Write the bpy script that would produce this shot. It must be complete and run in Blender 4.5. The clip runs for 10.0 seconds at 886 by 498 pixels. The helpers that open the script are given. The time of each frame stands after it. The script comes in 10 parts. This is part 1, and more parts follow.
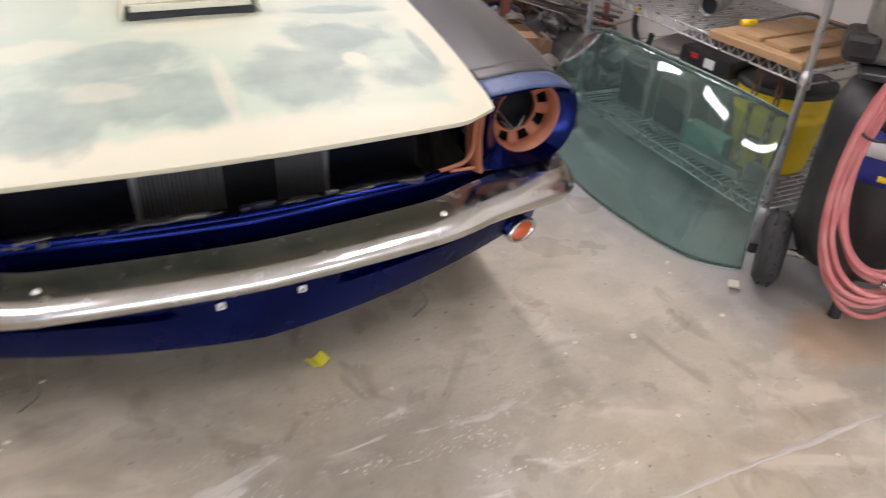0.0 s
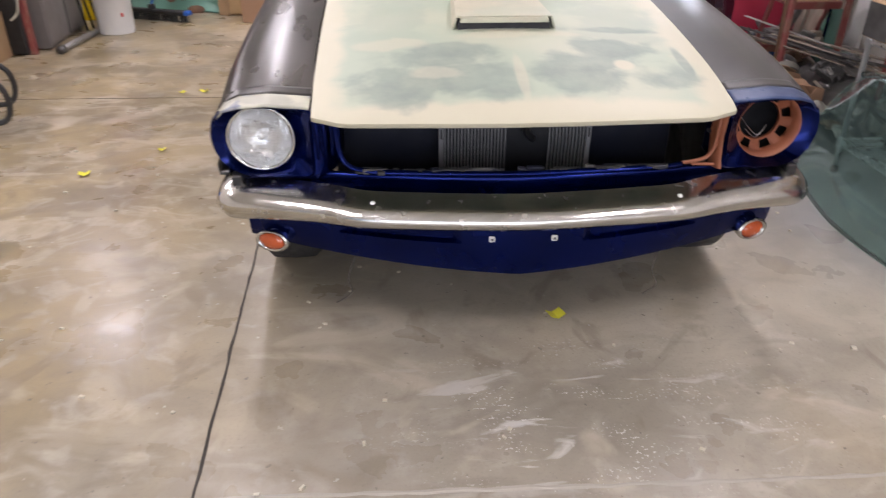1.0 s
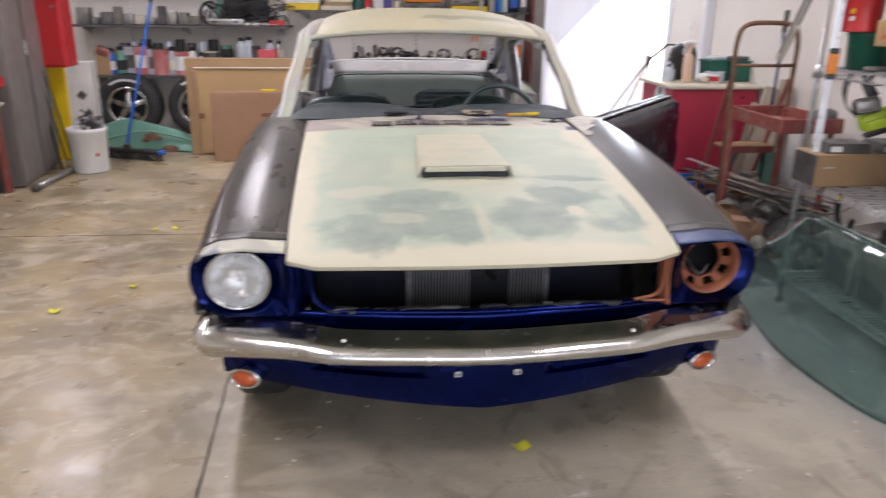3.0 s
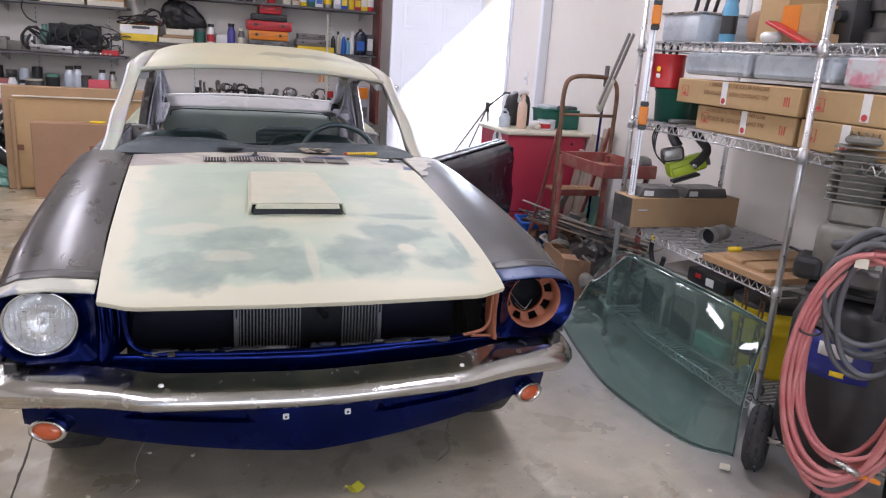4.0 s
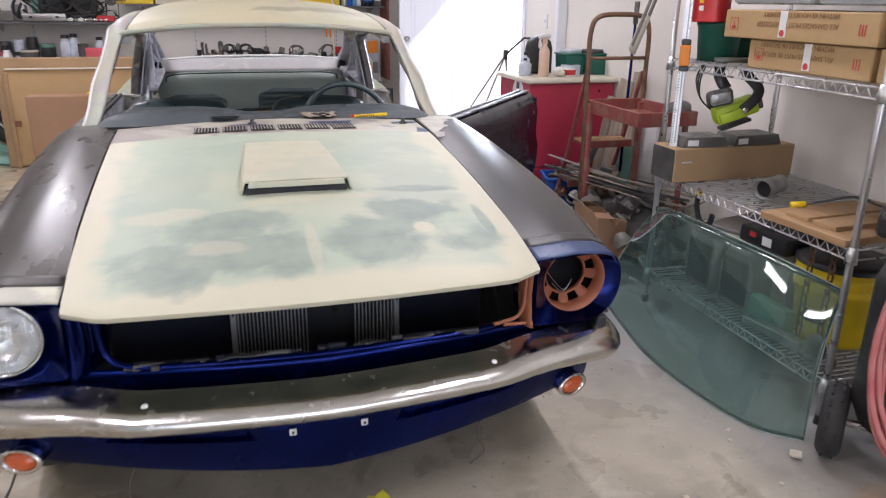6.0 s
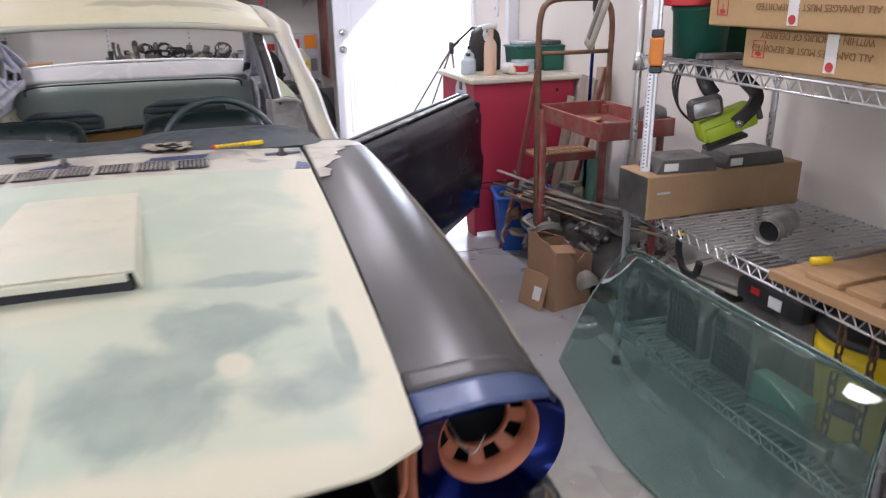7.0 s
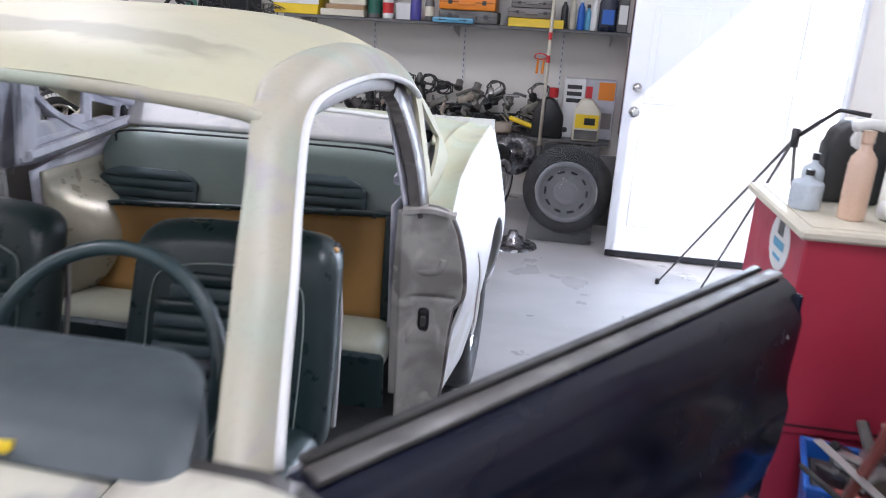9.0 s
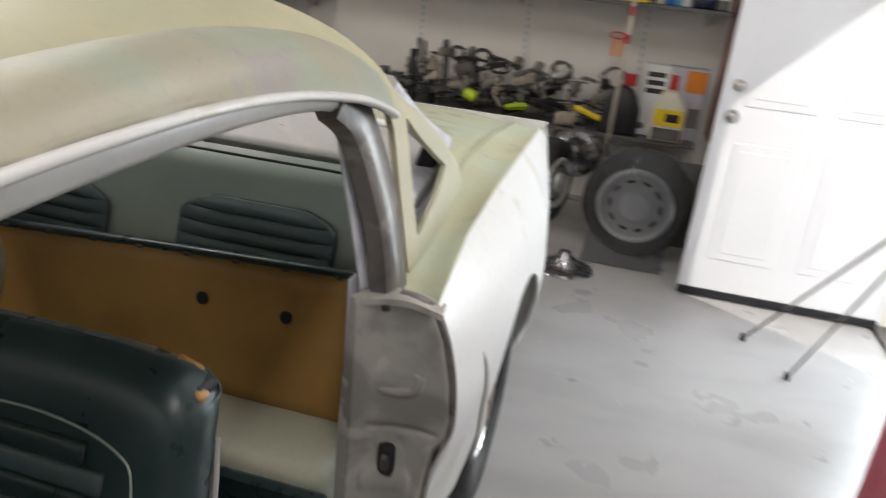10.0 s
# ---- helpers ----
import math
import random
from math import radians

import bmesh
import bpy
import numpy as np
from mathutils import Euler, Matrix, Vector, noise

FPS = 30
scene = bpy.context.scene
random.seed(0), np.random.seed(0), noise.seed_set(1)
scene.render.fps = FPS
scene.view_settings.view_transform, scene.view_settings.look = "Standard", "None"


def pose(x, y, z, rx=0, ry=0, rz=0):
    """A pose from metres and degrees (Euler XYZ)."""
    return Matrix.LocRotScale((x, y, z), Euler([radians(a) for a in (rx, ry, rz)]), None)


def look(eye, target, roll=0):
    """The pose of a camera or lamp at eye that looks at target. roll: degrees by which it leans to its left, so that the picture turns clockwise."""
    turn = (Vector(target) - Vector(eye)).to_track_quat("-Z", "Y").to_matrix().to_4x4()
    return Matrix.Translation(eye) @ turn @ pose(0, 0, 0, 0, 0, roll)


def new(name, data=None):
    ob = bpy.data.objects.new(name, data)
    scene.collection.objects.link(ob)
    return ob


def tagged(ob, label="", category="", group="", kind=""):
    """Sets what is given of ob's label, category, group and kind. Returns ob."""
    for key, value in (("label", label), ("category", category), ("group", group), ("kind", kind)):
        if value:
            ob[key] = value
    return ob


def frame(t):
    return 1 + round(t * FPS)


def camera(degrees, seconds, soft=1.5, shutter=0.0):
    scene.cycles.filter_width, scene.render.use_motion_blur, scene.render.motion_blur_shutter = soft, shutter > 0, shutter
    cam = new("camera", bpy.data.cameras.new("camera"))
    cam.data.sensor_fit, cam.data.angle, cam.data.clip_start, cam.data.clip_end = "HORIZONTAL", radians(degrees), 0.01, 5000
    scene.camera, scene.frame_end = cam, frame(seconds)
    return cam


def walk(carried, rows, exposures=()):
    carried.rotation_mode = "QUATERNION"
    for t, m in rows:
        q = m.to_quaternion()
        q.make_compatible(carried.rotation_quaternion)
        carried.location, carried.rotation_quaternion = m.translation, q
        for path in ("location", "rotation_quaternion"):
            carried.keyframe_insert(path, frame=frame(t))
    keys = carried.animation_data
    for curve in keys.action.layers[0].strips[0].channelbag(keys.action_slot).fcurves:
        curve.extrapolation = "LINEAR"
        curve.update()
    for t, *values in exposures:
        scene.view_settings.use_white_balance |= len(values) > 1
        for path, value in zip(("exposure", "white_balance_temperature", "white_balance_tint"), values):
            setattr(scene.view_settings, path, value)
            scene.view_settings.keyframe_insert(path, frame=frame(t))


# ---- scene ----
cam = camera(62.4, 10.0, soft=1.1, shutter=0.4)
PATH = [
    (0, (-0.203, -1.319, 1.36), (0.525, 0.202, 0.284), 2.6),
    (0.5, (-0.347, -1.583, 1.348), (0.108, 0.079, 0.333), 1.5),
    (1, (-0.334, -1.804, 1.354), (-0.231, -0.05, 0.398), 0.1),
    (1.5, (-0.338, -1.902, 1.393), (-0.305, -0.091, 0.544), 0.5),
    (2, (-0.378, -1.919, 1.409), (-0.345, -0.064, 0.66), 0.7),
    (2.5, (-0.414, -1.888, 1.433), (-0.353, -0.01, 0.748), -0.4),
    (3, (-0.348, -1.896, 1.428), (-0.141, -0.012, 0.79), 0.7),
    (3.2, (-0.295, -1.894, 1.427), (0.053, -0.022, 0.815), 1.8),
    (4.5, (-0.275, -1.922, 1.417), (0.339, -0.084, 0.92), 3.9),
    (5, (-0.257, -1.913, 1.411), (0.309, -0.066, 0.893), 3.0),
    (5.2, (-0.242, -1.904, 1.409), (0.31, -0.062, 0.86), 2.6),
    (6.3, (-0.091, -1.378, 1.394), (0.464, 0.426, 0.731), -1.3),
    (6.5, (0.04, -1.224, 1.367), (0.618, 0.57, 0.699), -2.8),
    (7, (0.314, -0.852, 1.395), (0.895, 0.939, 0.721), -0.9),
    (7.5, (0.584, -0.446, 1.39), (1.229, 1.31, 0.683), 1.3),
    (8, (0.903, -0.03, 1.397), (1.225, 1.794, 0.64), 0.7),
    (8.5, (0.953, 0.443, 1.414), (0.874, 2.321, 0.731), 4.9),
    (9, (1.061, 0.973, 1.417), (0.79, 2.855, 0.798), 3.3),
    (9.5, (1.043, 1.438, 1.395), (0.739, 3.294, 0.713), 4.5),
    (9.8, (1.063, 1.696, 1.411), (0.770, 3.544, 0.705), 4.7),
    (10, (1.058, 1.853, 1.43), (0.632, 3.669, 0.708), 6.0),
]
walk(cam, [(t, look(eye, target, roll)) for t, eye, target, roll in PATH],
     [(0, 0.28, 6500, 20), (0.5, 0.10, 6500, 21), (1, 0.04, 6500, 21), (1.7, -0.05, 6500, 21), (2.5, -0.1, 6500, 20), (4.5, -0.1, 6000, 21), (5.2, -0.1, 6000, 20), (6.5, -0.05, 6400, 19), (7, -0.05, 6200, 20), (8, 0.36, 5900, 17), (8.5, 0.23, 5880, 16), (9, 0.15, 5850, 15), (9.5, -0.18, 6100, 12), (10, -0.36, 6850, 9)])

# ---- world ----
SUN_WAY = Vector((-0.60, 0.405, -0.606))
world = bpy.data.worlds.new("sky")
scene.world = world
world.use_nodes = True
sky = world.node_tree.nodes.new("ShaderNodeTexSky")
sky.sky_type, sky.sun_disc = "NISHITA", False
sky.sun_elevation, sky.sun_rotation = radians(40), radians(124)
world.node_tree.nodes["Background"].inputs[1].default_value = 0.12
world.node_tree.links.new(sky.outputs[0], world.node_tree.nodes["Background"].inputs[0])
sun = new("sun", bpy.data.lights.new("sun", "SUN"))
sun.data.energy, sun.data.angle, sun.data.color = 5.0, radians(0.5), (1.0, 0.96, 0.9)
sun.rotation_mode = "QUATERNION"
sun.rotation_quaternion = SUN_WAY.to_track_quat("-Z", "Y")


def area_lamp(name, at, target, sx, sy, power, color, spread=180):
    lamp = new(name, bpy.data.lights.new(name, "AREA"))
    lamp.data.shape, lamp.data.size, lamp.data.size_y = "RECTANGLE", sx, sy
    lamp.data.energy, lamp.data.color, lamp.data.spread = power, color, radians(spread)
    lamp.matrix_world = look(at, target)
    return lamp


# fill for an unseen, assumed vehicle door behind the walk; daylight through the side door
area_lamp("assumed_daylight_front", (0.2, -5.35, 1.35), (0.5, 0.0, 0.7), 4.2, 2.4, 120, (0.88, 0.94, 1.0))
area_lamp("daylight_side", (2.62, 5.04, 1.05), (0.9, 3.3, 0.2), 0.7, 1.9, 46, (0.80, 0.90, 1.0), 110)
# the fluorescent tubes; the last two are added to brighten the left side
TUBES = [(-1.35, -1.3), (-1.35, 1.5), (-1.35, 4.2), (1.25, -1.3), (1.25, 1.5), (1.25, 4.2), (-3.3, 1.5), (-3.3, 4.6)]
for tx, ty in TUBES:
    area_lamp("tube_light", (tx, ty, 2.80), (tx, ty, 0), 0.2, 1.2, (33 if tx < 0 else 24) if ty > 4 else 24, (0.98, 0.96, 1.0))
scene.view_settings.exposure = 0.0


# ---- materials ----
def mat(name, color, rough=0.5, metal=0.0, other=None, scale=6.0, amount=0.5, grain=0.12, bump=0.0, bump_scale=60.0, coat=0.0, edge=(0.35, 0.65), rough_var=0.12, stretch=(1, 1, 1)):
    """A surface with blotches of a second colour, fine grain, uneven gloss and relief."""
    m = bpy.data.materials.new(name)
    m.use_nodes = True
    nt = m.node_tree
    b = nt.nodes["Principled BSDF"]
    b.inputs["Roughness"].default_value, b.inputs["Metallic"].default_value = rough, metal
    b.inputs["Coat Weight"].default_value, b.inputs["Coat Roughness"].default_value = coat, 0.08
    tc = nt.nodes.new("ShaderNodeTexCoord")
    mp = nt.nodes.new("ShaderNodeMapping")
    mp.inputs["Scale"].default_value = stretch
    nt.links.new(tc.outputs["Object"], mp.inputs[0])
    oi = nt.nodes.new("ShaderNodeObjectInfo")
    off = nt.nodes.new("ShaderNodeVectorMath")
    off.operation = "MULTIPLY_ADD"
    nt.links.new(oi.outputs["Random"], off.inputs[0])
    off.inputs[1].default_value = (13, 7, 5)
    nt.links.new(mp.outputs[0], off.inputs[2])
    vec = off.outputs[0]

    def noise_at(sc, detail=4.0):
        n = nt.nodes.new("ShaderNodeTexNoise")
        n.inputs["Scale"].default_value, n.inputs["Detail"].default_value = sc, detail
        nt.links.new(vec, n.inputs["Vector"])
        return n.outputs["Fac"]

    def ramp(fac, a, c):
        r = nt.nodes.new("ShaderNodeMapRange")
        r.inputs[1].default_value, r.inputs[2].default_value = a, c
        nt.links.new(fac, r.inputs[0])
        return r.outputs[0]

    def mixed(fac, a, c, factor=1.0):
        x = nt.nodes.new("ShaderNodeMix")
        x.data_type = "RGBA"
        x.inputs[0].default_value = factor
        if fac is not None:
            k = nt.nodes.new("ShaderNodeMath")
            k.operation, k.inputs[1].default_value = "MULTIPLY", factor
            nt.links.new(fac, k.inputs[0])
            nt.links.new(k.outputs[0], x.inputs[0])
        for value, socket in ((a, x.inputs[6]), (c, x.inputs[7])):
            if isinstance(value, tuple):
                socket.default_value = (*value, 1)
            else:
                nt.links.new(value, socket)
        return x.outputs[2]

    if other is None:
        other = tuple(c * 0.72 for c in color)
    base = mixed(ramp(noise_at(scale), *edge), color, other, amount)
    fine = noise_at(scale * 14, 6.0)
    if grain:
        base = mixed(ramp(fine, 0.45, 0.75), base, tuple(c * 0.45 for c in color), grain)
    nt.links.new(base, b.inputs["Base Color"])
    if rough_var:
        rr = nt.nodes.new("ShaderNodeMapRange")
        rr.inputs[1].default_value, rr.inputs[2].default_value = 0.3, 0.7
        rr.inputs[3].default_value, rr.inputs[4].default_value = max(0.02, rough - rough_var), min(1, rough + rough_var)
        nt.links.new(noise_at(scale * 3), rr.inputs[0])
        nt.links.new(rr.outputs[0], b.inputs["Roughness"])
    if bump:
        bp = nt.nodes.new("ShaderNodeBump")
        bp.inputs["Strength"].default_value, bp.inputs["Distance"].default_value = bump, 0.004
        nt.links.new(noise_at(bump_scale), bp.inputs["Height"])
        nt.links.new(bp.outputs[0], b.inputs["Normal"])
    return m


def plain(name, color, rough=0.5, metal=0.0, grain=0.1, **k):
    return mat(name, color, rough, metal, grain=grain, amount=0.25, **k)


def glow(name, color, strength):
    m = bpy.data.materials.new(name)
    m.use_nodes = True
    b = m.node_tree.nodes["Principled BSDF"]
    b.inputs["Base Color"].default_value = (*color, 1)
    b.inputs["Emission Color"].default_value, b.inputs["Emission Strength"].default_value = (*color, 1), strength
    return m


def glass_mat(name, color, rough=0.02, ior=1.5, haze=0.0):
    m = bpy.data.materials.new(name)
    m.use_nodes = True
    b = m.node_tree.nodes["Principled BSDF"]
    b.inputs["Base Color"].default_value = (*color, 1)
    b.inputs["Transmission Weight"].default_value, b.inputs["Roughness"].default_value, b.inputs["IOR"].default_value = 1.0 - haze, rough, ior
    return m


# ---- mesh tools ----
def part(name, bm, material, parent, label="", smooth=False, auto=None):
    """One mesh object under a thing or a part."""
    me = bpy.data.meshes.new(name)
    if smooth:
        for f in bm.faces:
            f.smooth = True
    if auto is not None:
        for f in bm.faces:
            f.smooth = True
        lim = radians(auto)
        for e in bm.edges:
            if len(e.link_faces) == 2 and e.calc_face_angle(0) > lim:
                e.smooth = False
    bm.to_mesh(me)
    bm.free()
    if material is not None:
        me.materials.append(material)
    ob = new(name, me)
    if parent is not None:
        ob.parent = parent
    if label:
        ob["label"] = label
    return ob


def thing(name, label, category, at=(0, 0, 0), rz=0, group="", kind=""):
    ob = new(name)
    ob.empty_display_size = 0.1
    ob.matrix_basis = pose(*at, 0, 0, rz)
    return tagged(ob, label, category, group, kind)


def single(name, bm, material, label, category, at=(0, 0, 0), rz=0, group="", kind="", **k):
    ob = part(name, bm, material, None, **k)
    ob.matrix_basis = pose(*at, 0, 0, rz)
    return tagged(ob, label, category, group, kind)


def box(c, s, bevel=0.0, m=None, bm=None, seg=1):
    b = bmesh.new()
    bmesh.ops.create_cube(b, size=1.0, matrix=Matrix.Diagonal((*s, 1)))
    if bevel:
        bmesh.ops.bevel(b, geom=list(b.edges), offset=bevel, segments=seg, profile=0.5, affect="EDGES")
    b.transform(Matrix.Translation(c) @ (m or Matrix.Identity(4)))
    return join(bm, b)


def join(bm, b):
    if bm is None:
        return b
    me = bpy.data.meshes.new("tmp")
    b.to_mesh(me)
    b.free()
    bm.from_mesh(me)
    bpy.data.meshes.remove(me)
    return bm


def cyl(p0, p1, r0, r1=None, seg=16, bm=None, caps=True, bevel=0.0):
    p0, p1 = Vector(p0), Vector(p1)
    b = bmesh.new()
    bmesh.ops.create_cone(b, cap_ends=caps, segments=seg, radius1=r0, radius2=r0 if r1 is None else r1, depth=(p1 - p0).length)
    if bevel:
        bmesh.ops.bevel(b, geom=[e for e in b.edges if len(e.link_faces) == 2 and e.calc_face_angle(0) > 1.0], offset=bevel, segments=2, profile=0.5, affect="EDGES")
    b.transform(Matrix.Translation((p0 + p1) / 2) @ (p1 - p0).to_track_quat("Z", "Y").to_matrix().to_4x4())
    return join(bm, b)


def tube(pts, r, seg=8, closed=False, bm=None, taper=None):
    """A round bar along points."""
    bm = bm or bmesh.new()
    pts = [Vector(p) for p in pts]
    n = len(pts)
    rings, up = [], None
    for i, p in enumerate(pts):
        a = pts[(i - 1) % n] if closed or i else p
        c = pts[(i + 1) % n] if closed or i < n - 1 else p
        d = (c - a).normalized()
        if up is None:
            up = d.orthogonal().normalized()
        up = (up - d * up.dot(d)).normalized()
        side = d.cross(up)
        rr = r * (taper(i / max(1, n - 1)) if taper else 1)
        rings.append([bm.verts.new(p + (up * math.cos(t) + side * math.sin(t)) * rr) for t in (2 * math.pi * k / seg for k in range(seg))])
    for i in range(n if closed else n - 1):
        a, c = rings[i], rings[(i + 1) % n]
        for k in range(seg):
            bm.faces.new((a[k], a[(k + 1) % seg], c[(k + 1) % seg], c[k]))
    if not closed:
        bm.faces.new(rings[0][::-1])
        bm.faces.new(rings[-1])
    return bm


def curve_pts(pts, n=8, closed=False):
    """Points of a smooth curve through pts."""
    pts = [Vector(p) for p in pts]
    out, m = [], len(pts)
    for i in range(m if closed else m - 1):
        g = (lambda k: pts[k % m]) if closed else (lambda k: pts[min(max(k, 0), m - 1)])
        a, b, c, d = g(i - 1), g(i), g(i + 1), g(i + 2)
        for j in range(n):
            t = j / n
            out.append(0.5 * (2 * b + (c - a) * t + (2 * a - 5 * b + 4 * c - d) * t * t + (3 * b - a - 3 * c + d) * t ** 3))
    if not closed:
        out.append(pts[-1])
    return out


def lathe(profile, seg=24, m=None, bm=None, closed=False):
    """A body of revolution round z from (radius, height) pairs."""
    b = bmesh.new()
    rings = [[b.verts.new((r * math.cos(2 * math.pi * k / seg), r * math.sin(2 * math.pi * k / seg), z)) for k in range(seg)] for r, z in profile]
    rows = list(zip(rings, rings[1:])) + ([(rings[-1], rings[0])] if closed else [])
    for a, c in rows:
        for k in range(seg):
            b.faces.new((a[k], a[(k + 1) % seg], c[(k + 1) % seg], c[k]))
    bmesh.ops.remove_doubles(b, verts=b.verts, dist=1e-5)
    bmesh.ops.dissolve_degenerate(b, edges=b.edges, dist=1e-6)
    bmesh.ops.recalc_face_normals(b, faces=b.faces)
    if m:
        b.transform(m)
    return join(bm, b)


def thicken(b, thick):
    """Give an open skin a second face, thick behind its normals, and a rim."""
    b.normal_update()
    skin = list(b.faces)
    rim = [(e.verts[0], e.verts[1], e.link_faces[0]) for e in b.edges if len(e.link_faces) == 1]
    twin = {v: b.verts.new(v.co - v.normal * thick) for v in list(b.verts)}
    for f in skin:
        b.faces.new([twin[v] for v in reversed(f.verts)])
    for p, q, f in rim:
        order = list(f.verts)
        if order[(order.index(p) + 1) % len(order)] is not q:
            p, q = q, p
        b.faces.new((q, p, twin[p], twin[q]))
    if thick < 0:
        bmesh.ops.reverse_faces(b, faces=list(b.faces))


def sheet(fn, nu, nv, thick=0.0, bm=None, keep=None):
    """A surface fn(u, v) with u, v in 0..1, given a thickness."""
    b = bmesh.new()
    vs = [[b.verts.new(fn(i / nu, j / nv)) for j in range(nv + 1)] for i in range(nu + 1)]
    for i in range(nu):
        for j in range(nv):
            if keep is None or keep((i + 0.5) / nu, (j + 0.5) / nv):
                b.faces.new((vs[i][j], vs[i + 1][j], vs[i + 1][j + 1], vs[i][j + 1]))
    bmesh.ops.delete(b, geom=[v for v in b.verts if not v.link_faces], context="VERTS")
    bmesh.ops.remove_doubles(b, verts=b.verts, dist=1e-5)
    bmesh.ops.recalc_face_normals(b, faces=b.faces)
    if thick:
        thicken(b, thick)
    return join(bm, b)


def prism(outline, depth, m=None, bevel=0.0, bm=None):
    """An outline in x and z pushed along y by depth."""
    b = bmesh.new()
    f = b.faces.new([b.verts.new((x, 0, z)) for x, z in outline])
    g = bmesh.ops.extrude_face_region(b, geom=[f])
    bmesh.ops.translate(b, vec=(0, depth, 0), verts=[v for v in g["geom"] if isinstance(v, bmesh.types.BMVert)])
    bmesh.ops.recalc_face_normals(b, faces=b.faces)
    if bevel:
        bmesh.ops.bevel(b, geom=list(b.edges), offset=bevel, segments=2, profile=0.5, affect="EDGES")
    if m:
        b.transform(m)
    return join(bm, b)


def lerp(table, t):
    """A value between the rows of a table of (key, value...)."""
    if t <= table[0][0]:
        return table[0][1:] if len(table[0]) > 2 else table[0][1]
    for a, b in zip(table, table[1:]):
        if t <= b[0]:
            w = (t - a[0]) / (b[0] - a[0])
            v = tuple(p + (q - p) * w for p, q in zip(a[1:], b[1:]))
            return v if len(v) > 1 else v[0]
    return table[-1][1:] if len(table[-1]) > 2 else table[-1][1]


def soft(table, t):
    """The same along a smooth curve."""
    n = len(table)
    if t <= table[0][0]:
        return table[0][1]
    for i in range(n - 1):
        a, b = table[i], table[i + 1]
        if t <= b[0]:
            p, q = table[max(i - 1, 0)], table[min(i + 2, n - 1)]
            h = b[0] - a[0]
            w = (t - a[0]) / h
            ma = (b[1] - p[1]) / max(1e-6, b[0] - p[0]) * h
            mb = (q[1] - a[1]) / max(1e-6, q[0] - a[0]) * h
            return (2 * w ** 3 - 3 * w * w + 1) * a[1] + (w ** 3 - 2 * w * w + w) * ma + (3 * w * w - 2 * w ** 3) * b[1] + (w ** 3 - w * w) * mb
    return table[-1][1]


def lettering(words, size, material, parent, m, name="lettering"):
    cu = bpy.data.curves.new(name, "FONT")
    cu.body, cu.size, cu.extrude = words, size, 0.0004
    tmp = bpy.data.objects.new(name, cu)
    scene.collection.objects.link(tmp)
    me = bpy.data.meshes.new_from_object(tmp.evaluated_get(bpy.context.evaluated_depsgraph_get()))
    bpy.data.objects.remove(tmp)
    me.materials.clear()
    me.materials.append(material)
    ob = new(name, me)
    ob.parent = parent
    ob.matrix_basis = m
    return ob


def bar(points, w, h, normal=(0, 0, 1), n=6, bm=None, taper=None):
    """A rounded rectangular bar along a smooth curve; w across, h along the given normal."""
    pts = curve_pts(points, n)
    bm = bm or bmesh.new()
    rows = []
    nv = Vector(normal)
    for i, p in enumerate(pts):
        d = (pts[min(i + 1, len(pts) - 1)] - pts[max(i - 1, 0)]).normalized()
        up = (nv - d * nv.dot(d)).normalized()
        sd = d.cross(up)
        k = taper(i / (len(pts) - 1)) if taper else 1.0
        sec = [(-0.5, -0.3), (-0.5, 0.3), (-0.3, 0.5), (0.3, 0.5), (0.5, 0.3), (0.5, -0.3), (0.3, -0.5), (-0.3, -0.5)]
        rows.append([bm.verts.new(p + sd * a * w * k + up * b * h * k) for a, b in sec])
    for a, b in zip(rows, rows[1:]):
        for j in range(8):
            bm.faces.new((a[j], a[(j + 1) % 8], b[(j + 1) % 8], b[j]))
    bm.faces.new(rows[0][::-1])
    bm.faces.new(rows[-1])
    bmesh.ops.recalc_face_normals(bm, faces=bm.faces)
    return bm


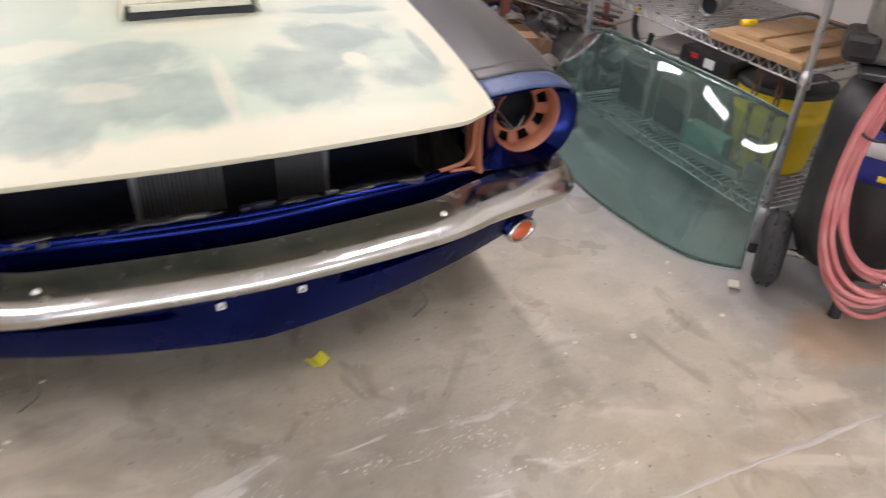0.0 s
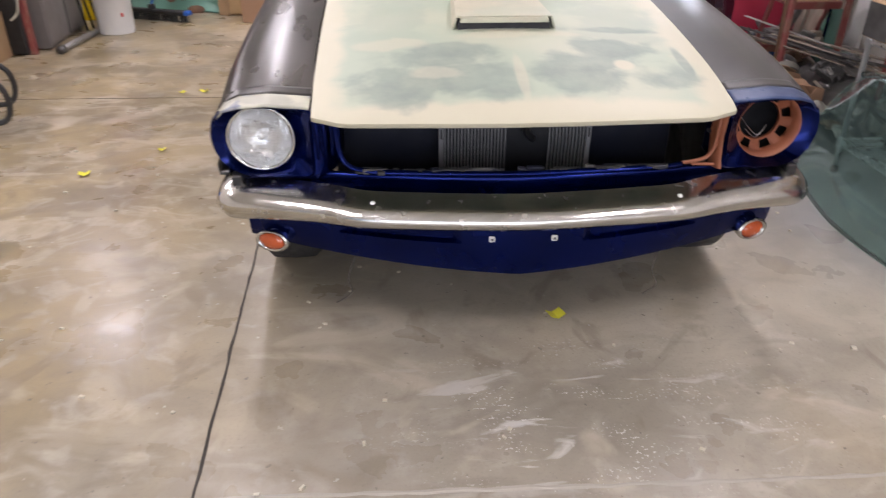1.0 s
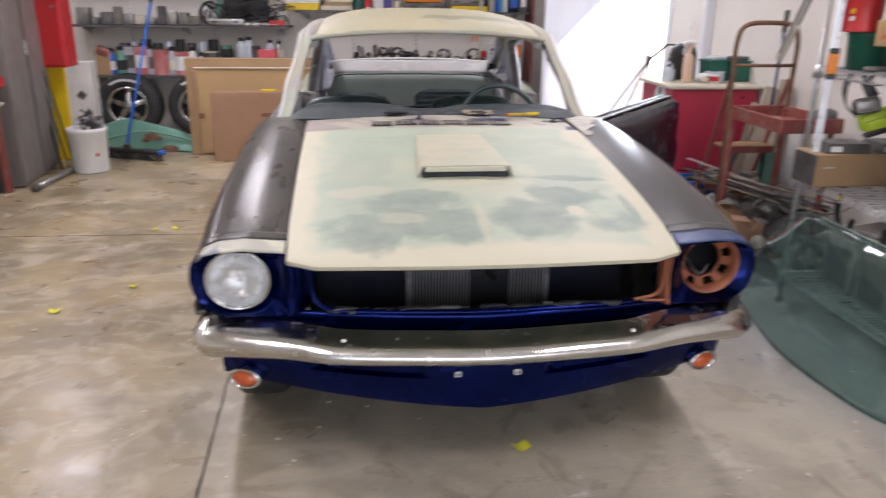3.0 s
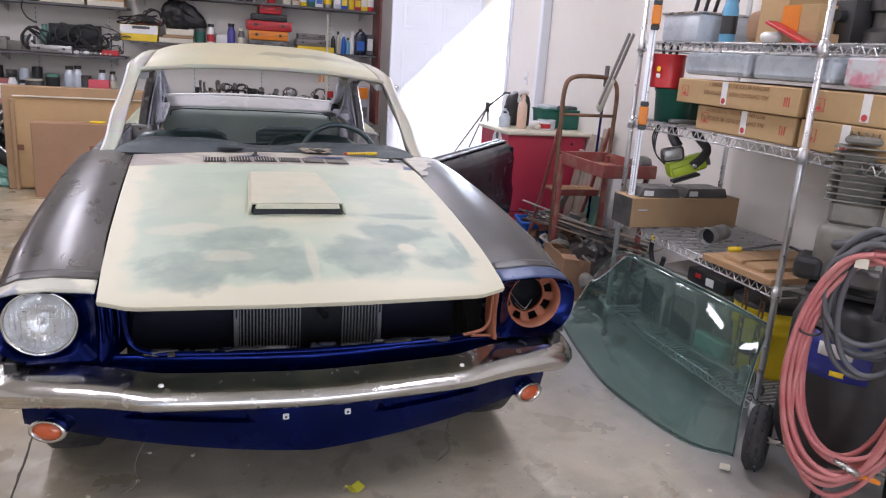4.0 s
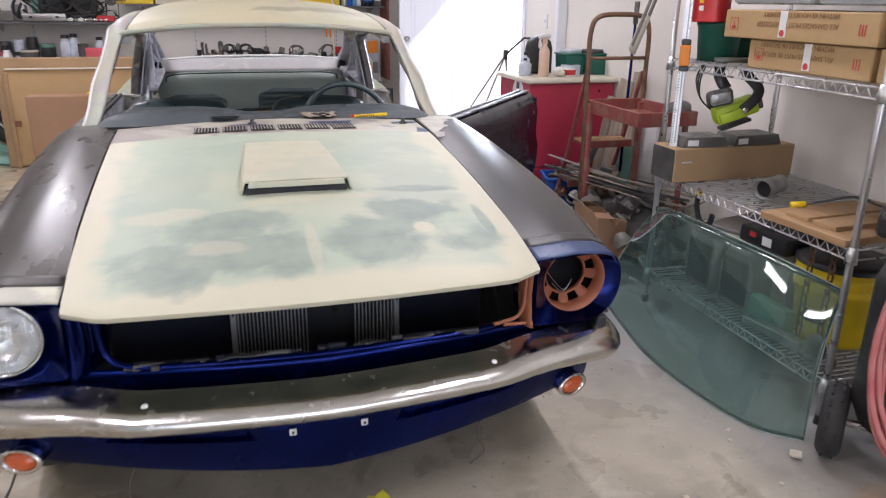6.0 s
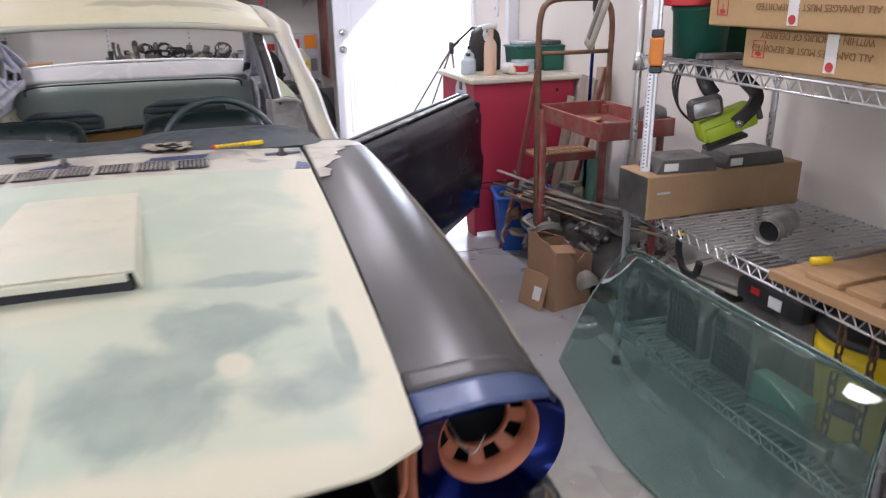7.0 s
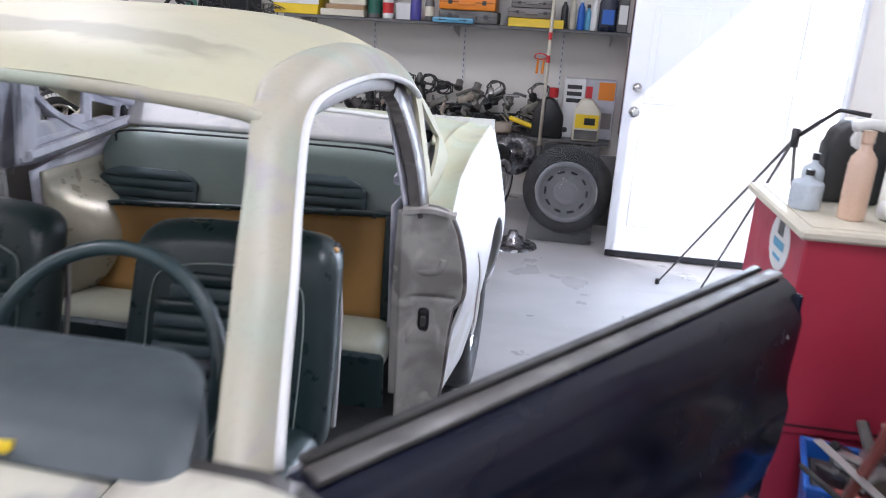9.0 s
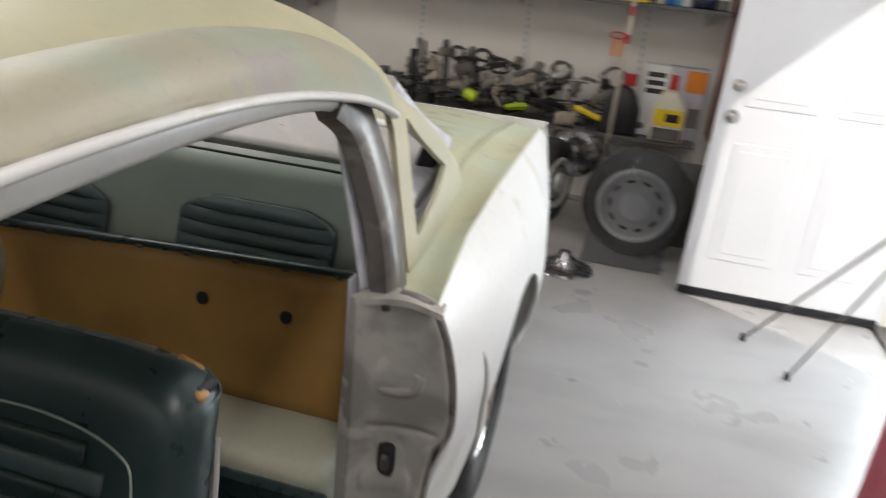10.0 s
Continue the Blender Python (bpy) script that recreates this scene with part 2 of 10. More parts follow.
# ---- palette ----
def nodes_of(name, rough=0.5, metal=0.0):
    m = bpy.data.materials.new(name)
    m.use_nodes = True
    nt = m.node_tree
    b = nt.nodes["Principled BSDF"]
    b.inputs["Roughness"].default_value, b.inputs["Metallic"].default_value = rough, metal
    co = nt.nodes.new("ShaderNodeTexCoord").outputs["Object"]

    def op(kind, a, c=None, d=None):
        n = nt.nodes.new("ShaderNodeMath")
        n.operation = kind
        n.use_clamp = kind in ("SMOOTHSTEP",)
        for k, v in enumerate((a, c, d)):
            if v is None:
                continue
            if isinstance(v, (int, float)):
                n.inputs[k].default_value = v
            else:
                nt.links.new(v, n.inputs[k])
        return n.outputs[0]

    def step(v, lo, hi):
        n = nt.nodes.new("ShaderNodeMapRange")
        n.interpolation_type = "SMOOTHSTEP"
        n.inputs[1].default_value, n.inputs[2].default_value = lo, hi
        nt.links.new(v, n.inputs[0])
        return n.outputs[0]

    def nz(scale, detail=4.0, shift=(0, 0, 0), stretch=(1, 1, 1), warp=0.0):
        mp = nt.nodes.new("ShaderNodeMapping")
        mp.inputs["Location"].default_value, mp.inputs["Scale"].default_value = shift, stretch
        nt.links.new(co, mp.inputs[0])
        n = nt.nodes.new("ShaderNodeTexNoise")
        n.inputs["Scale"].default_value, n.inputs["Detail"].default_value, n.inputs["Distortion"].default_value = scale, detail, warp
        nt.links.new(mp.outputs[0], n.inputs["Vector"])
        return n.outputs["Fac"]

    def mix(fac, a, c):
        x = nt.nodes.new("ShaderNodeMix")
        x.data_type = "RGBA"
        if isinstance(fac, (int, float)):
            x.inputs[0].default_value = fac
        else:
            nt.links.new(fac, x.inputs[0])
        for value, socket in ((a, x.inputs[6]), (c, x.inputs[7])):
            if isinstance(value, tuple):
                socket.default_value = (*value, 1)
            else:
                nt.links.new(value, socket)
        return x.outputs[2]

    def bump(h, strength, dist=0.004):
        bp = nt.nodes.new("ShaderNodeBump")
        bp.inputs["Strength"].default_value, bp.inputs["Distance"].default_value = strength, dist
        nt.links.new(h, bp.inputs["Height"])
        nt.links.new(bp.outputs[0], b.inputs["Normal"])

    sp = nt.nodes.new("ShaderNodeSeparateXYZ")
    nt.links.new(co, sp.inputs[0])
    return m, nt, b, op, step, nz, mix, bump, sp.outputs


def concrete_floor():
    m, nt, b, op, step, nz, mix, bump, (X, Y, Z) = nodes_of("floor_concrete", 0.45)
    grey = mix(step(nz(0.9, 5), 0.36, 0.64), (0.50, 0.455, 0.365), (0.345, 0.312, 0.248))
    tan = mix(step(nz(1.7, 5, (4, 2, 0)), 0.38, 0.66), (0.365, 0.288, 0.162), (0.215, 0.173, 0.104))
    side = step(op("ADD", op("MULTIPLY", X, -0.8), op("MULTIPLY", nz(0.8, 4, (6, 1, 0)), 1.2)), 0.8, 1.8)
    c = mix(side, grey, tan)
    c = mix(op("MULTIPLY", step(nz(2.4, 6, (1, 7, 0), warp=0.8), 0.46, 0.72), 0.50), c, (0.235, 0.205, 0.165))
    c = mix(op("MULTIPLY", step(nz(5.5, 6, (2, 9, 0), warp=0.8), 0.58, 0.76), 0.30), c, (0.15, 0.125, 0.10))
    c = mix(op("MULTIPLY", step(nz(8, 5, (3, 3, 0), warp=0.6), 0.53, 0.70), 0.34), c, (0.60, 0.565, 0.50))
    c = mix(op("MULTIPLY", step(nz(90, 4), 0.5, 0.75), 0.22), c, (0.17, 0.15, 0.13))
    # cloudy worn patches, paler and darker
    c = mix(op("MULTIPLY", step(nz(4.2, 7, (11, 4, 0), warp=1.0), 0.50, 0.66), op("ADD", op("MULTIPLY", side, 0.22), 0.20)), c, (0.54, 0.475, 0.36))
    c = mix(op("MULTIPLY", step(nz(2.8, 7, (5, 13, 0), warp=1.0), 0.52, 0.70), op("ADD", op("MULTIPLY", side, 0.22), 0.24)), c, (0.19, 0.16, 0.12))
    c = mix(op("MULTIPLY", step(nz(1.3, 5, (15, 8, 0), warp=0.6), 0.52, 0.68), 0.30), c, (0.36, 0.28, 0.17))
    # pale trowel veins, dark smudges and specks
    vein = op("ABSOLUTE", op("SUBTRACT", nz(3.2, 8, (7, 3, 0), (0.7, 1.5, 1), 0.7), 0.5))
    c = mix(op("MULTIPLY", op("SUBTRACT", 1.0, step(vein, 0.0, 0.085)), op("MULTIPLY", step(nz(1.6, 4, (2, 6, 0)), 0.46, 0.62), 0.24)), c, (0.62, 0.57, 0.47))
    c = mix(op("MULTIPLY", step(nz(3.6, 7, (9, 5, 0), (0.6, 1.3, 1), 1.2), 0.60, 0.74), 0.28), c, (0.20, 0.175, 0.145))
    c = mix(op("MULTIPLY", step(nz(34, 3, (1, 2, 0)), 0.69, 0.73), 0.6), c, (0.11, 0.095, 0.08))
    # cool daylight painted into the concrete on the side door's side of the car
    cool = step(op("ADD", op("ADD", op("MULTIPLY", X, 0.9), op("MULTIPLY", Y, 0.42)), op("MULTIPLY", nz(1.4, 4, (3, 9, 0), warp=0.5), 0.9)), 1.55, 2.35)
    # dark ragged patch before the bumper: oily stain plus the car's shadow painted in
    oil = op("SQRT", op("ADD", op("POWER", op("MULTIPLY", op("ADD", X, 0.34), 1.05), 2.0), op("POWER", op("MULTIPLY", op("ADD", Y, 0.15), 0.95), 2.0)))
    oil = op("SUBTRACT", 1.0, step(op("ADD", oil, op("MULTIPLY", op("SUBTRACT", nz(2.6, 6, (8, 2, 0), warp=0.8), 0.5), 1.5)), 0.35, 1.15))
    c = mix(op("MULTIPLY", oil, 0.26), c, (0.185, 0.165, 0.14))
    # ragged pale scuffs and brown stains
    c = mix(op("MULTIPLY", step(nz(2.1, 9, (13, 3, 0), (0.8, 1.3, 1), 1.6), 0.56, 0.66), op("SUBTRACT", 0.48, op("MULTIPLY", cool, 0.22))), c, (0.56, 0.50, 0.40))
    c = mix(op("MULTIPLY", step(nz(3.1, 9, (6, 17, 0), (1.2, 0.8, 1), 1.4), 0.57, 0.67), op("SUBTRACT", 0.40, op("MULTIPLY", cool, 0.30))), c, (0.17, 0.135, 0.09))
    daylit = mix(step(nz(2.2, 6, (4, 12, 0), (0.6, 1.5, 1), 0.6), 0.35, 0.68), (0.345, 0.342, 0.350), (0.285, 0.282, 0.288))
    c = mix(op("MULTIPLY", cool, 0.92), c, daylit)
    # a rusty ring by the compressor
    rust = op("SQRT", op("ADD", op("POWER", op("MULTIPLY", op("SUBTRACT", X, 1.66), 3.2), 2.0), op("POWER", op("MULTIPLY", op("ADD", Y, 0.27), 5.0), 2.0)))
    c = mix(op("MULTIPLY", op("SUBTRACT", 1.0, step(op("ADD", rust, op("MULTIPLY", nz(9, 4), 0.6)), 0.7, 1.2)), 0.5), c, (0.36, 0.20, 0.09))
    # spilt filler dust in front of the car
    d = op("SQRT", op("ADD", op("POWER", op("MULTIPLY", op("SUBTRACT", X, 0.2), 1.25), 2.0), op("POWER", op("MULTIPLY", op("ADD", Y, 0.28), 2.6), 2.0)))
    near = op("SUBTRACT", 1.0, step(op("ADD", d, op("MULTIPLY", op("SUBTRACT", nz(3, 3), 0.5), 0.8)), 0.25, 1.05))
    spots = op("MULTIPLY", op("MULTIPLY", step(nz(95, 10, (9, 1, 0)), 0.57, 0.66), step(nz(9, 8, (1, 4, 0), (0.6, 1.4, 1)), 0.50, 0.60)), op("MULTIPLY", near, 0.75))
    c = mix(spots, c, (0.80, 0.79, 0.76))
    streak = op("MULTIPLY", step(nz(7, 10, (5, 2, 0), (0.5, 1.5, 1), 0.6), 0.575, 0.65), op("MULTIPLY", near, 0.75))
    c = mix(streak, c, (0.70, 0.69, 0.66))
    far = op("MULTIPLY", step(nz(26, 3, (4, 8, 0)), 0.70, 0.74), 0.5)
    c = mix(far, c, (0.62, 0.60, 0.55))
    nt.links.new(c, b.inputs["Base Color"])
    nt.links.new(op("ADD", op("MULTIPLY", nz(3.5, 5, (2, 2, 2)), 0.32), 0.15), b.inputs["Roughness"])
    bump(op("ADD", nz(160, 3), op("MULTIPLY", nz(14, 4), 1.5)), 0.10)
    return m


def hood_paint():
    m, nt, b, op, step, nz, mix, bump, (X, Y, Z) = nodes_of("sanded_hood_primer", 0.5)
    wob = op("SUBTRACT", nz(6, 4, (1, 1, 0), warp=0.4), 0.5)
    wob2 = op("SUBTRACT", nz(13, 3, (4, 1, 0)), 0.5)

    def spot(cx, cy, rx, ry, rag=2.4, lo=0.65, hi=1.25):
        q = op("SQRT", op("ADD", op("POWER", op("MULTIPLY", op("SUBTRACT", X, cx), 1 / rx), 2.0), op("POWER", op("MULTIPLY", op("SUBTRACT", Y, cy), 1 / ry), 2.0)))
        q = op("ADD", op("ADD", q, op("MULTIPLY", wob, rag)), op("MULTIPLY", wob2, rag * 0.35))
        return op("SUBTRACT", 1.0, step(q, lo, hi))

    def both(*v):
        r = v[0]
        for k in v[1:]:
            r = op("MAXIMUM", r, k)
        return r

    ax = op("ADD", op("ABSOLUTE", X), op("MULTIPLY", wob, 0.16))
    inside = op("MULTIPLY", op("SUBTRACT", 1.0, step(ax, 0.48, 0.545)), step(op("ADD", Y, op("MULTIPLY", wob, 0.12)), 0.065, 0.115))
    pale = op("MULTIPLY", inside, op("ADD", 0.62, op("MULTIPLY", step(nz(3.0, 3, (2.3, 0.4, 0)), 0.35, 0.6), 0.38)))
    c = mix(pale, (0.545, 0.525, 0.40), (0.395, 0.465, 0.365))
    mid = both(spot(-0.36, 0.62, 0.12, 0.30), spot(0.36, 0.62, 0.14, 0.26), spot(0.05, 1.05, 0.45, 0.10), spot(0.25, 0.95, 0.15, 0.14))
    c = mix(op("MULTIPLY", mid, 0.5), c, (0.335, 0.40, 0.33))
    dark = both(spot(-0.34, 0.17, 0.15, 0.10), spot(-0.17, 0.20, 0.15, 0.11), spot(-0.20, 0.36, 0.15, 0.09), spot(-0.06, 0.13, 0.09, 0.06), spot(0.19, 0.25, 0.13, 0.15), spot(0.30, 0.40, 0.16, 0.09), spot(0.42, 0.20, 0.11, 0.08), spot(0.38, 0.57, 0.15, 0.03), spot(0.505, 0.32, 0.018, 0.12, 0.5))
    c = mix(op("MULTIPLY", dark, op("ADD", 0.80, op("MULTIPLY", wob2, 1.0))), c, (0.235, 0.29, 0.255))
    light = both(spot(0.315, 0.285, 0.030, 0.034, 0.5, 0.7, 1.2), op("MULTIPLY", spot(0.004, 0.20, 0.016, 0.15, 0.8), 0.6), op("MULTIPLY", spot(-0.24, 0.245, 0.06, 0.035, 3.0), 0.5), op("MULTIPLY", spot(-0.36, 0.47, 0.10, 0.05, 3.0), 0.6), op("MULTIPLY", spot(0.0, 0.52, 0.20, 0.035), 0.7))
    c = mix(op("MULTIPLY", light, 0.85), c, (0.545, 0.525, 0.40))
    c = mix(op("MULTIPLY", step(nz(120, 3), 0.5, 0.8), 0.10), c, (0.45, 0.43, 0.34))
    nt.links.new(c, b.inputs["Base Color"])
    nt.links.new(op("ADD", op("MULTIPLY", nz(6, 3), 0.22), 0.40), b.inputs["Roughness"])
    return m


def brushed_primer(name, a, c2, c3, rough=0.45, sc=3.0, thresh=(0.45, 0.6)):
    m, nt, b, op, step, nz, mix, bump, (X, Y, Z) = nodes_of(name, rough)
    c = mix(step(nz(sc, 4, (3, 1, 2), warp=0.5), *thresh), a, c2)
    c = mix(step(nz(sc * 1.7, 4, (8, 4, 1), warp=0.8), 0.56, 0.66), c, c3)
    c = mix(op("MULTIPLY", step(nz(sc * 25, 3), 0.5, 0.8), 0.15), c, tuple(v * 0.5 for v in a))
    nt.links.new(c, b.inputs["Base Color"])
    nt.links.new(op("ADD", op("MULTIPLY", nz(sc * 3, 3, (5, 5, 1)), 0.3), rough - 0.15), b.inputs["Roughness"])
    return m


def roof_paint():
    """Cream primer with a broad grey sanded cloud behind the windscreen header."""
    m, nt, b, op, step, nz, mix, bump, (X, Y, Z) = nodes_of("roof_primer", 0.5)
    c = mix(step(nz(1.9, 4, (3, 1, 2), warp=0.5), 0.40, 0.68), (0.48, 0.445, 0.30), (0.43, 0.425, 0.31))
    c = mix(op("MULTIPLY", step(nz(3.2, 4, (8, 4, 1), warp=0.8), 0.54, 0.70), 0.7), c, (0.40, 0.37, 0.26))
    wob = op("SUBTRACT", nz(7, 4, (2, 5, 0), warp=0.4), 0.5)
    q = op("ABSOLUTE", op("ADD", op("SUBTRACT", Y, 2.185), op("MULTIPLY", wob, 0.16)))
    band = op("MULTIPLY", op("SUBTRACT", 1.0, step(q, 0.028, 0.062)), op("SUBTRACT", 1.0, step(op("ADD", op("ABSOLUTE", op("SUBTRACT", X, 0.22)), op("MULTIPLY", wob, 0.2)), 0.22, 0.32)))
    c = mix(op("MULTIPLY", band, 0.75), c, (0.27, 0.25, 0.185))
    c = mix(op("MULTIPLY", step(nz(48, 3), 0.5, 0.8), 0.12), c, (0.24, 0.22, 0.15))
    nt.links.new(c, b.inputs["Base Color"])
    nt.links.new(op("ADD", op("MULTIPLY", nz(6, 3, (5, 5, 1)), 0.25), 0.40), b.inputs["Roughness"])
    return m


M_FLOOR = concrete_floor()
M_HOOD = hood_paint()
M_SCOOP = brushed_primer("scoop_primer", (0.535, 0.515, 0.395), (0.47, 0.49, 0.385), (0.50, 0.485, 0.375), 0.48, 4.0, (0.44, 0.66))
M_FENDER_GREY = mat("satin_charcoal", (0.027, 0.0255, 0.026), 0.32, other=(0.058, 0.055, 0.054), scale=1.6, amount=0.6, grain=0.0, edge=(0.2, 0.85), rough_var=0.025)
M_BLACK_PANEL = mat("guide_coat_black", (0.016, 0.015, 0.014), 0.30, other=(0.062, 0.053, 0.043), scale=2.2, amount=0.8, grain=0.03, edge=(0.28, 0.80), rough_var=0.05, stretch=(1.6, 0.6, 1))
M_DOOR_BLACK = mat("satin_black_door", (0.005, 0.007, 0.017), 0.20, other=(0.009, 0.011, 0.024), scale=2.0, amount=0.7, grain=0.05, rough_var=0.1)
M_DOOR_BLACK.node_tree.nodes["Principled BSDF"].inputs["Specular IOR Level"].default_value = 0.36
M_ROOF = roof_paint()
M_PARCEL = brushed_primer("parcel_primer", (0.44, 0.43, 0.43), (0.40, 0.40, 0.40), (0.48, 0.47, 0.45), 0.5, 3.0)
M_TIN = mat("pale_printed_tin", (0.46, 0.46, 0.50), 0.4, 0.1, other=(0.36, 0.35, 0.40), scale=14, amount=0.6)
M_LEVEL = mat("bright_aluminium_rail", (0.74, 0.75, 0.78), 0.34, 0.35, other=(0.64, 0.65, 0.68), scale=10, amount=0.5)
M_PILLAR = brushed_primer("pillar_primer", (0.37, 0.345, 0.27), (0.34, 0.37, 0.30), (0.34, 0.32, 0.31), 0.46, 4.2, (0.40, 0.60))
M_COWL = brushed_primer("cowl_primer", (0.49, 0.475, 0.40), (0.34, 0.30, 0.27), (0.30, 0.285, 0.275), 0.45, 3.6, (0.46, 0.60))
M_QUARTER = brushed_primer("quarter_primer", (0.70, 0.70, 0.70), (0.64, 0.65, 0.66), (0.60, 0.60, 0.55), 0.35, 2.5, (0.5, 0.7))
M_SHELF_PRIMER = brushed_primer("shelf_primer", (0.43, 0.475, 0.365), (0.45, 0.45, 0.32), (0.34, 0.345, 0.28), 0.42, 3.2)
M_JAMB = brushed_primer("jamb_steel", (0.37, 0.36, 0.335), (0.23, 0.22, 0.205), (0.45, 0.435, 0.405), 0.42, 5.0)
M_INNER = brushed_primer("inner_steel", (0.56, 0.56, 0.62), (0.36, 0.36, 0.42), (0.62, 0.61, 0.62), 0.5, 5.0)
M_CAP = brushed_primer("scuffed_cap", (0.58, 0.57, 0.46), (0.40, 0.40, 0.33), (0.24, 0.26, 0.33), 0.4, 7.0)
M_BLUE = mat("metallic_blue", (0.0007, 0.0085, 0.105), 0.22, 0.86, other=(0.0005, 0.004, 0.042), scale=3.2, amount=0.8, grain=0.10, coat=0.06, rough_var=0.10)
M_REFLECT = mat("silvered_reflector", (0.74, 0.74, 0.74), 0.34, 1.0, other=(0.80, 0.80, 0.80), scale=30, amount=0.4)
M_BLUE_FADED = mat("faded_blue", (0.030, 0.055, 0.145), 0.38, 0.1, other=(0.045, 0.070, 0.150), scale=9, amount=0.5, grain=0.1, coat=0.1)
M_CHROME = mat("worn_chrome", (0.60, 0.60, 0.58), 0.20, 1.0, other=(0.46, 0.45, 0.43), scale=9, amount=0.6, grain=0.12, rough_var=0.10)
M_OXIDE = mat("red_oxide", (0.32, 0.11, 0.055), 0.55, other=(0.22, 0.07, 0.035), scale=14, amount=0.7)
M_DARK = plain("dark_void", (0.006, 0.007, 0.011), 0.6)
M_ENGINE_BAY = mat("dark_blue_inner", (0.008, 0.011, 0.026), 0.4, other=(0.02, 0.02, 0.026), scale=8, amount=0.5)
M_RUBBER = mat("tyre_rubber", (0.022, 0.022, 0.023), 0.7, other=(0.05, 0.05, 0.048), scale=10, amount=0.4, bump=0.2)
M_STEEL = mat("bright_steel", (0.55, 0.55, 0.54), 0.28, 1.0, other=(0.38, 0.37, 0.35), scale=12, amount=0.6)
M_ALLOY = mat("dull_aluminium", (0.40, 0.40, 0.39), 0.42, 0.85, other=(0.26, 0.25, 0.24), scale=12, amount=0.6)
M_SCRAP = mat("grey_greasy_scrap", (0.38, 0.37, 0.35), 0.45, 0.35, other=(0.13, 0.12, 0.11), scale=9, amount=0.8)
M_GREY_STEEL = mat("grey_scrap_steel", (0.15, 0.145, 0.14), 0.5, 0.35, other=(0.05, 0.047, 0.045), scale=7, amount=0.8)
M_AMBER = mat("amber_lens", (0.55, 0.10, 0.025), 0.18, other=(0.35, 0.05, 0.015), scale=30, amount=0.5, coat=0.6)
M_WIRE = plain("rusty_wire", (0.10, 0.085, 0.07), 0.6)
M_RIB = mat("grey_green_ribbed_cloth", (0.055, 0.085, 0.095), 0.5, other=(0.08, 0.11, 0.12), scale=9, amount=0.5, bump=0.1, bump_scale=200)
M_VINYL = mat("dark_green_vinyl", (0.016, 0.033, 0.036), 0.36, other=(0.03, 0.05, 0.052), scale=7, amount=0.5, grain=0.08, bump=0.08, bump_scale=220)
M_VINYL_LIGHT = mat("sage_vinyl", (0.27, 0.325, 0.30), 0.42, other=(0.34, 0.39, 0.35), scale=4, amount=0.6, grain=0.06, bump=0.06, bump_scale=220)
M_DASH = mat("grey_dash_pad", (0.055, 0.068, 0.077), 0.5, other=(0.078, 0.092, 0.10), scale=6, amount=0.5, bump=0.06, bump_scale=260)
M_BOARD = mat("tan_hardboard", (0.40, 0.22, 0.065), 0.5, other=(0.30, 0.155, 0.045), scale=4, amount=0.7, grain=0.1)
M_CREAM_SEAT = mat("faded_cream_vinyl", (0.40, 0.40, 0.31), 0.45, other=(0.33, 0.34, 0.27), scale=5, amount=0.5)
M_WALL = mat("wall_paint", (0.74, 0.71, 0.66), 0.6, other=(0.66, 0.63, 0.58), scale=1.1, amount=0.6, grain=0.04, bump=0.12, bump_scale=140)
M_CEIL = mat("ceiling_paint", (0.76, 0.75, 0.72), 0.8, scale=1.5, amount=0.2, grain=0.04)
M_WHITE_DOOR = mat("white_door_paint", (0.72, 0.74, 0.79), 0.4, other=(0.67, 0.69, 0.73), scale=2.5, amount=0.4, grain=0.03)
M_WHITE = mat("white_plastic", (0.72, 0.72, 0.71), 0.4, other=(0.6, 0.6, 0.58), scale=7, amount=0.4, grain=0.05)
M_CARD = mat("brown_cardboard", (0.36, 0.235, 0.125), 0.75, other=(0.30, 0.19, 0.10), scale=5, amount=0.6, grain=0.12, bump=0.05, bump_scale=180)
M_CARD_PALE = mat("tan_cardboard", (0.45, 0.30, 0.145), 0.72, other=(0.38, 0.25, 0.12), scale=4, amount=0.5, grain=0.1)
M_CARD_DARK = mat("pink_brown_cardboard", (0.34, 0.20, 0.12), 0.75, other=(0.28, 0.165, 0.095), scale=4, amount=0.5, grain=0.1)
M_CARTON_INK = plain("faded_brown_ink", (0.26, 0.135, 0.06), 0.7)
M_PRINT = plain("brown_print", (0.20, 0.085, 0.045), 0.7)
M_RED_PRINT = plain("red_print", (0.52, 0.05, 0.05), 0.6)
M_BLACK = mat("black_plastic", (0.012, 0.012, 0.013), 0.42, other=(0.04, 0.04, 0.04), scale=8, amount=0.5)
M_RED = mat("red_cabinet_paint", (0.40, 0.030, 0.062), 0.4, other=(0.33, 0.024, 0.05), scale=2.5, amount=0.6, grain=0.06)
M_RED_BRIGHT = mat("bright_red", (0.50, 0.022, 0.025), 0.4, other=(0.38, 0.015, 0.02), scale=5, amount=0.5)
M_MAROON = mat("worn_maroon_paint", (0.25, 0.062, 0.055), 0.45, other=(0.26, 0.14, 0.10), scale=11, amount=0.7, grain=0.2, edge=(0.5, 0.6))
M_RUST = mat("rusty_tube", (0.19, 0.105, 0.06), 0.55, 0.3, other=(0.10, 0.05, 0.03), scale=16, amount=0.8)
M_YELLOW = mat("yellow_plastic", (0.78, 0.55, 0.01), 0.42, other=(0.62, 0.42, 0.01), scale=7, amount=0.5)
M_LEMON = mat("lemon_paper", (0.80, 0.76, 0.06), 0.6, scale=40, amount=0.3)
M_LIME = mat("lime_plastic", (0.42, 0.56, 0.02), 0.45, other=(0.3, 0.42, 0.02), scale=12, amount=0.5)
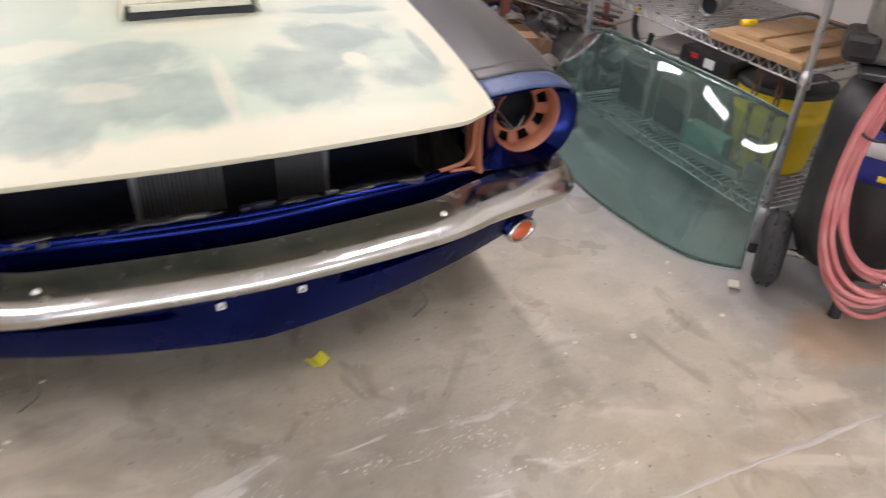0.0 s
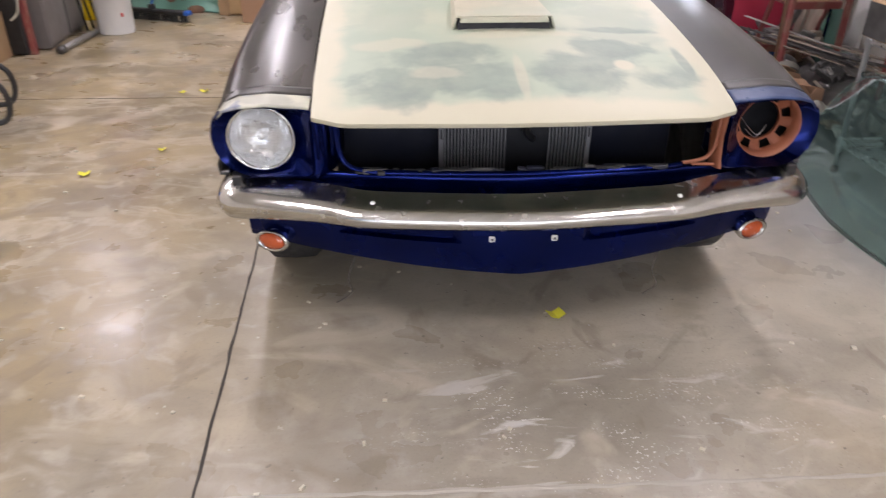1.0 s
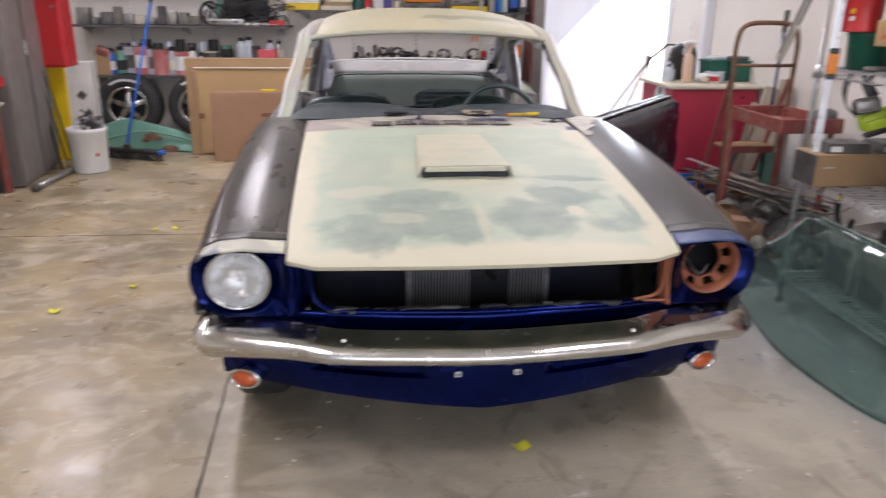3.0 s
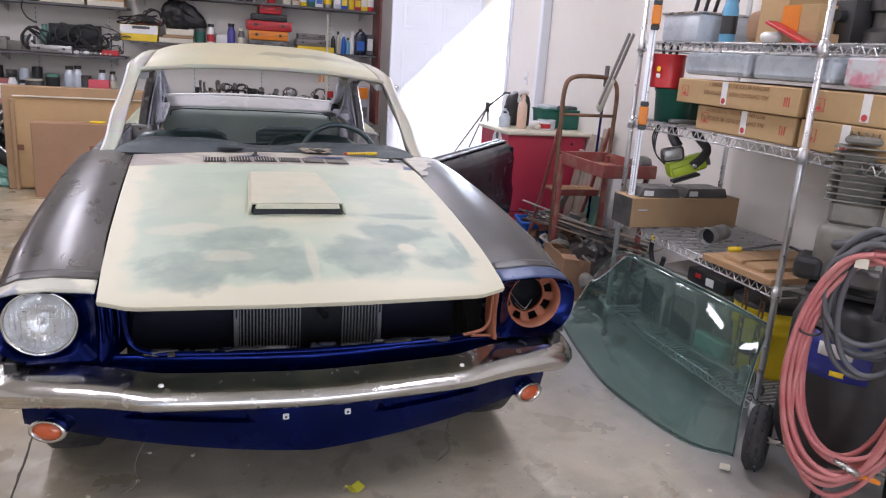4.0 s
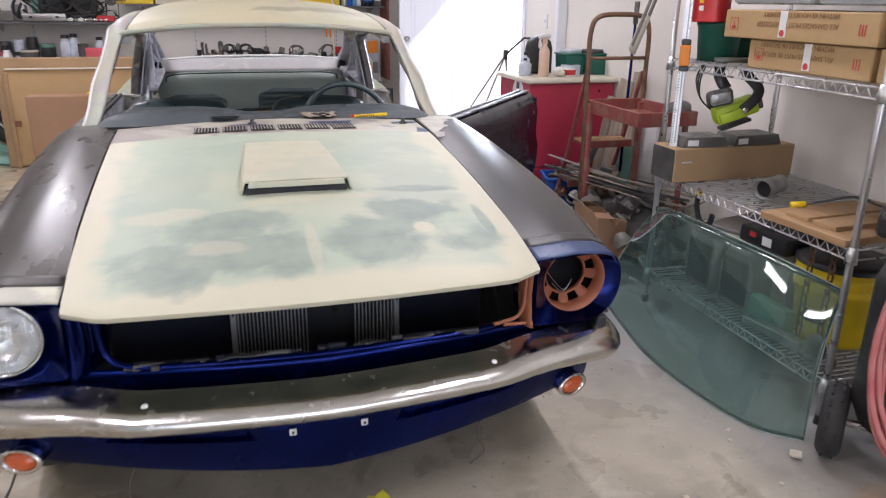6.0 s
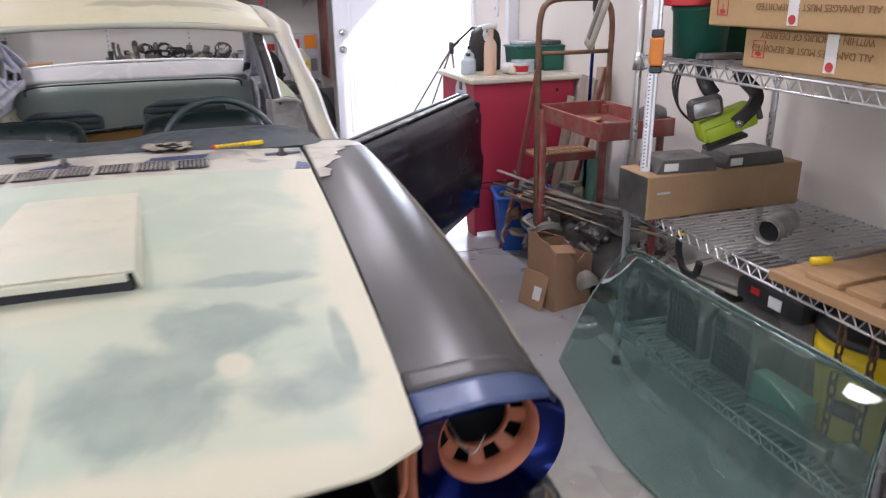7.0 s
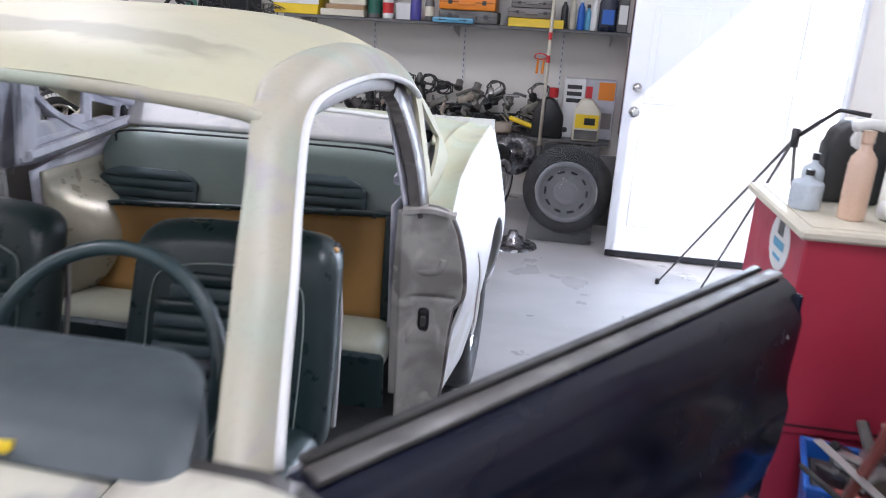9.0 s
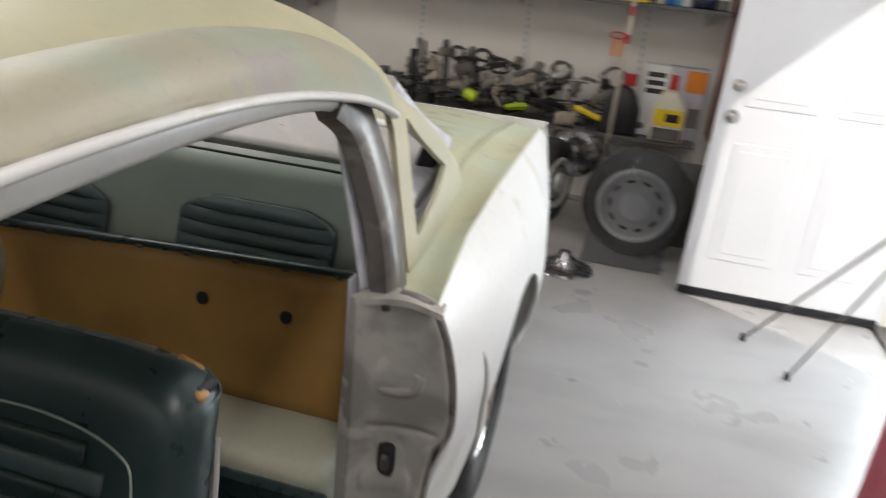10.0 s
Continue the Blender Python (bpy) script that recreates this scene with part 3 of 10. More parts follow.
M_GREEN = mat("green_plastic", (0.008, 0.11, 0.075), 0.4, other=(0.006, 0.075, 0.05), scale=5, amount=0.5)
M_TEAL = mat("sea_green_paint", (0.13, 0.30, 0.235), 0.45, other=(0.10, 0.23, 0.18), scale=4, amount=0.6)
M_BLUE_PLASTIC = mat("blue_plastic", (0.018, 0.115, 0.48), 0.4, other=(0.014, 0.085, 0.36), scale=5, amount=0.5)
M_BLUE_LIGHT = mat("sky_blue", (0.12, 0.36, 0.55), 0.4, scale=8, amount=0.4)
M_ORANGE = mat("orange_plastic", (0.72, 0.22, 0.01), 0.42, scale=8, amount=0.4)
M_PINK_HOSE = mat("faded_red_hose", (0.43, 0.115, 0.115), 0.5, other=(0.52, 0.23, 0.21), scale=9, amount=0.7)
M_GREY_HOSE = mat("grey_hose", (0.075, 0.077, 0.085), 0.5, other=(0.12, 0.12, 0.125), scale=9, amount=0.6)
M_GREY_CABINET = mat("grey_cabinet_paint", (0.195, 0.175, 0.165), 0.42, other=(0.15, 0.135, 0.125), scale=2, amount=0.5)
M_WOOD = mat("pine_plank", (0.42, 0.27, 0.14), 0.6, other=(0.33, 0.19, 0.09), scale=3, amount=0.7, stretch=(10, 1, 10))
M_DRIFT = mat("grey_scrap_wood", (0.36, 0.31, 0.25), 0.7, other=(0.24, 0.20, 0.155), scale=4, amount=0.7, stretch=(8, 8, 1))
M_TREAD = mat("worn_yellow_paint", (0.52, 0.40, 0.17), 0.6, other=(0.30, 0.19, 0.09), scale=30, amount=0.7)
M_SHELF = mat("grey_shelf", (0.085, 0.082, 0.085), 0.5, other=(0.13, 0.125, 0.12), scale=5, amount=0.5)
M_CLEAR = mat("cloudy_plastic", (0.50, 0.55, 0.60), 0.28, other=(0.40, 0.46, 0.52), scale=5, amount=0.5, coat=0.5)
M_CREAM = mat("cream_trim", (0.62, 0.58, 0.47), 0.45, scale=5, amount=0.4)
M_ROPE = mat("pale_cord", (0.52, 0.49, 0.40), 0.7, scale=20, amount=0.5)
M_TUBE = glow("tube_glow", (1.0, 0.95, 0.84), 9.0)
M_GLASS = glass_mat("tinted_windscreen", (0.34, 0.49, 0.45), haze=0.05)
M_OUT = mat("outdoor_gravel", (0.45, 0.43, 0.40), 0.8, scale=2)
M_FIN = mat("radiator_fin_metal", (0.30, 0.30, 0.31), 0.45, 0.0, other=(0.17, 0.17, 0.18), scale=12, amount=0.6)
M_CLEAR_GLASS = glass_mat("headlight_clear_glass", (0.98, 0.99, 0.99), haze=0.03)
M_GREY_GLASS = glass_mat("grey_tinted_glass", (0.62, 0.63, 0.66), ior=1.06, haze=0.04)
M_CAST = mat("grey_beige_casting", (0.22, 0.21, 0.18), 0.55, 0.2, other=(0.12, 0.115, 0.10), scale=14, amount=0.7, grain=0.2, bump=0.1)
M_PALE_RIM = mat("pale_scuffed_alloy", (0.60, 0.60, 0.60), 0.38, 0.35, other=(0.46, 0.46, 0.46), scale=8, amount=0.5, grain=0.05)
M_DULL_CHROME = mat("dull_dark_chrome", (0.26, 0.26, 0.28), 0.26, 0.9, other=(0.16, 0.16, 0.17), scale=9, amount=0.6)
M_PEACH = mat("peach_plastic", (0.62, 0.42, 0.30), 0.35, other=(0.66, 0.50, 0.40), scale=8, amount=0.5)
M_RIM = mat("dull_silver_paint", (0.46, 0.46, 0.45), 0.36, 0.55, other=(0.36, 0.36, 0.35), scale=6, amount=0.4, grain=0.05, rough_var=0.06)
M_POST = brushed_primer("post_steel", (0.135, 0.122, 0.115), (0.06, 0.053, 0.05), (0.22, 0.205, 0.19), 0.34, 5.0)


# ---- the room ----
XL, XR, YF, YB, ZC = -4.3, 2.40, -5.5, 6.95, 2.95


def floor():
    single("floor", box(((XL + XR) / 2, (YF + YB) / 2, -0.06), (XR - XL + 0.6, YB - YF + 0.6, 0.12)), M_FLOOR, "stained grey-brown concrete garage floor with dust and spots", "floor", kind="structure")


floor()
M_JOINT = plain("joint_dirt", (0.05, 0.043, 0.035), 0.8)
M_CRACK = plain("pale_joint_filler", (0.42, 0.39, 0.34), 0.8)


def joint(name, pts, r, material, label):
    """A ragged seam on the floor."""
    rnd = random.Random(len(name) + int(pts[0][0] * 10))
    fine = []
    for a, b in zip(pts, pts[1:]):
        n = max(2, int((Vector(b) - Vector(a)).length / 0.05))
        fine += [Vector(a).lerp(Vector(b), i / n) + Vector((rnd.uniform(-1, 1), rnd.uniform(-1, 1), 0)) * r * 0.45 for i in range(n)]
    fine.append(Vector(pts[-1]))
    bm = bmesh.new()
    prev = None
    for i, p in enumerate(fine):
        d = (fine[min(i + 1, len(fine) - 1)] - fine[max(i - 1, 0)]).normalized()
        s = Vector((-d.y, d.x, 0)) * r * rnd.uniform(0.6, 1.2)
        row = (bm.verts.new(p + s + Vector((0, 0, 0.001))), bm.verts.new(p + Vector((0, 0, 0.002))), bm.verts.new(p - s + Vector((0, 0, 0.001))))
        if prev:
            bm.faces.new((prev[0], prev[1], row[1], row[0]))
            bm.faces.new((prev[1], prev[2], row[2], row[1]))
        prev = row
    bmesh.ops.recalc_face_normals(bm, faces=bm.faces)
    single(name, bm, material, label, "floor joint", kind="structure")


joint("floor_joint", [(-0.80, -5.2, 0), (-0.856, -0.5, 0), (-0.905, 0.7, 0), (-0.97, 2.7, 0), (-1.05, 6.8, 0)], 0.005, M_JOINT, "dark saw-cut joint running along the concrete floor")
joint("floor_joint", [(-4.2, 2.78, 0), (-2.4, 2.75, 0), (-1.35, 2.73, 0), (1.35, 2.775, 0), (2.38, 2.77, 0)], 0.005, M_JOINT, "dark saw-cut joint running across the concrete floor")
joint("floor_joint", [(-4.2, -0.53, 0), (-0.6, -0.535, 0), (0.6, -0.547, 0), (1.4, -0.545, 0), (2.38, -0.53, 0)], 0.008, M_CRACK, "chipped pale joint running across the concrete floor")

DOOR_Y0, DOOR_Y1, DOOR_H = 4.75, 5.50, 2.04
T = 0.16


def walls():
    single("wall_back", box(((XL + XR) / 2, YB + T / 2, ZC / 2), (XR - XL + 2 * T, T, ZC)), M_WALL, "off-white painted back wall behind the shelves", "wall", kind="structure")
    bm = box((XR + T / 2, (YF + DOOR_Y0) / 2, ZC / 2), (T, DOOR_Y0 - YF, ZC))
    box((XR + T / 2, (DOOR_Y1 + YB) / 2, ZC / 2), (T, YB - DOOR_Y1, ZC), bm=bm)
    box((XR + T / 2, (DOOR_Y0 + DOOR_Y1) / 2, (ZC + DOOR_H) / 2), (T, DOOR_Y1 - DOOR_Y0, ZC - DOOR_H), bm=bm)
    single("wall_right", bm, M_WALL, "off-white painted side wall with an open doorway", "wall", kind="structure")
    single("wall_left", box((XL - T / 2, (YF + YB) / 2, ZC / 2), (T, YB - YF, ZC)), M_WALL, "off-white painted side wall", "wall", kind="structure")
    bm = box((XL + 0.5, YF - T / 2, ZC / 2), (1.0, T, ZC))
    box((XR - 0.6, YF - T / 2, ZC / 2), (1.2, T, ZC), bm=bm)
    box(((XL + XR) / 2 - 0.1, YF - T / 2, ZC - 0.17), (XR - XL - 2.2, T, 0.34), bm=bm)
    single("wall_front", bm, M_WALL, "off-white front wall with an assumed wide vehicle opening", "wall", kind="structure")
    single("ceiling", box(((XL + XR) / 2, (YF + YB) / 2, ZC + 0.05), (XR - XL + 2 * T, YB - YF + 2 * T, 0.10)), M_CEIL, "white painted ceiling", "ceiling", kind="structure")
    single("backdrop", box((8.0, 13.0, 2.0), (12.0, 0.1, 4.4)), glow("sunlit_outdoors", (1.0, 0.98, 0.95), 3.0), "sunlit white outdoor distance seen through the doorway", "backdrop", kind="structure")
    single("ground", box((0, 0, -0.21), (160, 160, 0.15)), M_OUT, "pale gravel ground outside the building", "ground", kind="structure")


walls()


def ceiling_tube(x, y):
    t = thing("ceiling_light", "white fluorescent batten with a bare tube, out of view", "ceiling light", (x, y, ZC), group="ceiling tubes")
    part("batten", box((0, 0, -0.03), (0.12, 1.25, 0.06), 0.008), M_WHITE, t)
    part("tube", cyl((-0.03, -0.6, -0.085), (-0.03, 0.6, -0.085), 0.016, seg=12), M_TUBE, t, "glowing fluorescent tube", smooth=True)
    part("tube", cyl((0.03, -0.6, -0.085), (0.03, 0.6, -0.085), 0.016, seg=12), M_TUBE, t, "glowing fluorescent tube", smooth=True)


for tx, ty in TUBES:
    ceiling_tube(tx, ty)


def side_door():
    """The panelled door, swung open into the room and square to the side wall."""
    d = thing("door_1", "open white six-panel door lit by low sun", "door", (2.37, 5.49, 0.012), kind="structure")
    w, h, t = 0.93, 2.02, 0.04
    bm = box((-w / 2, 0, h / 2), (w, t, h), 0.003)
    part("door_leaf", bm, M_WHITE_DOOR, d)
    rows = [(0.20, 0.78), (0.95, 1.50), (1.62, 1.88)]
    for cx in (-w * 0.28, -w * 0.72):
        for z0, z1 in rows:
            bm = box((cx, -t / 2 - 0.001, (z0 + z1) / 2), (0.30, 0.005, z1 - z0), 0.002)
            box((cx, -t / 2 - 0.002, (z0 + z1) / 2), (0.23, 0.008, z1 - z0 - 0.07), 0.004, bm=bm)
            part("door_panel", bm, M_WHITE_DOOR, d)
    for z, r in ((0.90, 0.028), (1.04, 0.024)):
        part("door_knob", lathe([(0, 0), (r * 1.1, 0), (r * 1.1, 0.006), (r * 0.5, 0.012), (r * 0.5, 0.03), (r, 0.04), (r, 0.055), (0, 0.062)], 20, pose(-w + 0.065, -t / 2, z, 90, 0, 0)), M_STEEL, d, "brushed steel knob", smooth=True)
    part("door_sweep", box((-w / 2, -0.024, 0.018), (w, 0.012, 0.036), 0.002), M_DARK, d, "dark rubber sweep")
    tr = thing("trim", "white painted casing round the doorway", "door casing", (XR, 0, 0), kind="structure")
    for y in (DOOR_Y0 - 0.035, DOOR_Y1 + 0.035):
        part("casing", box((-0.008, y, 1.05), (0.018, 0.07, 2.10), 0.003), M_WHITE_DOOR, tr)
    part("casing", box((-0.008, (DOOR_Y0 + DOOR_Y1) / 2, DOOR_H + 0.035), (0.02, DOOR_Y1 - DOOR_Y0, 0.07), 0.003), M_WHITE_DOOR, tr)
    part("threshold", box((0.06, (DOOR_Y0 + DOOR_Y1) / 2, 0.008), (0.2, DOOR_Y1 - DOOR_Y0, 0.016), 0.004), M_GREY_STEEL, tr)
    single("wall_strip", box((XR - 0.040, 3.88, 1.46), (0.078, 0.055, 1.30), 0.005), M_WHITE_DOOR, "white vertical conduit cover on the side wall", "conduit cover")
    s = thing("light_switch", "white switch plate on the side wall", "light switch", (XR, 4.25, 1.25))
    part("plate", box((-0.004, 0, 0), (0.008, 0.075, 0.12), 0.003), M_WHITE, s)
    part("toggle", box((-0.012, 0, 0), (0.012, 0.012, 0.026), 0.003), M_WHITE, s)


side_door()


# ---- the car ----
CAR = thing("car", "blue and primer-grey two-door coupe under restoration, glass and grille removed", "car")

EDGE_Z = [(0.02, 0.728), (0.09, 0.745), (0.3, 0.786), (0.57, 0.824), (0.9, 0.859), (1.30, 0.888), (1.66, 0.898)]
MID_Z = [(-0.02, 0.735), (0.03, 0.752), (0.12, 0.777), (0.3, 0.815), (0.57, 0.850), (0.9, 0.882), (1.30, 0.908), (1.66, 0.918)]
SEAM_X = [(0.05, 0.576), (0.3, 0.585), (1.30, 0.606), (1.66, 0.615)]


def hood_z(x, y):
    u = min(1.0, abs(x) / soft(SEAM_X, y))
    a, b = soft(MID_Z, y), soft(EDGE_Z, y)
    return a - (a - b) * (0.25 * u + 0.75 * u ** 2.2)


def hood_front(u):
    """Depth of the hood's leading edge across its width."""
    a = abs(u)
    return 0.0 + 0.045 * a ** 2 + 0.028 * max(0.0, (a - 0.86) / 0.14)


def build_hood():
    def top(u, v):
        s = 2 * u - 1
        y0 = hood_front(s)
        if v < 0.08:
            k = v / 0.08
            x = s * (soft(SEAM_X, y0) - 0.006)
            return (x, y0 + 0.010 * (1 - k) ** 2 - 0.002, hood_z(x, y0) - 0.012 * (1 - k) - 0.003)
        y = y0 + (v - 0.08) / 0.92 * (1.292 - y0)
        x = s * (soft(SEAM_X, y) - 0.005)
        return (x, y, hood_z(x, y) - (0.004 if v < 0.1 else 0))
    hood = part("hood", sheet(top, 48, 48, -0.006), M_HOOD, CAR, "cream hood primer sanded through to sage green", auto=35)

    def scoop(u, v):
        s = 2 * u - 1
        y = 0.575 + v * 0.60
        w = 0.150 - 0.010 * v
        rise = 0.044 * (1 - v) ** 0.8
        a = abs(s)
        prof = 1.0 if a < 0.92 else max(0.0, 1 - (a - 0.92) / 0.08)
        x = s * (w + 0.018 * (1 - v))
        lip = 0.004 * (1 - min(1, v / 0.03)) * (1 if a < 0.84 else 0)
        return (x, y - lip + 0.0, hood_z(x, y) + 0.002 + rise * prof)
    part("hood_scoop", sheet(scoop, 50, 24, 0.006), M_SCOOP, hood, "cream-primed hood scoop", auto=25)
    bm = prism([(-0.150, 0.0), (0.150, 0.0), (0.147, 0.030), (-0.147, 0.030)], 0.05)
    bm.transform(Matrix.Translation((0, 0.5725, hood_z(0.1, 0.57) + 0.002)))
    part("scoop_mouth", bm, M_DARK, hood, "black scoop mouth")
    bm = prism([(-0.143, 0.0), (0.143, 0.0), (0.139, 0.016), (-0.139, 0.016)], 0.022, bevel=0.003)
    bm.transform(Matrix.Translation((0, 0.562, hood_z(0.1, 0.57) + 0.027)))
    part("scoop_lip", bm, M_SCOOP, hood, "cream lip over the scoop mouth")


build_hood()


def side_section(y, top_z):
    """Half section of a flank from the top edge outwards and down."""
    return [(None, top_z), (0.70, top_z + 0.010), (0.775, top_z + 0.006), (0.818, top_z - 0.006), (0.842, top_z - 0.024), (0.858, top_z - 0.055),
            (0.872, top_z - 0.10), (0.868, 0.63), (0.872, 0.59), (0.884, 0.555), (0.880, 0.45), (0.862, 0.33), (0.82, 0.255), (0.79, 0.245)]


def arch(y, cy, r, low):
    d = abs(y - cy)
    return max(low, 0.315 + math.sqrt(max(0.0, r * r - d * d))) if d < r else low


def flank(s, y0, y1, top, seam, low, cy=None, n=28, wide=None, skip=0):
    def fn(u, v):
        y = y0 + u * (y1 - y0)
        sec = side_section(y, top(y))[skip:]
        if skip:
            sec[0] = (None, top(y) + 0.004)
        k = v * (len(sec) - 1)
        i = min(int(k), len(sec) - 2)
        w = k - i
        a, b = list(sec[i]), list(sec[i + 1])
        if a[0] is None:
            a[0] = seam(y)
        x = a[0] + (b[0] - a[0]) * w
        z = a[1] + (b[1] - a[1]) * w
        zb = arch(y, cy, 0.365, low) if cy else low
        if y < 0.47:
            zb = max(zb, 0.52)
        if wide:
            x *= wide(y)
        return (s * x, y, max(z, zb))
    return sheet(fn, n, 39, 0.012)


for side, name in ((-1, "left"), (1, "right")):
    f = part("front_fender", flank(side, 0.215, 1.655, lambda y: soft(EDGE_Z, y), lambda y: soft(SEAM_X, y) + 0.004, 0.25, 0.83, 60,
             wide=lambda y: lerp([(0.2, 0.985), (0.45, 1.0), (1.7, 1.0)], y)), M_BLACK_PANEL if side < 0 else M_FENDER_GREY, CAR, "satin black fender with sanded brown-grey patches" if side < 0 else "satin charcoal fender with a bare cream ridge", auto=32)
    # bare patch at the foot of the windscreen pillar
    if side < 0:
        continue

    def patch(u, v, side=side):
        y = 1.20 + u * 0.43
        x0 = soft(SEAM_X, y) + 0.008
        w = lerp([(0, 0.02), (0.1, 0.035), (0.3, 0.05), (0.45, 0.09), (0.6, 0.095), (0.75, 0.13), (0.85, 0.19), (1.0, 0.21)], u) + 0.010 * math.sin(u * 21) + 0.006 * math.sin(u * 47 + 1)
        x = x0 + v * w
        z = soft(EDGE_Z, y) + lerp([(0.55, 0.0), (0.70, 0.010), (0.775, 0.006), (0.818, -0.006), (0.842, -0.024)], x) + 0.0016
        return (side * x, y, z)
    part("bare_patch", sheet(patch, 48, 10, 0.0004), M_COWL, f, "bare sanded primer patch", smooth=True)


def ridge(u, v):
    y = 0.27 + u * 1.34
    x = 0.838 + (v - 0.5) * (0.004 + 0.002 * math.sin(math.pi * u) + 0.001 * math.sin(u * 37))
    z = soft(EDGE_Z, y) + lerp([(0.775, 0.006), (0.818, -0.006), (0.842, -0.024), (0.858, -0.055)], x) + 0.0016
    return (x * lerp([(0.2, 0.985), (0.45, 1.0), (1.7, 1.0)], y), y, z)


part("bare_ridge", sheet(ridge, 60, 4, 0.0004), M_ROOF, f, "bare cream ridge on the fender's edge", smooth=True)


def housing(s, worn):
    """The front end of a fender round a headlight."""
    cx, cz = 0.723, 0.658
    out = [(0.0, 0.094), (0.06, 0.092), (0.105, 0.076), (0.132, 0.045), (0.140, 0.0), (0.130, -0.045), (0.100, -0.080), (0.055, -0.098),
           (0.0, -0.103), (-0.07, -0.104), (-0.140, -0.104), (-0.145, -0.06), (-0.145, 0.0), (-0.145, 0.055), (-0.143, 0.088), (-0.07, 0.092)]
    outline = [Vector((dx, 0, dz)) for dx, dz in out]
    loop = curve_pts(outline, 4, True)
    bm = bmesh.new()
    rings = []
    for k in range(5):
        row = []
        for p in loop:
            a = math.atan2(p.z, p.x)
            inner = Vector((math.cos(a), 0, math.sin(a))) * 0.094
            back = 0.035 * max(0.0, p.x / 0.14) ** 1.3
            if k == 0:
                q, y = p, 0.255
            elif k == 1:
                q, y = p, 0.115 + back
            elif k == 2:
                q, y = p.lerp(inner, 0.12), 0.105 + back
            elif k == 3:
                q, y = p.lerp(inner, 0.55), 0.135 + back * 0.6
            else:
                q, y = inner, 0.160
            row.append(bm.verts.new((s * (cx + q.x), y, cz + q.z)))
        rings.append(row)
    n = len(loop)
    for a, b in zip(rings, rings[1:]):
        for i in range(n):
            bm.faces.new((a[i], a[(i + 1) % n], b[(i + 1) % n], b[i]))
    bmesh.ops.recalc_face_normals(bm, faces=bm.faces)
    h = part("headlight_housing", bm, M_BLUE, CAR, "metallic blue headlight surround", auto=40)
    # cap on the top edge
    def cap(u, v):
        x = 0.582 + u * 0.262
        y = 0.108 + v * 0.066 + 0.03 * max(0, (x - 0.74) / 0.1) ** 2 * (1 - v)
        top = soft(EDGE_Z, y) + lerp([(0.58, 0.0), (0.70, 0.010), (0.775, 0.004), (0.818, -0.014), (0.85, -0.05)], x)
        return (s * x, y, top + 0.001)
    part("fender_cap", sheet(cap, 20, 6, 0.006), M_CAP if worn else M_BLUE_FADED, h, "scuffed primer strip" if worn else "faded blue strip", smooth=True)

    def nose(u, v):
        x = 0.582 + u * 0.262
        y = 0.178 + v * 0.045
        top = soft(EDGE_Z, y) + lerp([(0.58, 0.0), (0.70, 0.010), (0.775, 0.004), (0.818, -0.014), (0.85, -0.05)], x)
        return (s * x, y, top + 0.0012)
    part("fender_nose", sheet(nose, 20, 4, 0.006), M_BLACK_PANEL if worn else M_FENDER_GREY, h, "satin dark fender nose", smooth=True)
    return h, cx, cz


def headlight(h, cx, cz):
    m = pose(-cx, 0.15, cz, 90, 0, 0)
    l = part("headlight", lathe([(0.094, -0.01), (0.095, 0.014), (0.092, 0.019), (0.087, 0.018), (0.085, 0.006)], 40, m), M_CHROME, h, "chrome headlight ring", smooth=True)
    part("reflector", lathe([(0.086, 0.004), (0.076, -0.02), (0.05, -0.045), (0.0, -0.055)], 40, m), M_REFLECT, l, "bright reflector bowl", smooth=True)
    part("bulb_shield", lathe([(0.0, 0.002), (0.011, 0.0), (0.014, -0.02), (0.010, -0.05)], 20, m), M_REFLECT, l, smooth=True)

    def lens(u, v):
        a, r = 2 * math.pi * u, 0.0865 * v
        x, z = r * math.cos(a), r * math.sin(a)
        d = 0.030 - 0.022 * v ** 2.6 + 0.0022 * math.sin(x * 430) * (1 - v ** 6) + 0.0010 * math.sin(z * 150)
        return (-cx + x, 0.15 - d, cz + z)
    part("lens", sheet(lens, 120, 40, 0.002), M_CLEAR_GLASS, l, "ribbed clear headlight lens", smooth=True)


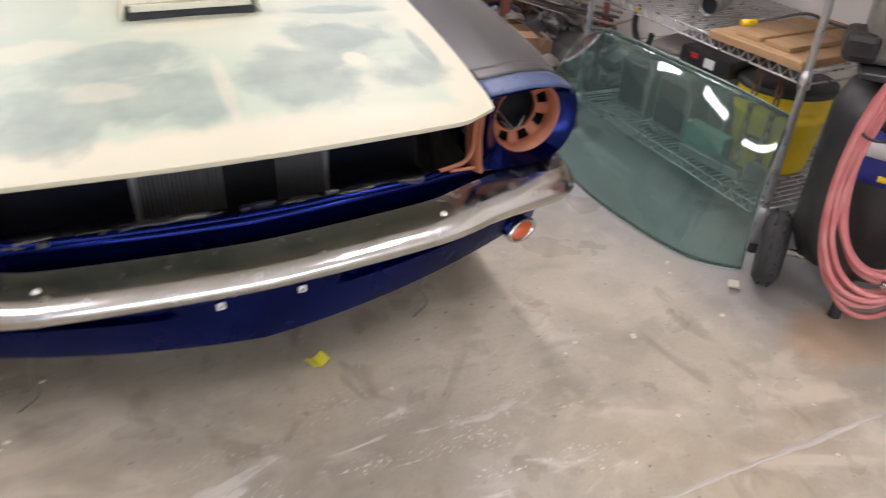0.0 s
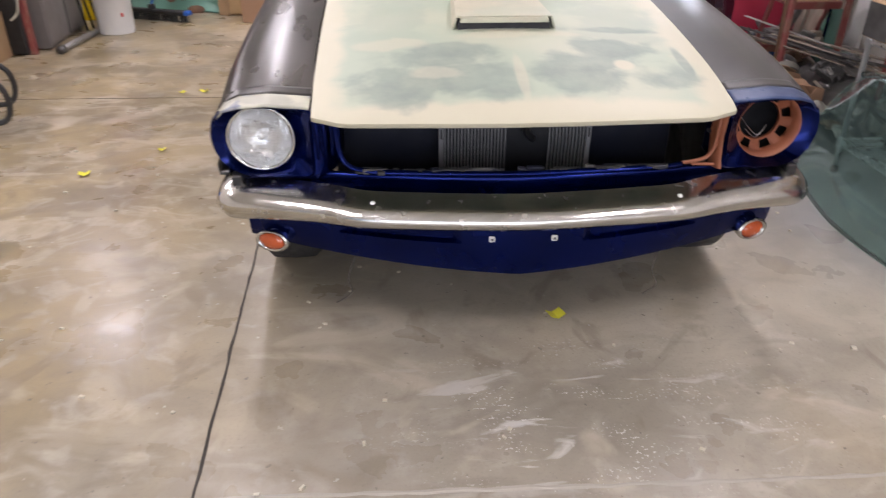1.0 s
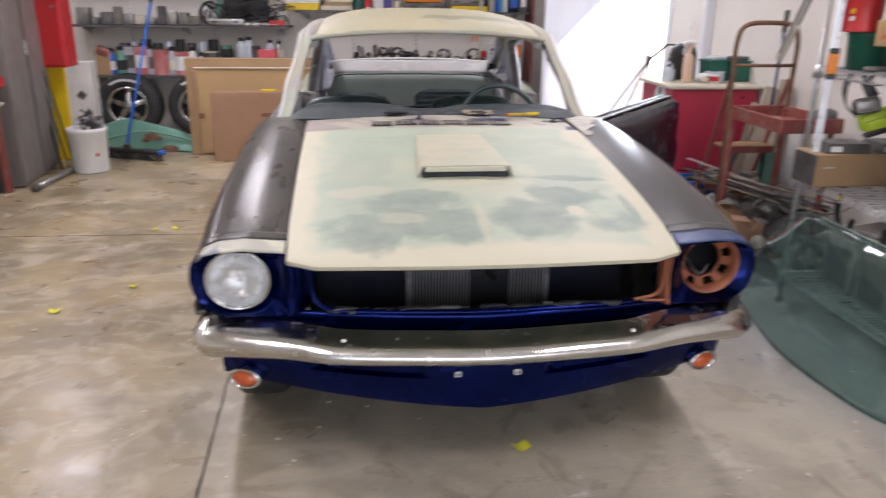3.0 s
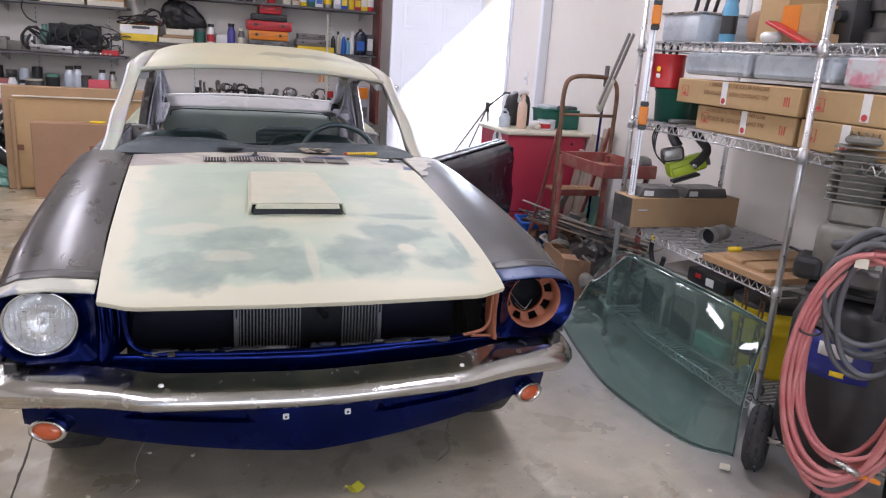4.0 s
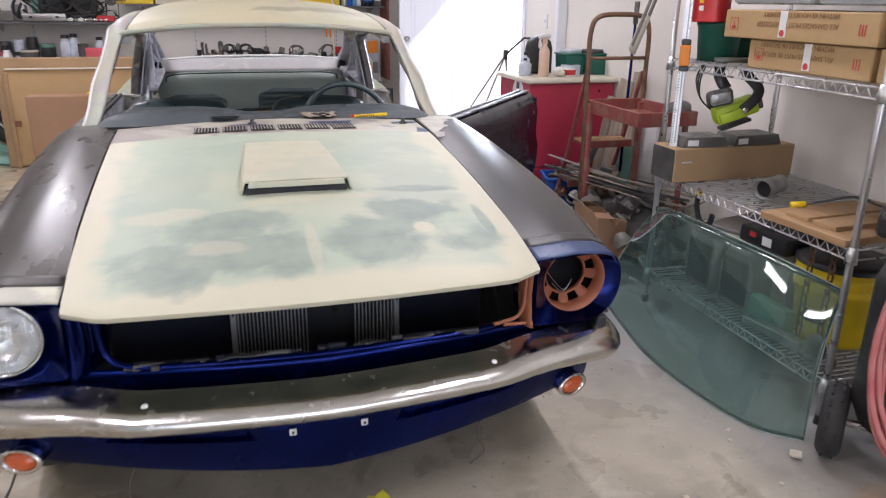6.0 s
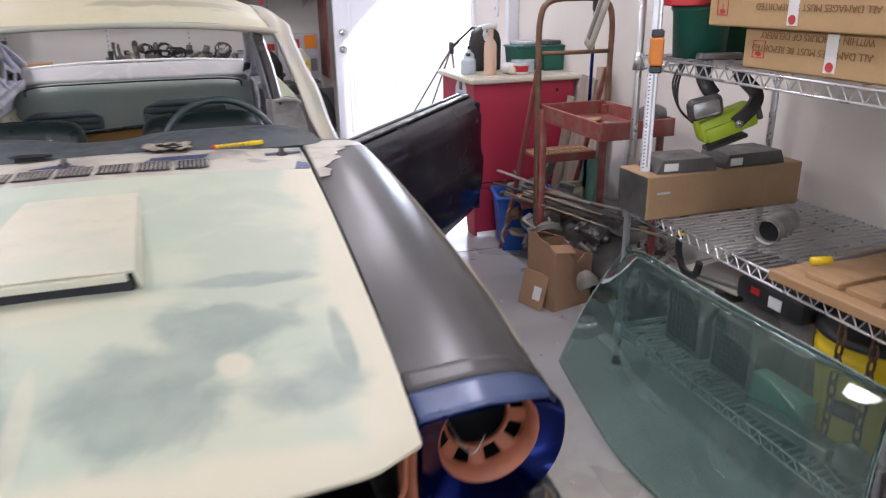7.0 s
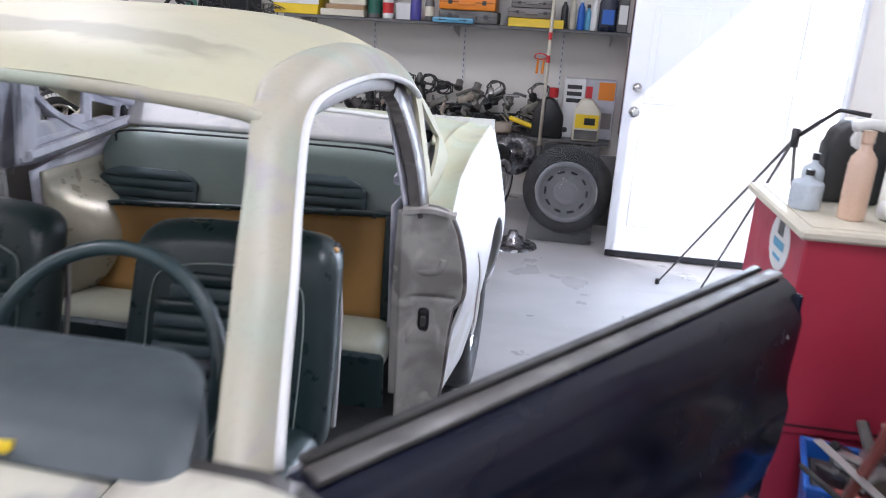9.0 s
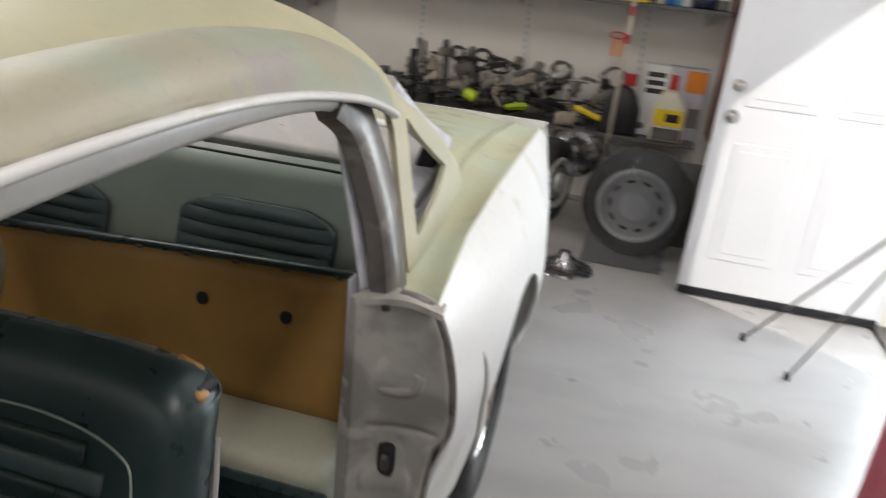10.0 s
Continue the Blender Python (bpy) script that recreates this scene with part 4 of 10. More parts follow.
def bucket(h, cx, cz):
    m = pose(cx, 0.19, cz, 90, 0, 0)
    ring = bmesh.new()
    n = 48
    radii = [(0.095, 0.030), (0.093, -0.012), (0.088, -0.022), (0.064, -0.030), (0.060, -0.042)]
    vs = [[ring.verts.new((r * math.cos(2 * math.pi * k / n), r * math.sin(2 * math.pi * k / n), z)) for k in range(n)] for r, z in radii]
    for i in range(len(radii) - 1):
        for k in range(n):
            if i == 2 and (k % 6) in (1, 2, 3) and not 8 < k < 23:
                continue
            ring.faces.new((vs[i][k], vs[i][(k + 1) % n], vs[i + 1][(k + 1) % n], vs[i + 1][k]))
    bmesh.ops.recalc_face_normals(ring, faces=ring.faces)
    thicken(ring, 0.003)
    ring.transform(m)
    b = part("headlight_bucket", ring, M_OXIDE, h, "bare red-oxide headlight bucket with slots", auto=40)
    # near-black colour puts the bowl's deep shade into the paint
    part("bucket_back", lathe([(0.0, -0.13), (0.08, -0.12), (0.098, -0.05), (0.099, 0.02)], 32, m), plain("bucket_shade_black", (0.003, 0.003, 0.005), 0.95), b, smooth=True)
    part("wire", tube(curve_pts([(cx - 0.06, 0.22, cz + 0.01), (cx - 0.04, 0.15, cz - 0.02), (cx - 0.01, 0.16, cz + 0.005), (cx - 0.03, 0.17, cz - 0.035), (cx - 0.05, 0.2, cz - 0.02)], 6), 0.0012, 6), M_ALLOY, b, "loose wire", smooth=True)


h, cx, cz = housing(-1, True)
headlight(h, cx, cz)
h, cx, cz = housing(1, False)
bucket(h, cx, cz)


def front_end():
    # cheeks between the grille opening and the headlights
    for s, m_, lab in ((-1, M_BLUE, "blue ribbed cheek beside the grille opening"), (1, M_OXIDE, "bare red-oxide edge of the grille opening")):
        def cheek(u, v, s=s):
            z = 0.548 + v * 0.19
            x = 0.582 - u * ((0.075 if s < 0 else 0.020) - (0.02 if s < 0 else 0.004) * abs(2 * v - 1) ** 3)
            y = 0.115 + u * u * (0.10 if s < 0 else 0.045) + 0.012 * (1 - abs(2 * v - 1))
            return (s * x, y, z)
        c = part("grille_cheek", sheet(cheek, 10, 16, 0.006), m_, CAR, lab, smooth=True)
        if s < 0:
            for k in range(4):
                x = -0.568 + k * 0.018
                part("gill", tube(curve_pts([(x, 0.108 + k * 0.008, 0.715), (x + 0.004, 0.104 + k * 0.009, 0.66), (x + 0.001, 0.115 + k * 0.01, 0.60)], 4), 0.005, 8, taper=lambda t: 0.35 + 0.65 * math.sin(math.pi * min(1, max(0, t)))), M_BLUE, c, smooth=True)
        else:
            part("flange", bar([(0.568, 0.134, 0.735), (0.563, 0.134, 0.66), (0.559, 0.132, 0.61), (0.540, 0.130, 0.58), (0.505, 0.136, 0.566), (0.47, 0.134, 0.562)], 0.010, 0.008, (-0.8, -0.6, 0), 6), M_OXIDE, c, auto=50)
            part("lower_edge", bar([(0.50, 0.128, 0.5605), (0.60, 0.135, 0.556), (0.72, 0.172, 0.549)], 0.008, 0.008, (0, 0, 1), 6), M_OXIDE, c, auto=50)
            part("bracket_hole", lathe([(0, 0), (0.008, 0)], 12, pose(0.5405, 0.144, 0.655, 0, -90, 30)), M_DARK, c)

    def pan(u, v):
        x = (2 * u - 1) * 0.84
        prof = [(0.0, 0.128, 0.525), (0.10, 0.100, 0.556), (0.16, 0.088, 0.553), (0.22, 0.085, 0.545), (0.45, 0.096, 0.520), (0.75, 0.104, 0.485), (1.0, 0.095, 0.43)]
        y, z = lerp(prof, v)
        a = abs(x) / 0.84
        return (x, y + 0.13 * a ** 2.2 - 0.012 * (1 - min(1, abs(x) / 0.35)), z - 0.012 * max(0, a - 0.65) / 0.35 - 0.012 * (1 - min(1, abs(x) / 0.3)) * (v > 0.3))
    part("opening_rim", bar([(-0.548, 0.118, 0.738), (-0.522, 0.124, 0.700), (-0.514, 0.130, 0.640), (-0.503, 0.130, 0.595), (-0.470, 0.122, 0.569), (-0.40, 0.112, 0.561), (-0.2, 0.100, 0.557), (0.0, 0.094, 0.555), (0.2, 0.100, 0.557), (0.40, 0.112, 0.560), (0.47, 0.124, 0.562)], 0.015, 0.012, (0, -0.6, 0.8), 8), M_BLUE, CAR, "blue rolled rim of the grille opening", smooth=True)
    p = part("gravel_pan", sheet(pan, 56, 22, 0.006), M_BLUE, CAR, "metallic blue panel between the grille opening and the bumper", smooth=True)
    rnd = random.Random(4)
    for k in range(46):
        x = rnd.uniform(-0.46, 0.47)
        w = rnd.uniform(0.012, 0.075)
        part("grille_clip", box((x, rnd.uniform(0.105, 0.125), 0.5595 + rnd.uniform(0, 0.003)), (w, rnd.uniform(0.008, 0.02), rnd.uniform(0.005, 0.016)), 0.002, Matrix.Rotation(rnd.uniform(-0.12, 0.12), 4, "Z")), rnd.choice((M_GREY_STEEL, M_BLACK, M_BLACK, M_ENGINE_BAY)), p)

    def val(u, v):
        x = (2 * u - 1) * 0.795
        a = abs(x) / 0.75
        low = 0.238 + 0.080 * min(1.05, a) ** 1.1
        z = 0.445 + (low - 0.445) * v
        y = 0.012 + 0.145 * a ** 2.0 + 0.025 * v * v + 0.07 * max(0.0, v - 0.9) / 0.1
        if abs(a - 0.47) < 0.21 and 0.12 < v < 0.34:
            y += 0.016
        return (x, y, z)
    v = part("front_valance", sheet(val, 64, 24, 0.005), M_BLUE, CAR, "metallic blue lower valance, dusty and scuffed", auto=30)
    for s in (-1, 1):
        m = pose(s * 0.722, 0.145, 0.341, 90, 0, 18 * s)
        part("signal_bezel", lathe([(0.044, -0.012), (0.050, 0.012), (0.046, 0.020), (0.037, 0.018), (0.036, 0.008)], 32, m @ Matrix.Diagonal((1.08, 0.70, 1, 1))), M_CHROME, v, "chrome turn-signal bezel", smooth=True)
        part("signal_lens", lathe([(0, 0.026), (0.020, 0.024), (0.032, 0.019), (0.037, 0.012)], 32, m @ Matrix.Diagonal((1.08, 0.70, 1, 1))), M_AMBER, v, "amber turn-signal lens", smooth=True)
        part("plate_clip", box((s * 0.089, 0.010, 0.392), (0.018, 0.006, 0.018), 0.002), M_WHITE, v, "white nylon clip")
        part("clip_hole", box((s * 0.089, 0.006, 0.392), (0.006, 0.003, 0.006)), M_DARK, v)

    plan = [(-0.868, 0.27), (-0.868, 0.19), (-0.855, 0.12), (-0.81, 0.075), (-0.70, 0.045), (-0.58, 0.022), (-0.45, -0.012), (-0.22, -0.035), (0, -0.045)]
    plan = plan + [(-x, y) for x, y in plan[-2::-1]]
    path = curve_pts([(x, y, 0) for x, y in plan], 6)
    prof = [(-0.090, 0.060), (-0.082, 0.056), (-0.055, 0.048), (-0.030, 0.039), (-0.012, 0.030), (0.004, 0.014), (0.008, -0.006), (0.0, -0.026), (-0.014, -0.040), (-0.04, -0.048)]
    mid = (0.037, 0.033, 0.026, 0.018, 0.011, -0.002, -0.016, -0.030, -0.041, -0.048)
    bm = bmesh.new()
    prev = None
    for i, p in enumerate(path):
        d = (path[min(i + 1, len(path) - 1)] - path[max(i - 1, 0)]).normalized()
        nrm = Vector((d.y, -d.x, 0))
        a = abs(p.x)
        lift = 0.478 + lerp([(0.0, 0.0), (0.42, 0.003), (0.62, 0.009), (0.75, 0.008), (0.868, -0.002)], a)
        tall = lerp([(0.0, 1.0), (0.45, 1.0), (0.868, 1.0)], a)
        deep = lerp([(0.0, 1.0), (0.7, 1.0), (0.85, 0.75), (0.868, 0.35)], a)
        k = lerp([(0.0, 0.0), (0.45, 0.10), (0.60, 0.45), (0.74, 0.85), (0.868, 1.0)], a)
        row = [bm.verts.new(p + nrm * o * (deep if o < 0 else 1) + Vector((0, 0, lift + (q + (h - q) * k) * tall))) for (o, h), q in zip(prof, mid)]
        if prev:
            for j in range(len(prof) - 1):
                bm.faces.new((prev[j], row[j], row[j + 1], prev[j + 1]))
        prev = row
    bmesh.ops.recalc_face_normals(bm, faces=bm.faces)
    thicken(bm, 0.004)
    b = part("front_bumper", bm, M_CHROME, CAR, "dull worn chrome front bumper", auto=50)
    for x, y in ((-0.42, 0.028), (0.44, 0.03), (0.80, 0.13), (-0.80, 0.13)):
        part("bolt_head", lathe([(0, 0.006), (0.006, 0.005), (0.009, 0.0)], 12, pose(x, y, 0.504 if abs(x) < 0.5 else 0.533)), M_WHITE if abs(x) < 0.5 else M_DARK, b, smooth=True)
    for s in (-1, 1):
        part("bumper_bracket", box((s * 0.80, 0.165, 0.530), (0.030, 0.09, 0.05), 0.004), M_BLACK, b, "black bumper bracket")
    # radiator and its support
    part("radiator_support", box((0, 0.47, 0.565), (1.10, 0.02, 0.37), 0.004), M_ENGINE_BAY, CAR, "dark blue inner panel behind the grille opening")
    part("bay_floor", box((0, 0.34, 0.40), (1.12, 0.26, 0.01)), M_ENGINE_BAY, CAR)
    r = part("radiator", box((0.02, 0.40, 0.57), (0.46, 0.03, 0.33), 0.004), M_DARK, CAR, "black radiator core")
    for x0, x1 in ((-0.205, -0.005), (0.125, 0.245)):
        n = int((x1 - x0) / 0.0105)
        for i in range(n):
            x = x0 + (i + 0.5) * (x1 - x0) / n
            part("radiator_fin", box((x, 0.378, 0.575), (0.0035, 0.012, 0.30)), M_FIN, r)
    for x in (-0.213, 0.252):
        part("radiator_bracket", box((x, 0.365, 0.58), (0.016, 0.012, 0.30), 0.002), M_FIN, r, "bright radiator side bracket")
        part("bracket_slot", box((x, 0.358, 0.58), (0.005, 0.003, 0.03)), M_DARK, r)
    part("horn", lathe([(0, 0), (0.05, 0.0), (0.055, 0.02), (0.02, 0.04), (0.02, 0.06)], 20, pose(0.06, 0.36, 0.665, 90, 0, 0)), M_BLACK, r, "black horn", smooth=True)
    part("hose", tube(curve_pts([(0.04, 0.37, 0.72), (0.07, 0.33, 0.66), (0.05, 0.34, 0.60), (0.075, 0.36, 0.56)], 6), 0.012, 8), M_BLACK, r, smooth=True)
    for s in (-1, 1):
        part("hood_hinge_arm", tube(curve_pts([(s * 0.43, 0.44, 0.70), (s * 0.37, 0.40, 0.675), (s * 0.30, 0.40, 0.695)], 5), 0.007, 8), M_GREY_STEEL, CAR, smooth=True)
        part("hanging_wire", tube(curve_pts([(s * 0.50 + 0.02, 0.30, 0.30), (s * 0.50 + 0.01, 0.28, 0.22), (s * 0.50 - 0.02, 0.25, 0.14), (s * 0.50 - 0.01, 0.22, 0.10), (s * 0.50 - 0.06, 0.20, 0.075)], 6), 0.0025, 6), M_WIRE, CAR, "loose wire hanging below the bumper", smooth=True)


front_end()


def wheel(name, x, y, s, rim, rim_label):
    w = part(name, lathe([(0.19, -0.09), (0.25, -0.10), (0.295, -0.095), (0.318, -0.07), (0.322, 0.0), (0.318, 0.07), (0.295, 0.095), (0.25, 0.10), (0.19, 0.09)], 40, pose(x, y, 0.322, 0, 90 * s, 0), closed=True), M_RUBBER, CAR, "black tyre", smooth=True)
    part("rim", lathe([(0.0, 0.055), (0.05, 0.06), (0.06, 0.04), (0.15, 0.03), (0.17, 0.05), (0.195, 0.085), (0.205, 0.09)], 32, pose(x, y, 0.322, 0, 90 * s, 0)), rim, w, rim_label, smooth=True)
    part("rim_back", lathe([(0.0, -0.05), (0.195, -0.05)], 32, pose(x, y, 0.322, 0, 90 * s, 0)), M_DARK, w)


for s in (-1, 1):
    wheel("front_wheel", s * 0.735, 0.725, s, M_STEEL, "steel wheel rim")
    wheel("rear_wheel", s * 0.735, 3.62, s, M_STEEL, "bright steel wheel rim")


def cowl():
    def top(u, v):
        x = (2 * u - 1)
        y = 1.300 + v * (0.30 + 0.12 * (1 - 0.35 * x * x) - 0.10)
        xs = soft(SEAM_X, y)
        xx = x * xs
        return (xx, y + 0.06 * v * x * x, hood_z(xx, y))
    c = part("cowl_panel", sheet(top, 40, 14, 0.008), M_COWL, CAR, "sanded cowl panel with blue paint showing through", smooth=True)
    # six louvred vents
    for k in range(6):
        x0 = -0.322 + k * 0.107
        part("vent_slot", sheet(lambda u, v: (x0 + 0.008 + u * 0.093, 1.362 + v * 0.105, hood_z(x0 + 0.05, 1.362 + v * 0.105) + 0.003), 4, 4, 0.001), M_DARK, c, "dark louvred cowl vent")
        for i in range(8):
            x = x0 + 0.013 + i * 0.0120
            part("louvre", box((x, 1.4145, hood_z(x, 1.4145) + 0.005), (0.0038, 0.102, 0.005), 0.001), M_COWL, c)
    for x, y in ((-0.09, 1.51), (0.540, 1.500)):
        part("wiper_post", lathe([(0.018, 0), (0.016, 0.006), (0.009, 0.009), (0.008, 0.020), (0, 0.022)], 16, pose(x, y, hood_z(x, y))), M_BLACK, c, "black wiper spindle", smooth=True)
    part("blue_patch", sheet(lambda u, v: (0.13 + u * 0.17 + 0.02 * v, 1.475 + v * 0.05, hood_z(0.2, 1.475 + v * 0.05) + 0.0025), 6, 4, 0.0008), M_BLUE_FADED, c, "patch of old blue paint")
    part("blue_patch", sheet(lambda u, v: (-0.18 + u * 0.15, 1.48 + v * 0.04 * (1 - abs(2 * u - 1)), hood_z(0.1, 1.48 + v * 0.05) + 0.0025), 8, 4, 0.0008), M_BLUE_FADED, c, "patch of old blue paint")
    part("blue_patch", sheet(lambda u, v: (0.488 + u * 0.115, 1.488 + v * 0.028 + u * 0.024, hood_z(0.488 + u * 0.115, 1.49 + v * 0.028 + u * 0.024) + 0.0025), 6, 4, 0.0008), M_BLUE_FADED, c, "patch of old blue paint")
    part("blue_patch", sheet(lambda u, v: (0.556 + u * 0.046 * (1 - 0.4 * v) + 0.018 * v, 1.308 + v * (0.085 - 0.02 * u), hood_z(0.556 + u * 0.046, 1.31 + v * 0.08) + 0.0028), 6, 4, 0.0008), M_BLUE_FADED, c, "patch of old blue paint")
    tail, neck, tip = Vector((0.340, 1.576, 0.924)), Vector((0.448, 1.596, 0.924)), Vector((0.492, 1.604, 0.924))
    mk = part("marker", cyl(tail, neck, 0.0066, seg=12), M_YELLOW, c, "yellow paint marker with dark print", smooth=True)
    part("marker_cap", cyl(neck.lerp(tip, 0.06), tip, 0.0082, 0.0074, seg=12), M_YELLOW, mk, "yellow cap", smooth=True)
    part("marker_tip", cyl(tail.lerp(neck, -0.12), tail, 0.0052, 0.0066, seg=12), M_RED_BRIGHT, mk, "red end", smooth=True)
    for k in range(9):
        part("marker_print", cyl(tail.lerp(neck, 0.12 + 0.085 * k), tail.lerp(neck, 0.145 + 0.085 * k), 0.0068, seg=12), M_PRINT, mk, smooth=True)


cowl()

ROOF_Z = [(2.06, 1.296), (2.12, 1.322), (2.25, 1.346), (2.5, 1.370), (2.8, 1.374), (3.05, 1.355), (3.28, 1.315)]
RAIL_Z = [(2.06, 1.245), (2.25, 1.272), (2.6, 1.288), (2.9, 1.264), (3.05, 1.224), (3.28, 1.142)]
RAIL_X = [(2.06, 0.630), (2.4, 0.634), (2.9, 0.634), (3.28, 0.634)]


# the pillar's edge along the windscreen and over the roof, and its edge along the door opening
SCREEN_EDGE = [(0.712, 1.618, 0.868), (0.700, 1.670, 0.895), (0.676, 1.752, 0.961), (0.661, 1.812, 1.025), (0.647, 1.868, 1.092), (0.625, 1.955, 1.175), (0.606, 2.018, 1.236)]
DOOR_EDGE = [(0.782, 1.655, 0.850), (0.764, 1.705, 0.872), (0.741, 1.79, 0.945), (0.722, 1.877, 1.048), (0.697, 1.963, 1.121), (0.680, 2.029, 1.181), (0.669, 2.080, 1.229), (0.666, 2.128, 1.259), (0.664, 2.20, 1.272), (0.664, 2.33, 1.279), (0.664, 2.50, 1.280), (0.664, 2.68, 1.267), (0.666, 2.86, 1.240), (0.667, 2.97, 1.213), (0.666, 3.055, 1.184)]


def roof_skin_z(x, y):
    zc, ze, w = soft(ROOF_Z, y), soft(RAIL_Z, y), soft(RAIL_X, y)
    a = min(1.0, abs(x) / w)
    return zc - (zc - ze) * (0.30 * a ** 2 + 0.70 * a ** 6) + 0.022 * (1 - a ** 4)


INNER_EDGE = SCREEN_EDGE + [(x, y, roof_skin_z(x, y) + 0.002) for x, y in ((0.588, 2.085), (0.574, 2.14), (0.566, 2.21), (0.560, 2.34), (0.560, 2.50), (0.562, 2.68), (0.570, 2.86), (0.580, 2.97), (0.590, 3.06))]
INNER_CURVE, DOOR_CURVE = curve_pts(INNER_EDGE, 8), curve_pts(DOOR_EDGE, 8)


def along(curve, u):
    k = u * (len(curve) - 1)
    i = min(int(k), len(curve) - 2)
    return curve[i].lerp(curve[i + 1], k - i)


def pillar_skin(u, v, s):
    p, q = along(INNER_CURVE, u), along(DOOR_CURVE, u)
    over = min(1.0, max(0.0, (u - 0.38) / 0.14))
    out = Vector((0.62, -0.62, 0.48)).lerp(Vector((0.45, 0.0, 0.90)), over)
    c = p.lerp(q, v) + out * (0.013 + 0.005 * over) * math.sin(math.pi * v) ** 0.8
    return (s * c.x, c.y, c.z)


def pillar_return(u, v, s):
    q = along(DOOR_CURVE, 0.03 + 0.52 * u)
    return (s * (q.x - 0.008 - 0.045 * v), q.y + 0.030 * v * (1 - u), q.z - 0.006 - 0.012 * v)


def inner_frame(u, v):
    """The far inner quarter panel between the door post and the rear window."""
    top, low = 1.235 - 0.29 * max(0.0, u - 0.08), 0.88 + 0.05 * u
    return (-(0.612 - 0.02 * v + 0.006 * math.sin(14 * u)), 3.02 + 0.70 * u, low + (top - low) * v)


def frame_solid(u, v):
    window = 0.16 < u < 0.46 and 0.36 + 0.3 * (u - 0.16) < v < 0.86
    small = 0.55 < u < 0.74 and 0.34 < v < 0.70
    hole = 0.48 < u < 0.52 and 0.80 < v < 0.90
    return not (window or small or hole)


def roof():
    def top(u, v):
        s = 2 * u - 1
        a = abs(s)
        front = 2.030 + 0.020 * a * a + 0.09 * max(0.0, (a - 0.88) / 0.12) ** 2
        rear = 3.26 - 0.10 * (1 - a * a)
        y = front + v * (rear - front)
        zc, ze, w = soft(ROOF_Z, y), soft(RAIL_Z, y), soft(RAIL_X, y)
        z = zc - (zc - ze) * (0.30 * a ** 2 + 0.70 * a ** 6)
        drop = 0.022 * max(0, 1 - v / 0.04) ** 2
        return (s * w, y - 0.004 * (drop > 0), z - drop + 0.022 * (1 - a ** 4))
    r = part("roof", sheet(top, 40, 36, 0.016), M_ROOF, CAR, "cream-primed roof skin with sanded patches", auto=40)
    part("windscreen_header", bar([(-0.612, 2.045, 1.240), (-0.56, 2.040, 1.256), (-0.3, 2.038, 1.278), (0, 2.032, 1.286), (0.3, 2.038, 1.278), (0.56, 2.040, 1.256), (0.612, 2.045, 1.240)], 0.030, 0.022, (0, 0, 1), 8), M_PILLAR, r, "grey-cream windscreen header", smooth=True)
    for s in (-1, 1):
        p = part("windscreen_pillar", sheet(lambda u, v, s=s: pillar_skin(u, v, s), 72, 12, 0.014), M_PILLAR, CAR, "sanded windscreen pillar in grey-cream primer", auto=60)
        part("drip_rail", bar([(s * (x + 0.002), y, z - 0.004) for x, y, z in DOOR_EDGE[1:]], 0.012, 0.016, (s, 0, 0.3), 4), M_QUARTER, p, "pale drip rail", smooth=True)
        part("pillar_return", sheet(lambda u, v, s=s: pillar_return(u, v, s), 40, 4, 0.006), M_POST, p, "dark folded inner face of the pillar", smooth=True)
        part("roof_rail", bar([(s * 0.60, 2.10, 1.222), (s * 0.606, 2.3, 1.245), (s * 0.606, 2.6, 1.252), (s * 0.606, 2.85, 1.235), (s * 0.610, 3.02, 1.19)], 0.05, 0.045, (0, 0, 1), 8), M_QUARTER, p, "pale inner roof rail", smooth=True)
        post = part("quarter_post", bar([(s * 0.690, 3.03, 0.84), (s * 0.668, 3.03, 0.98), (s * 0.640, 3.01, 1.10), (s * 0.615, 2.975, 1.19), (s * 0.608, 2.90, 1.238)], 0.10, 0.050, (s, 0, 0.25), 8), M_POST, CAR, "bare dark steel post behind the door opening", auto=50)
        part("post_lining", sheet(lambda u, v, s=s: (s * (0.655 - 0.062 * v + 0.012 * math.sin(9 * u) * (1 - v)), 2.965 + 0.02 * (1 - v) + u * (0.09 + 0.24 * (1 - v)), 0.86 + v * 0.335 - 0.05 * u * v), 16, 10, 0.006), M_INNER, post, "lavender-grey inner post panel", smooth=True)
        part("lining_rib", bar([(s * 0.640, 3.06, 0.87), (s * 0.612, 3.05, 1.02), (s * 0.588, 3.02, 1.18)], 0.028, 0.016, (s, 0, 0.25), 5), M_INNER, post, smooth=True)
        # rear pillar with its small triangular opening
        def cp(u, v, s=s):
            yr = lerp([(0, 3.17), (0.2, 3.36), (0.45, 3.53), (0.7, 3.66), (0.88, 3.74), (1, 3.76)], u)
            yf = lerp([(0, 3.04), (0.25, 3.075), (1, 3.095)], u)
            y = yf + (yr - yf) * v
            z = 1.232 - u * 0.357 + 0.015 * v * u - 0.035 * v * (1 - u) ** 2
            x = 0.648 + 0.056 * u - 0.035 * v * v - 0.03 * max(0.0, v - 0.8) / 0.2
            return (s * x, y, z)
        def rear_of(u):
            return lerp([(0.20, 0.34), (0.45, 0.52), (0.65, 0.66), (0.76, 0.42), (0.86, 0.15)], u)

        def front_of(u):
            return lerp([(0.20, 0.30), (0.30, 0.215), (0.45, 0.165), (0.65, 0.130), (0.86, 0.112)], u)
        bm = sheet(lambda u, v: cp(0.20 * u, v), 10, 24, 0.012)
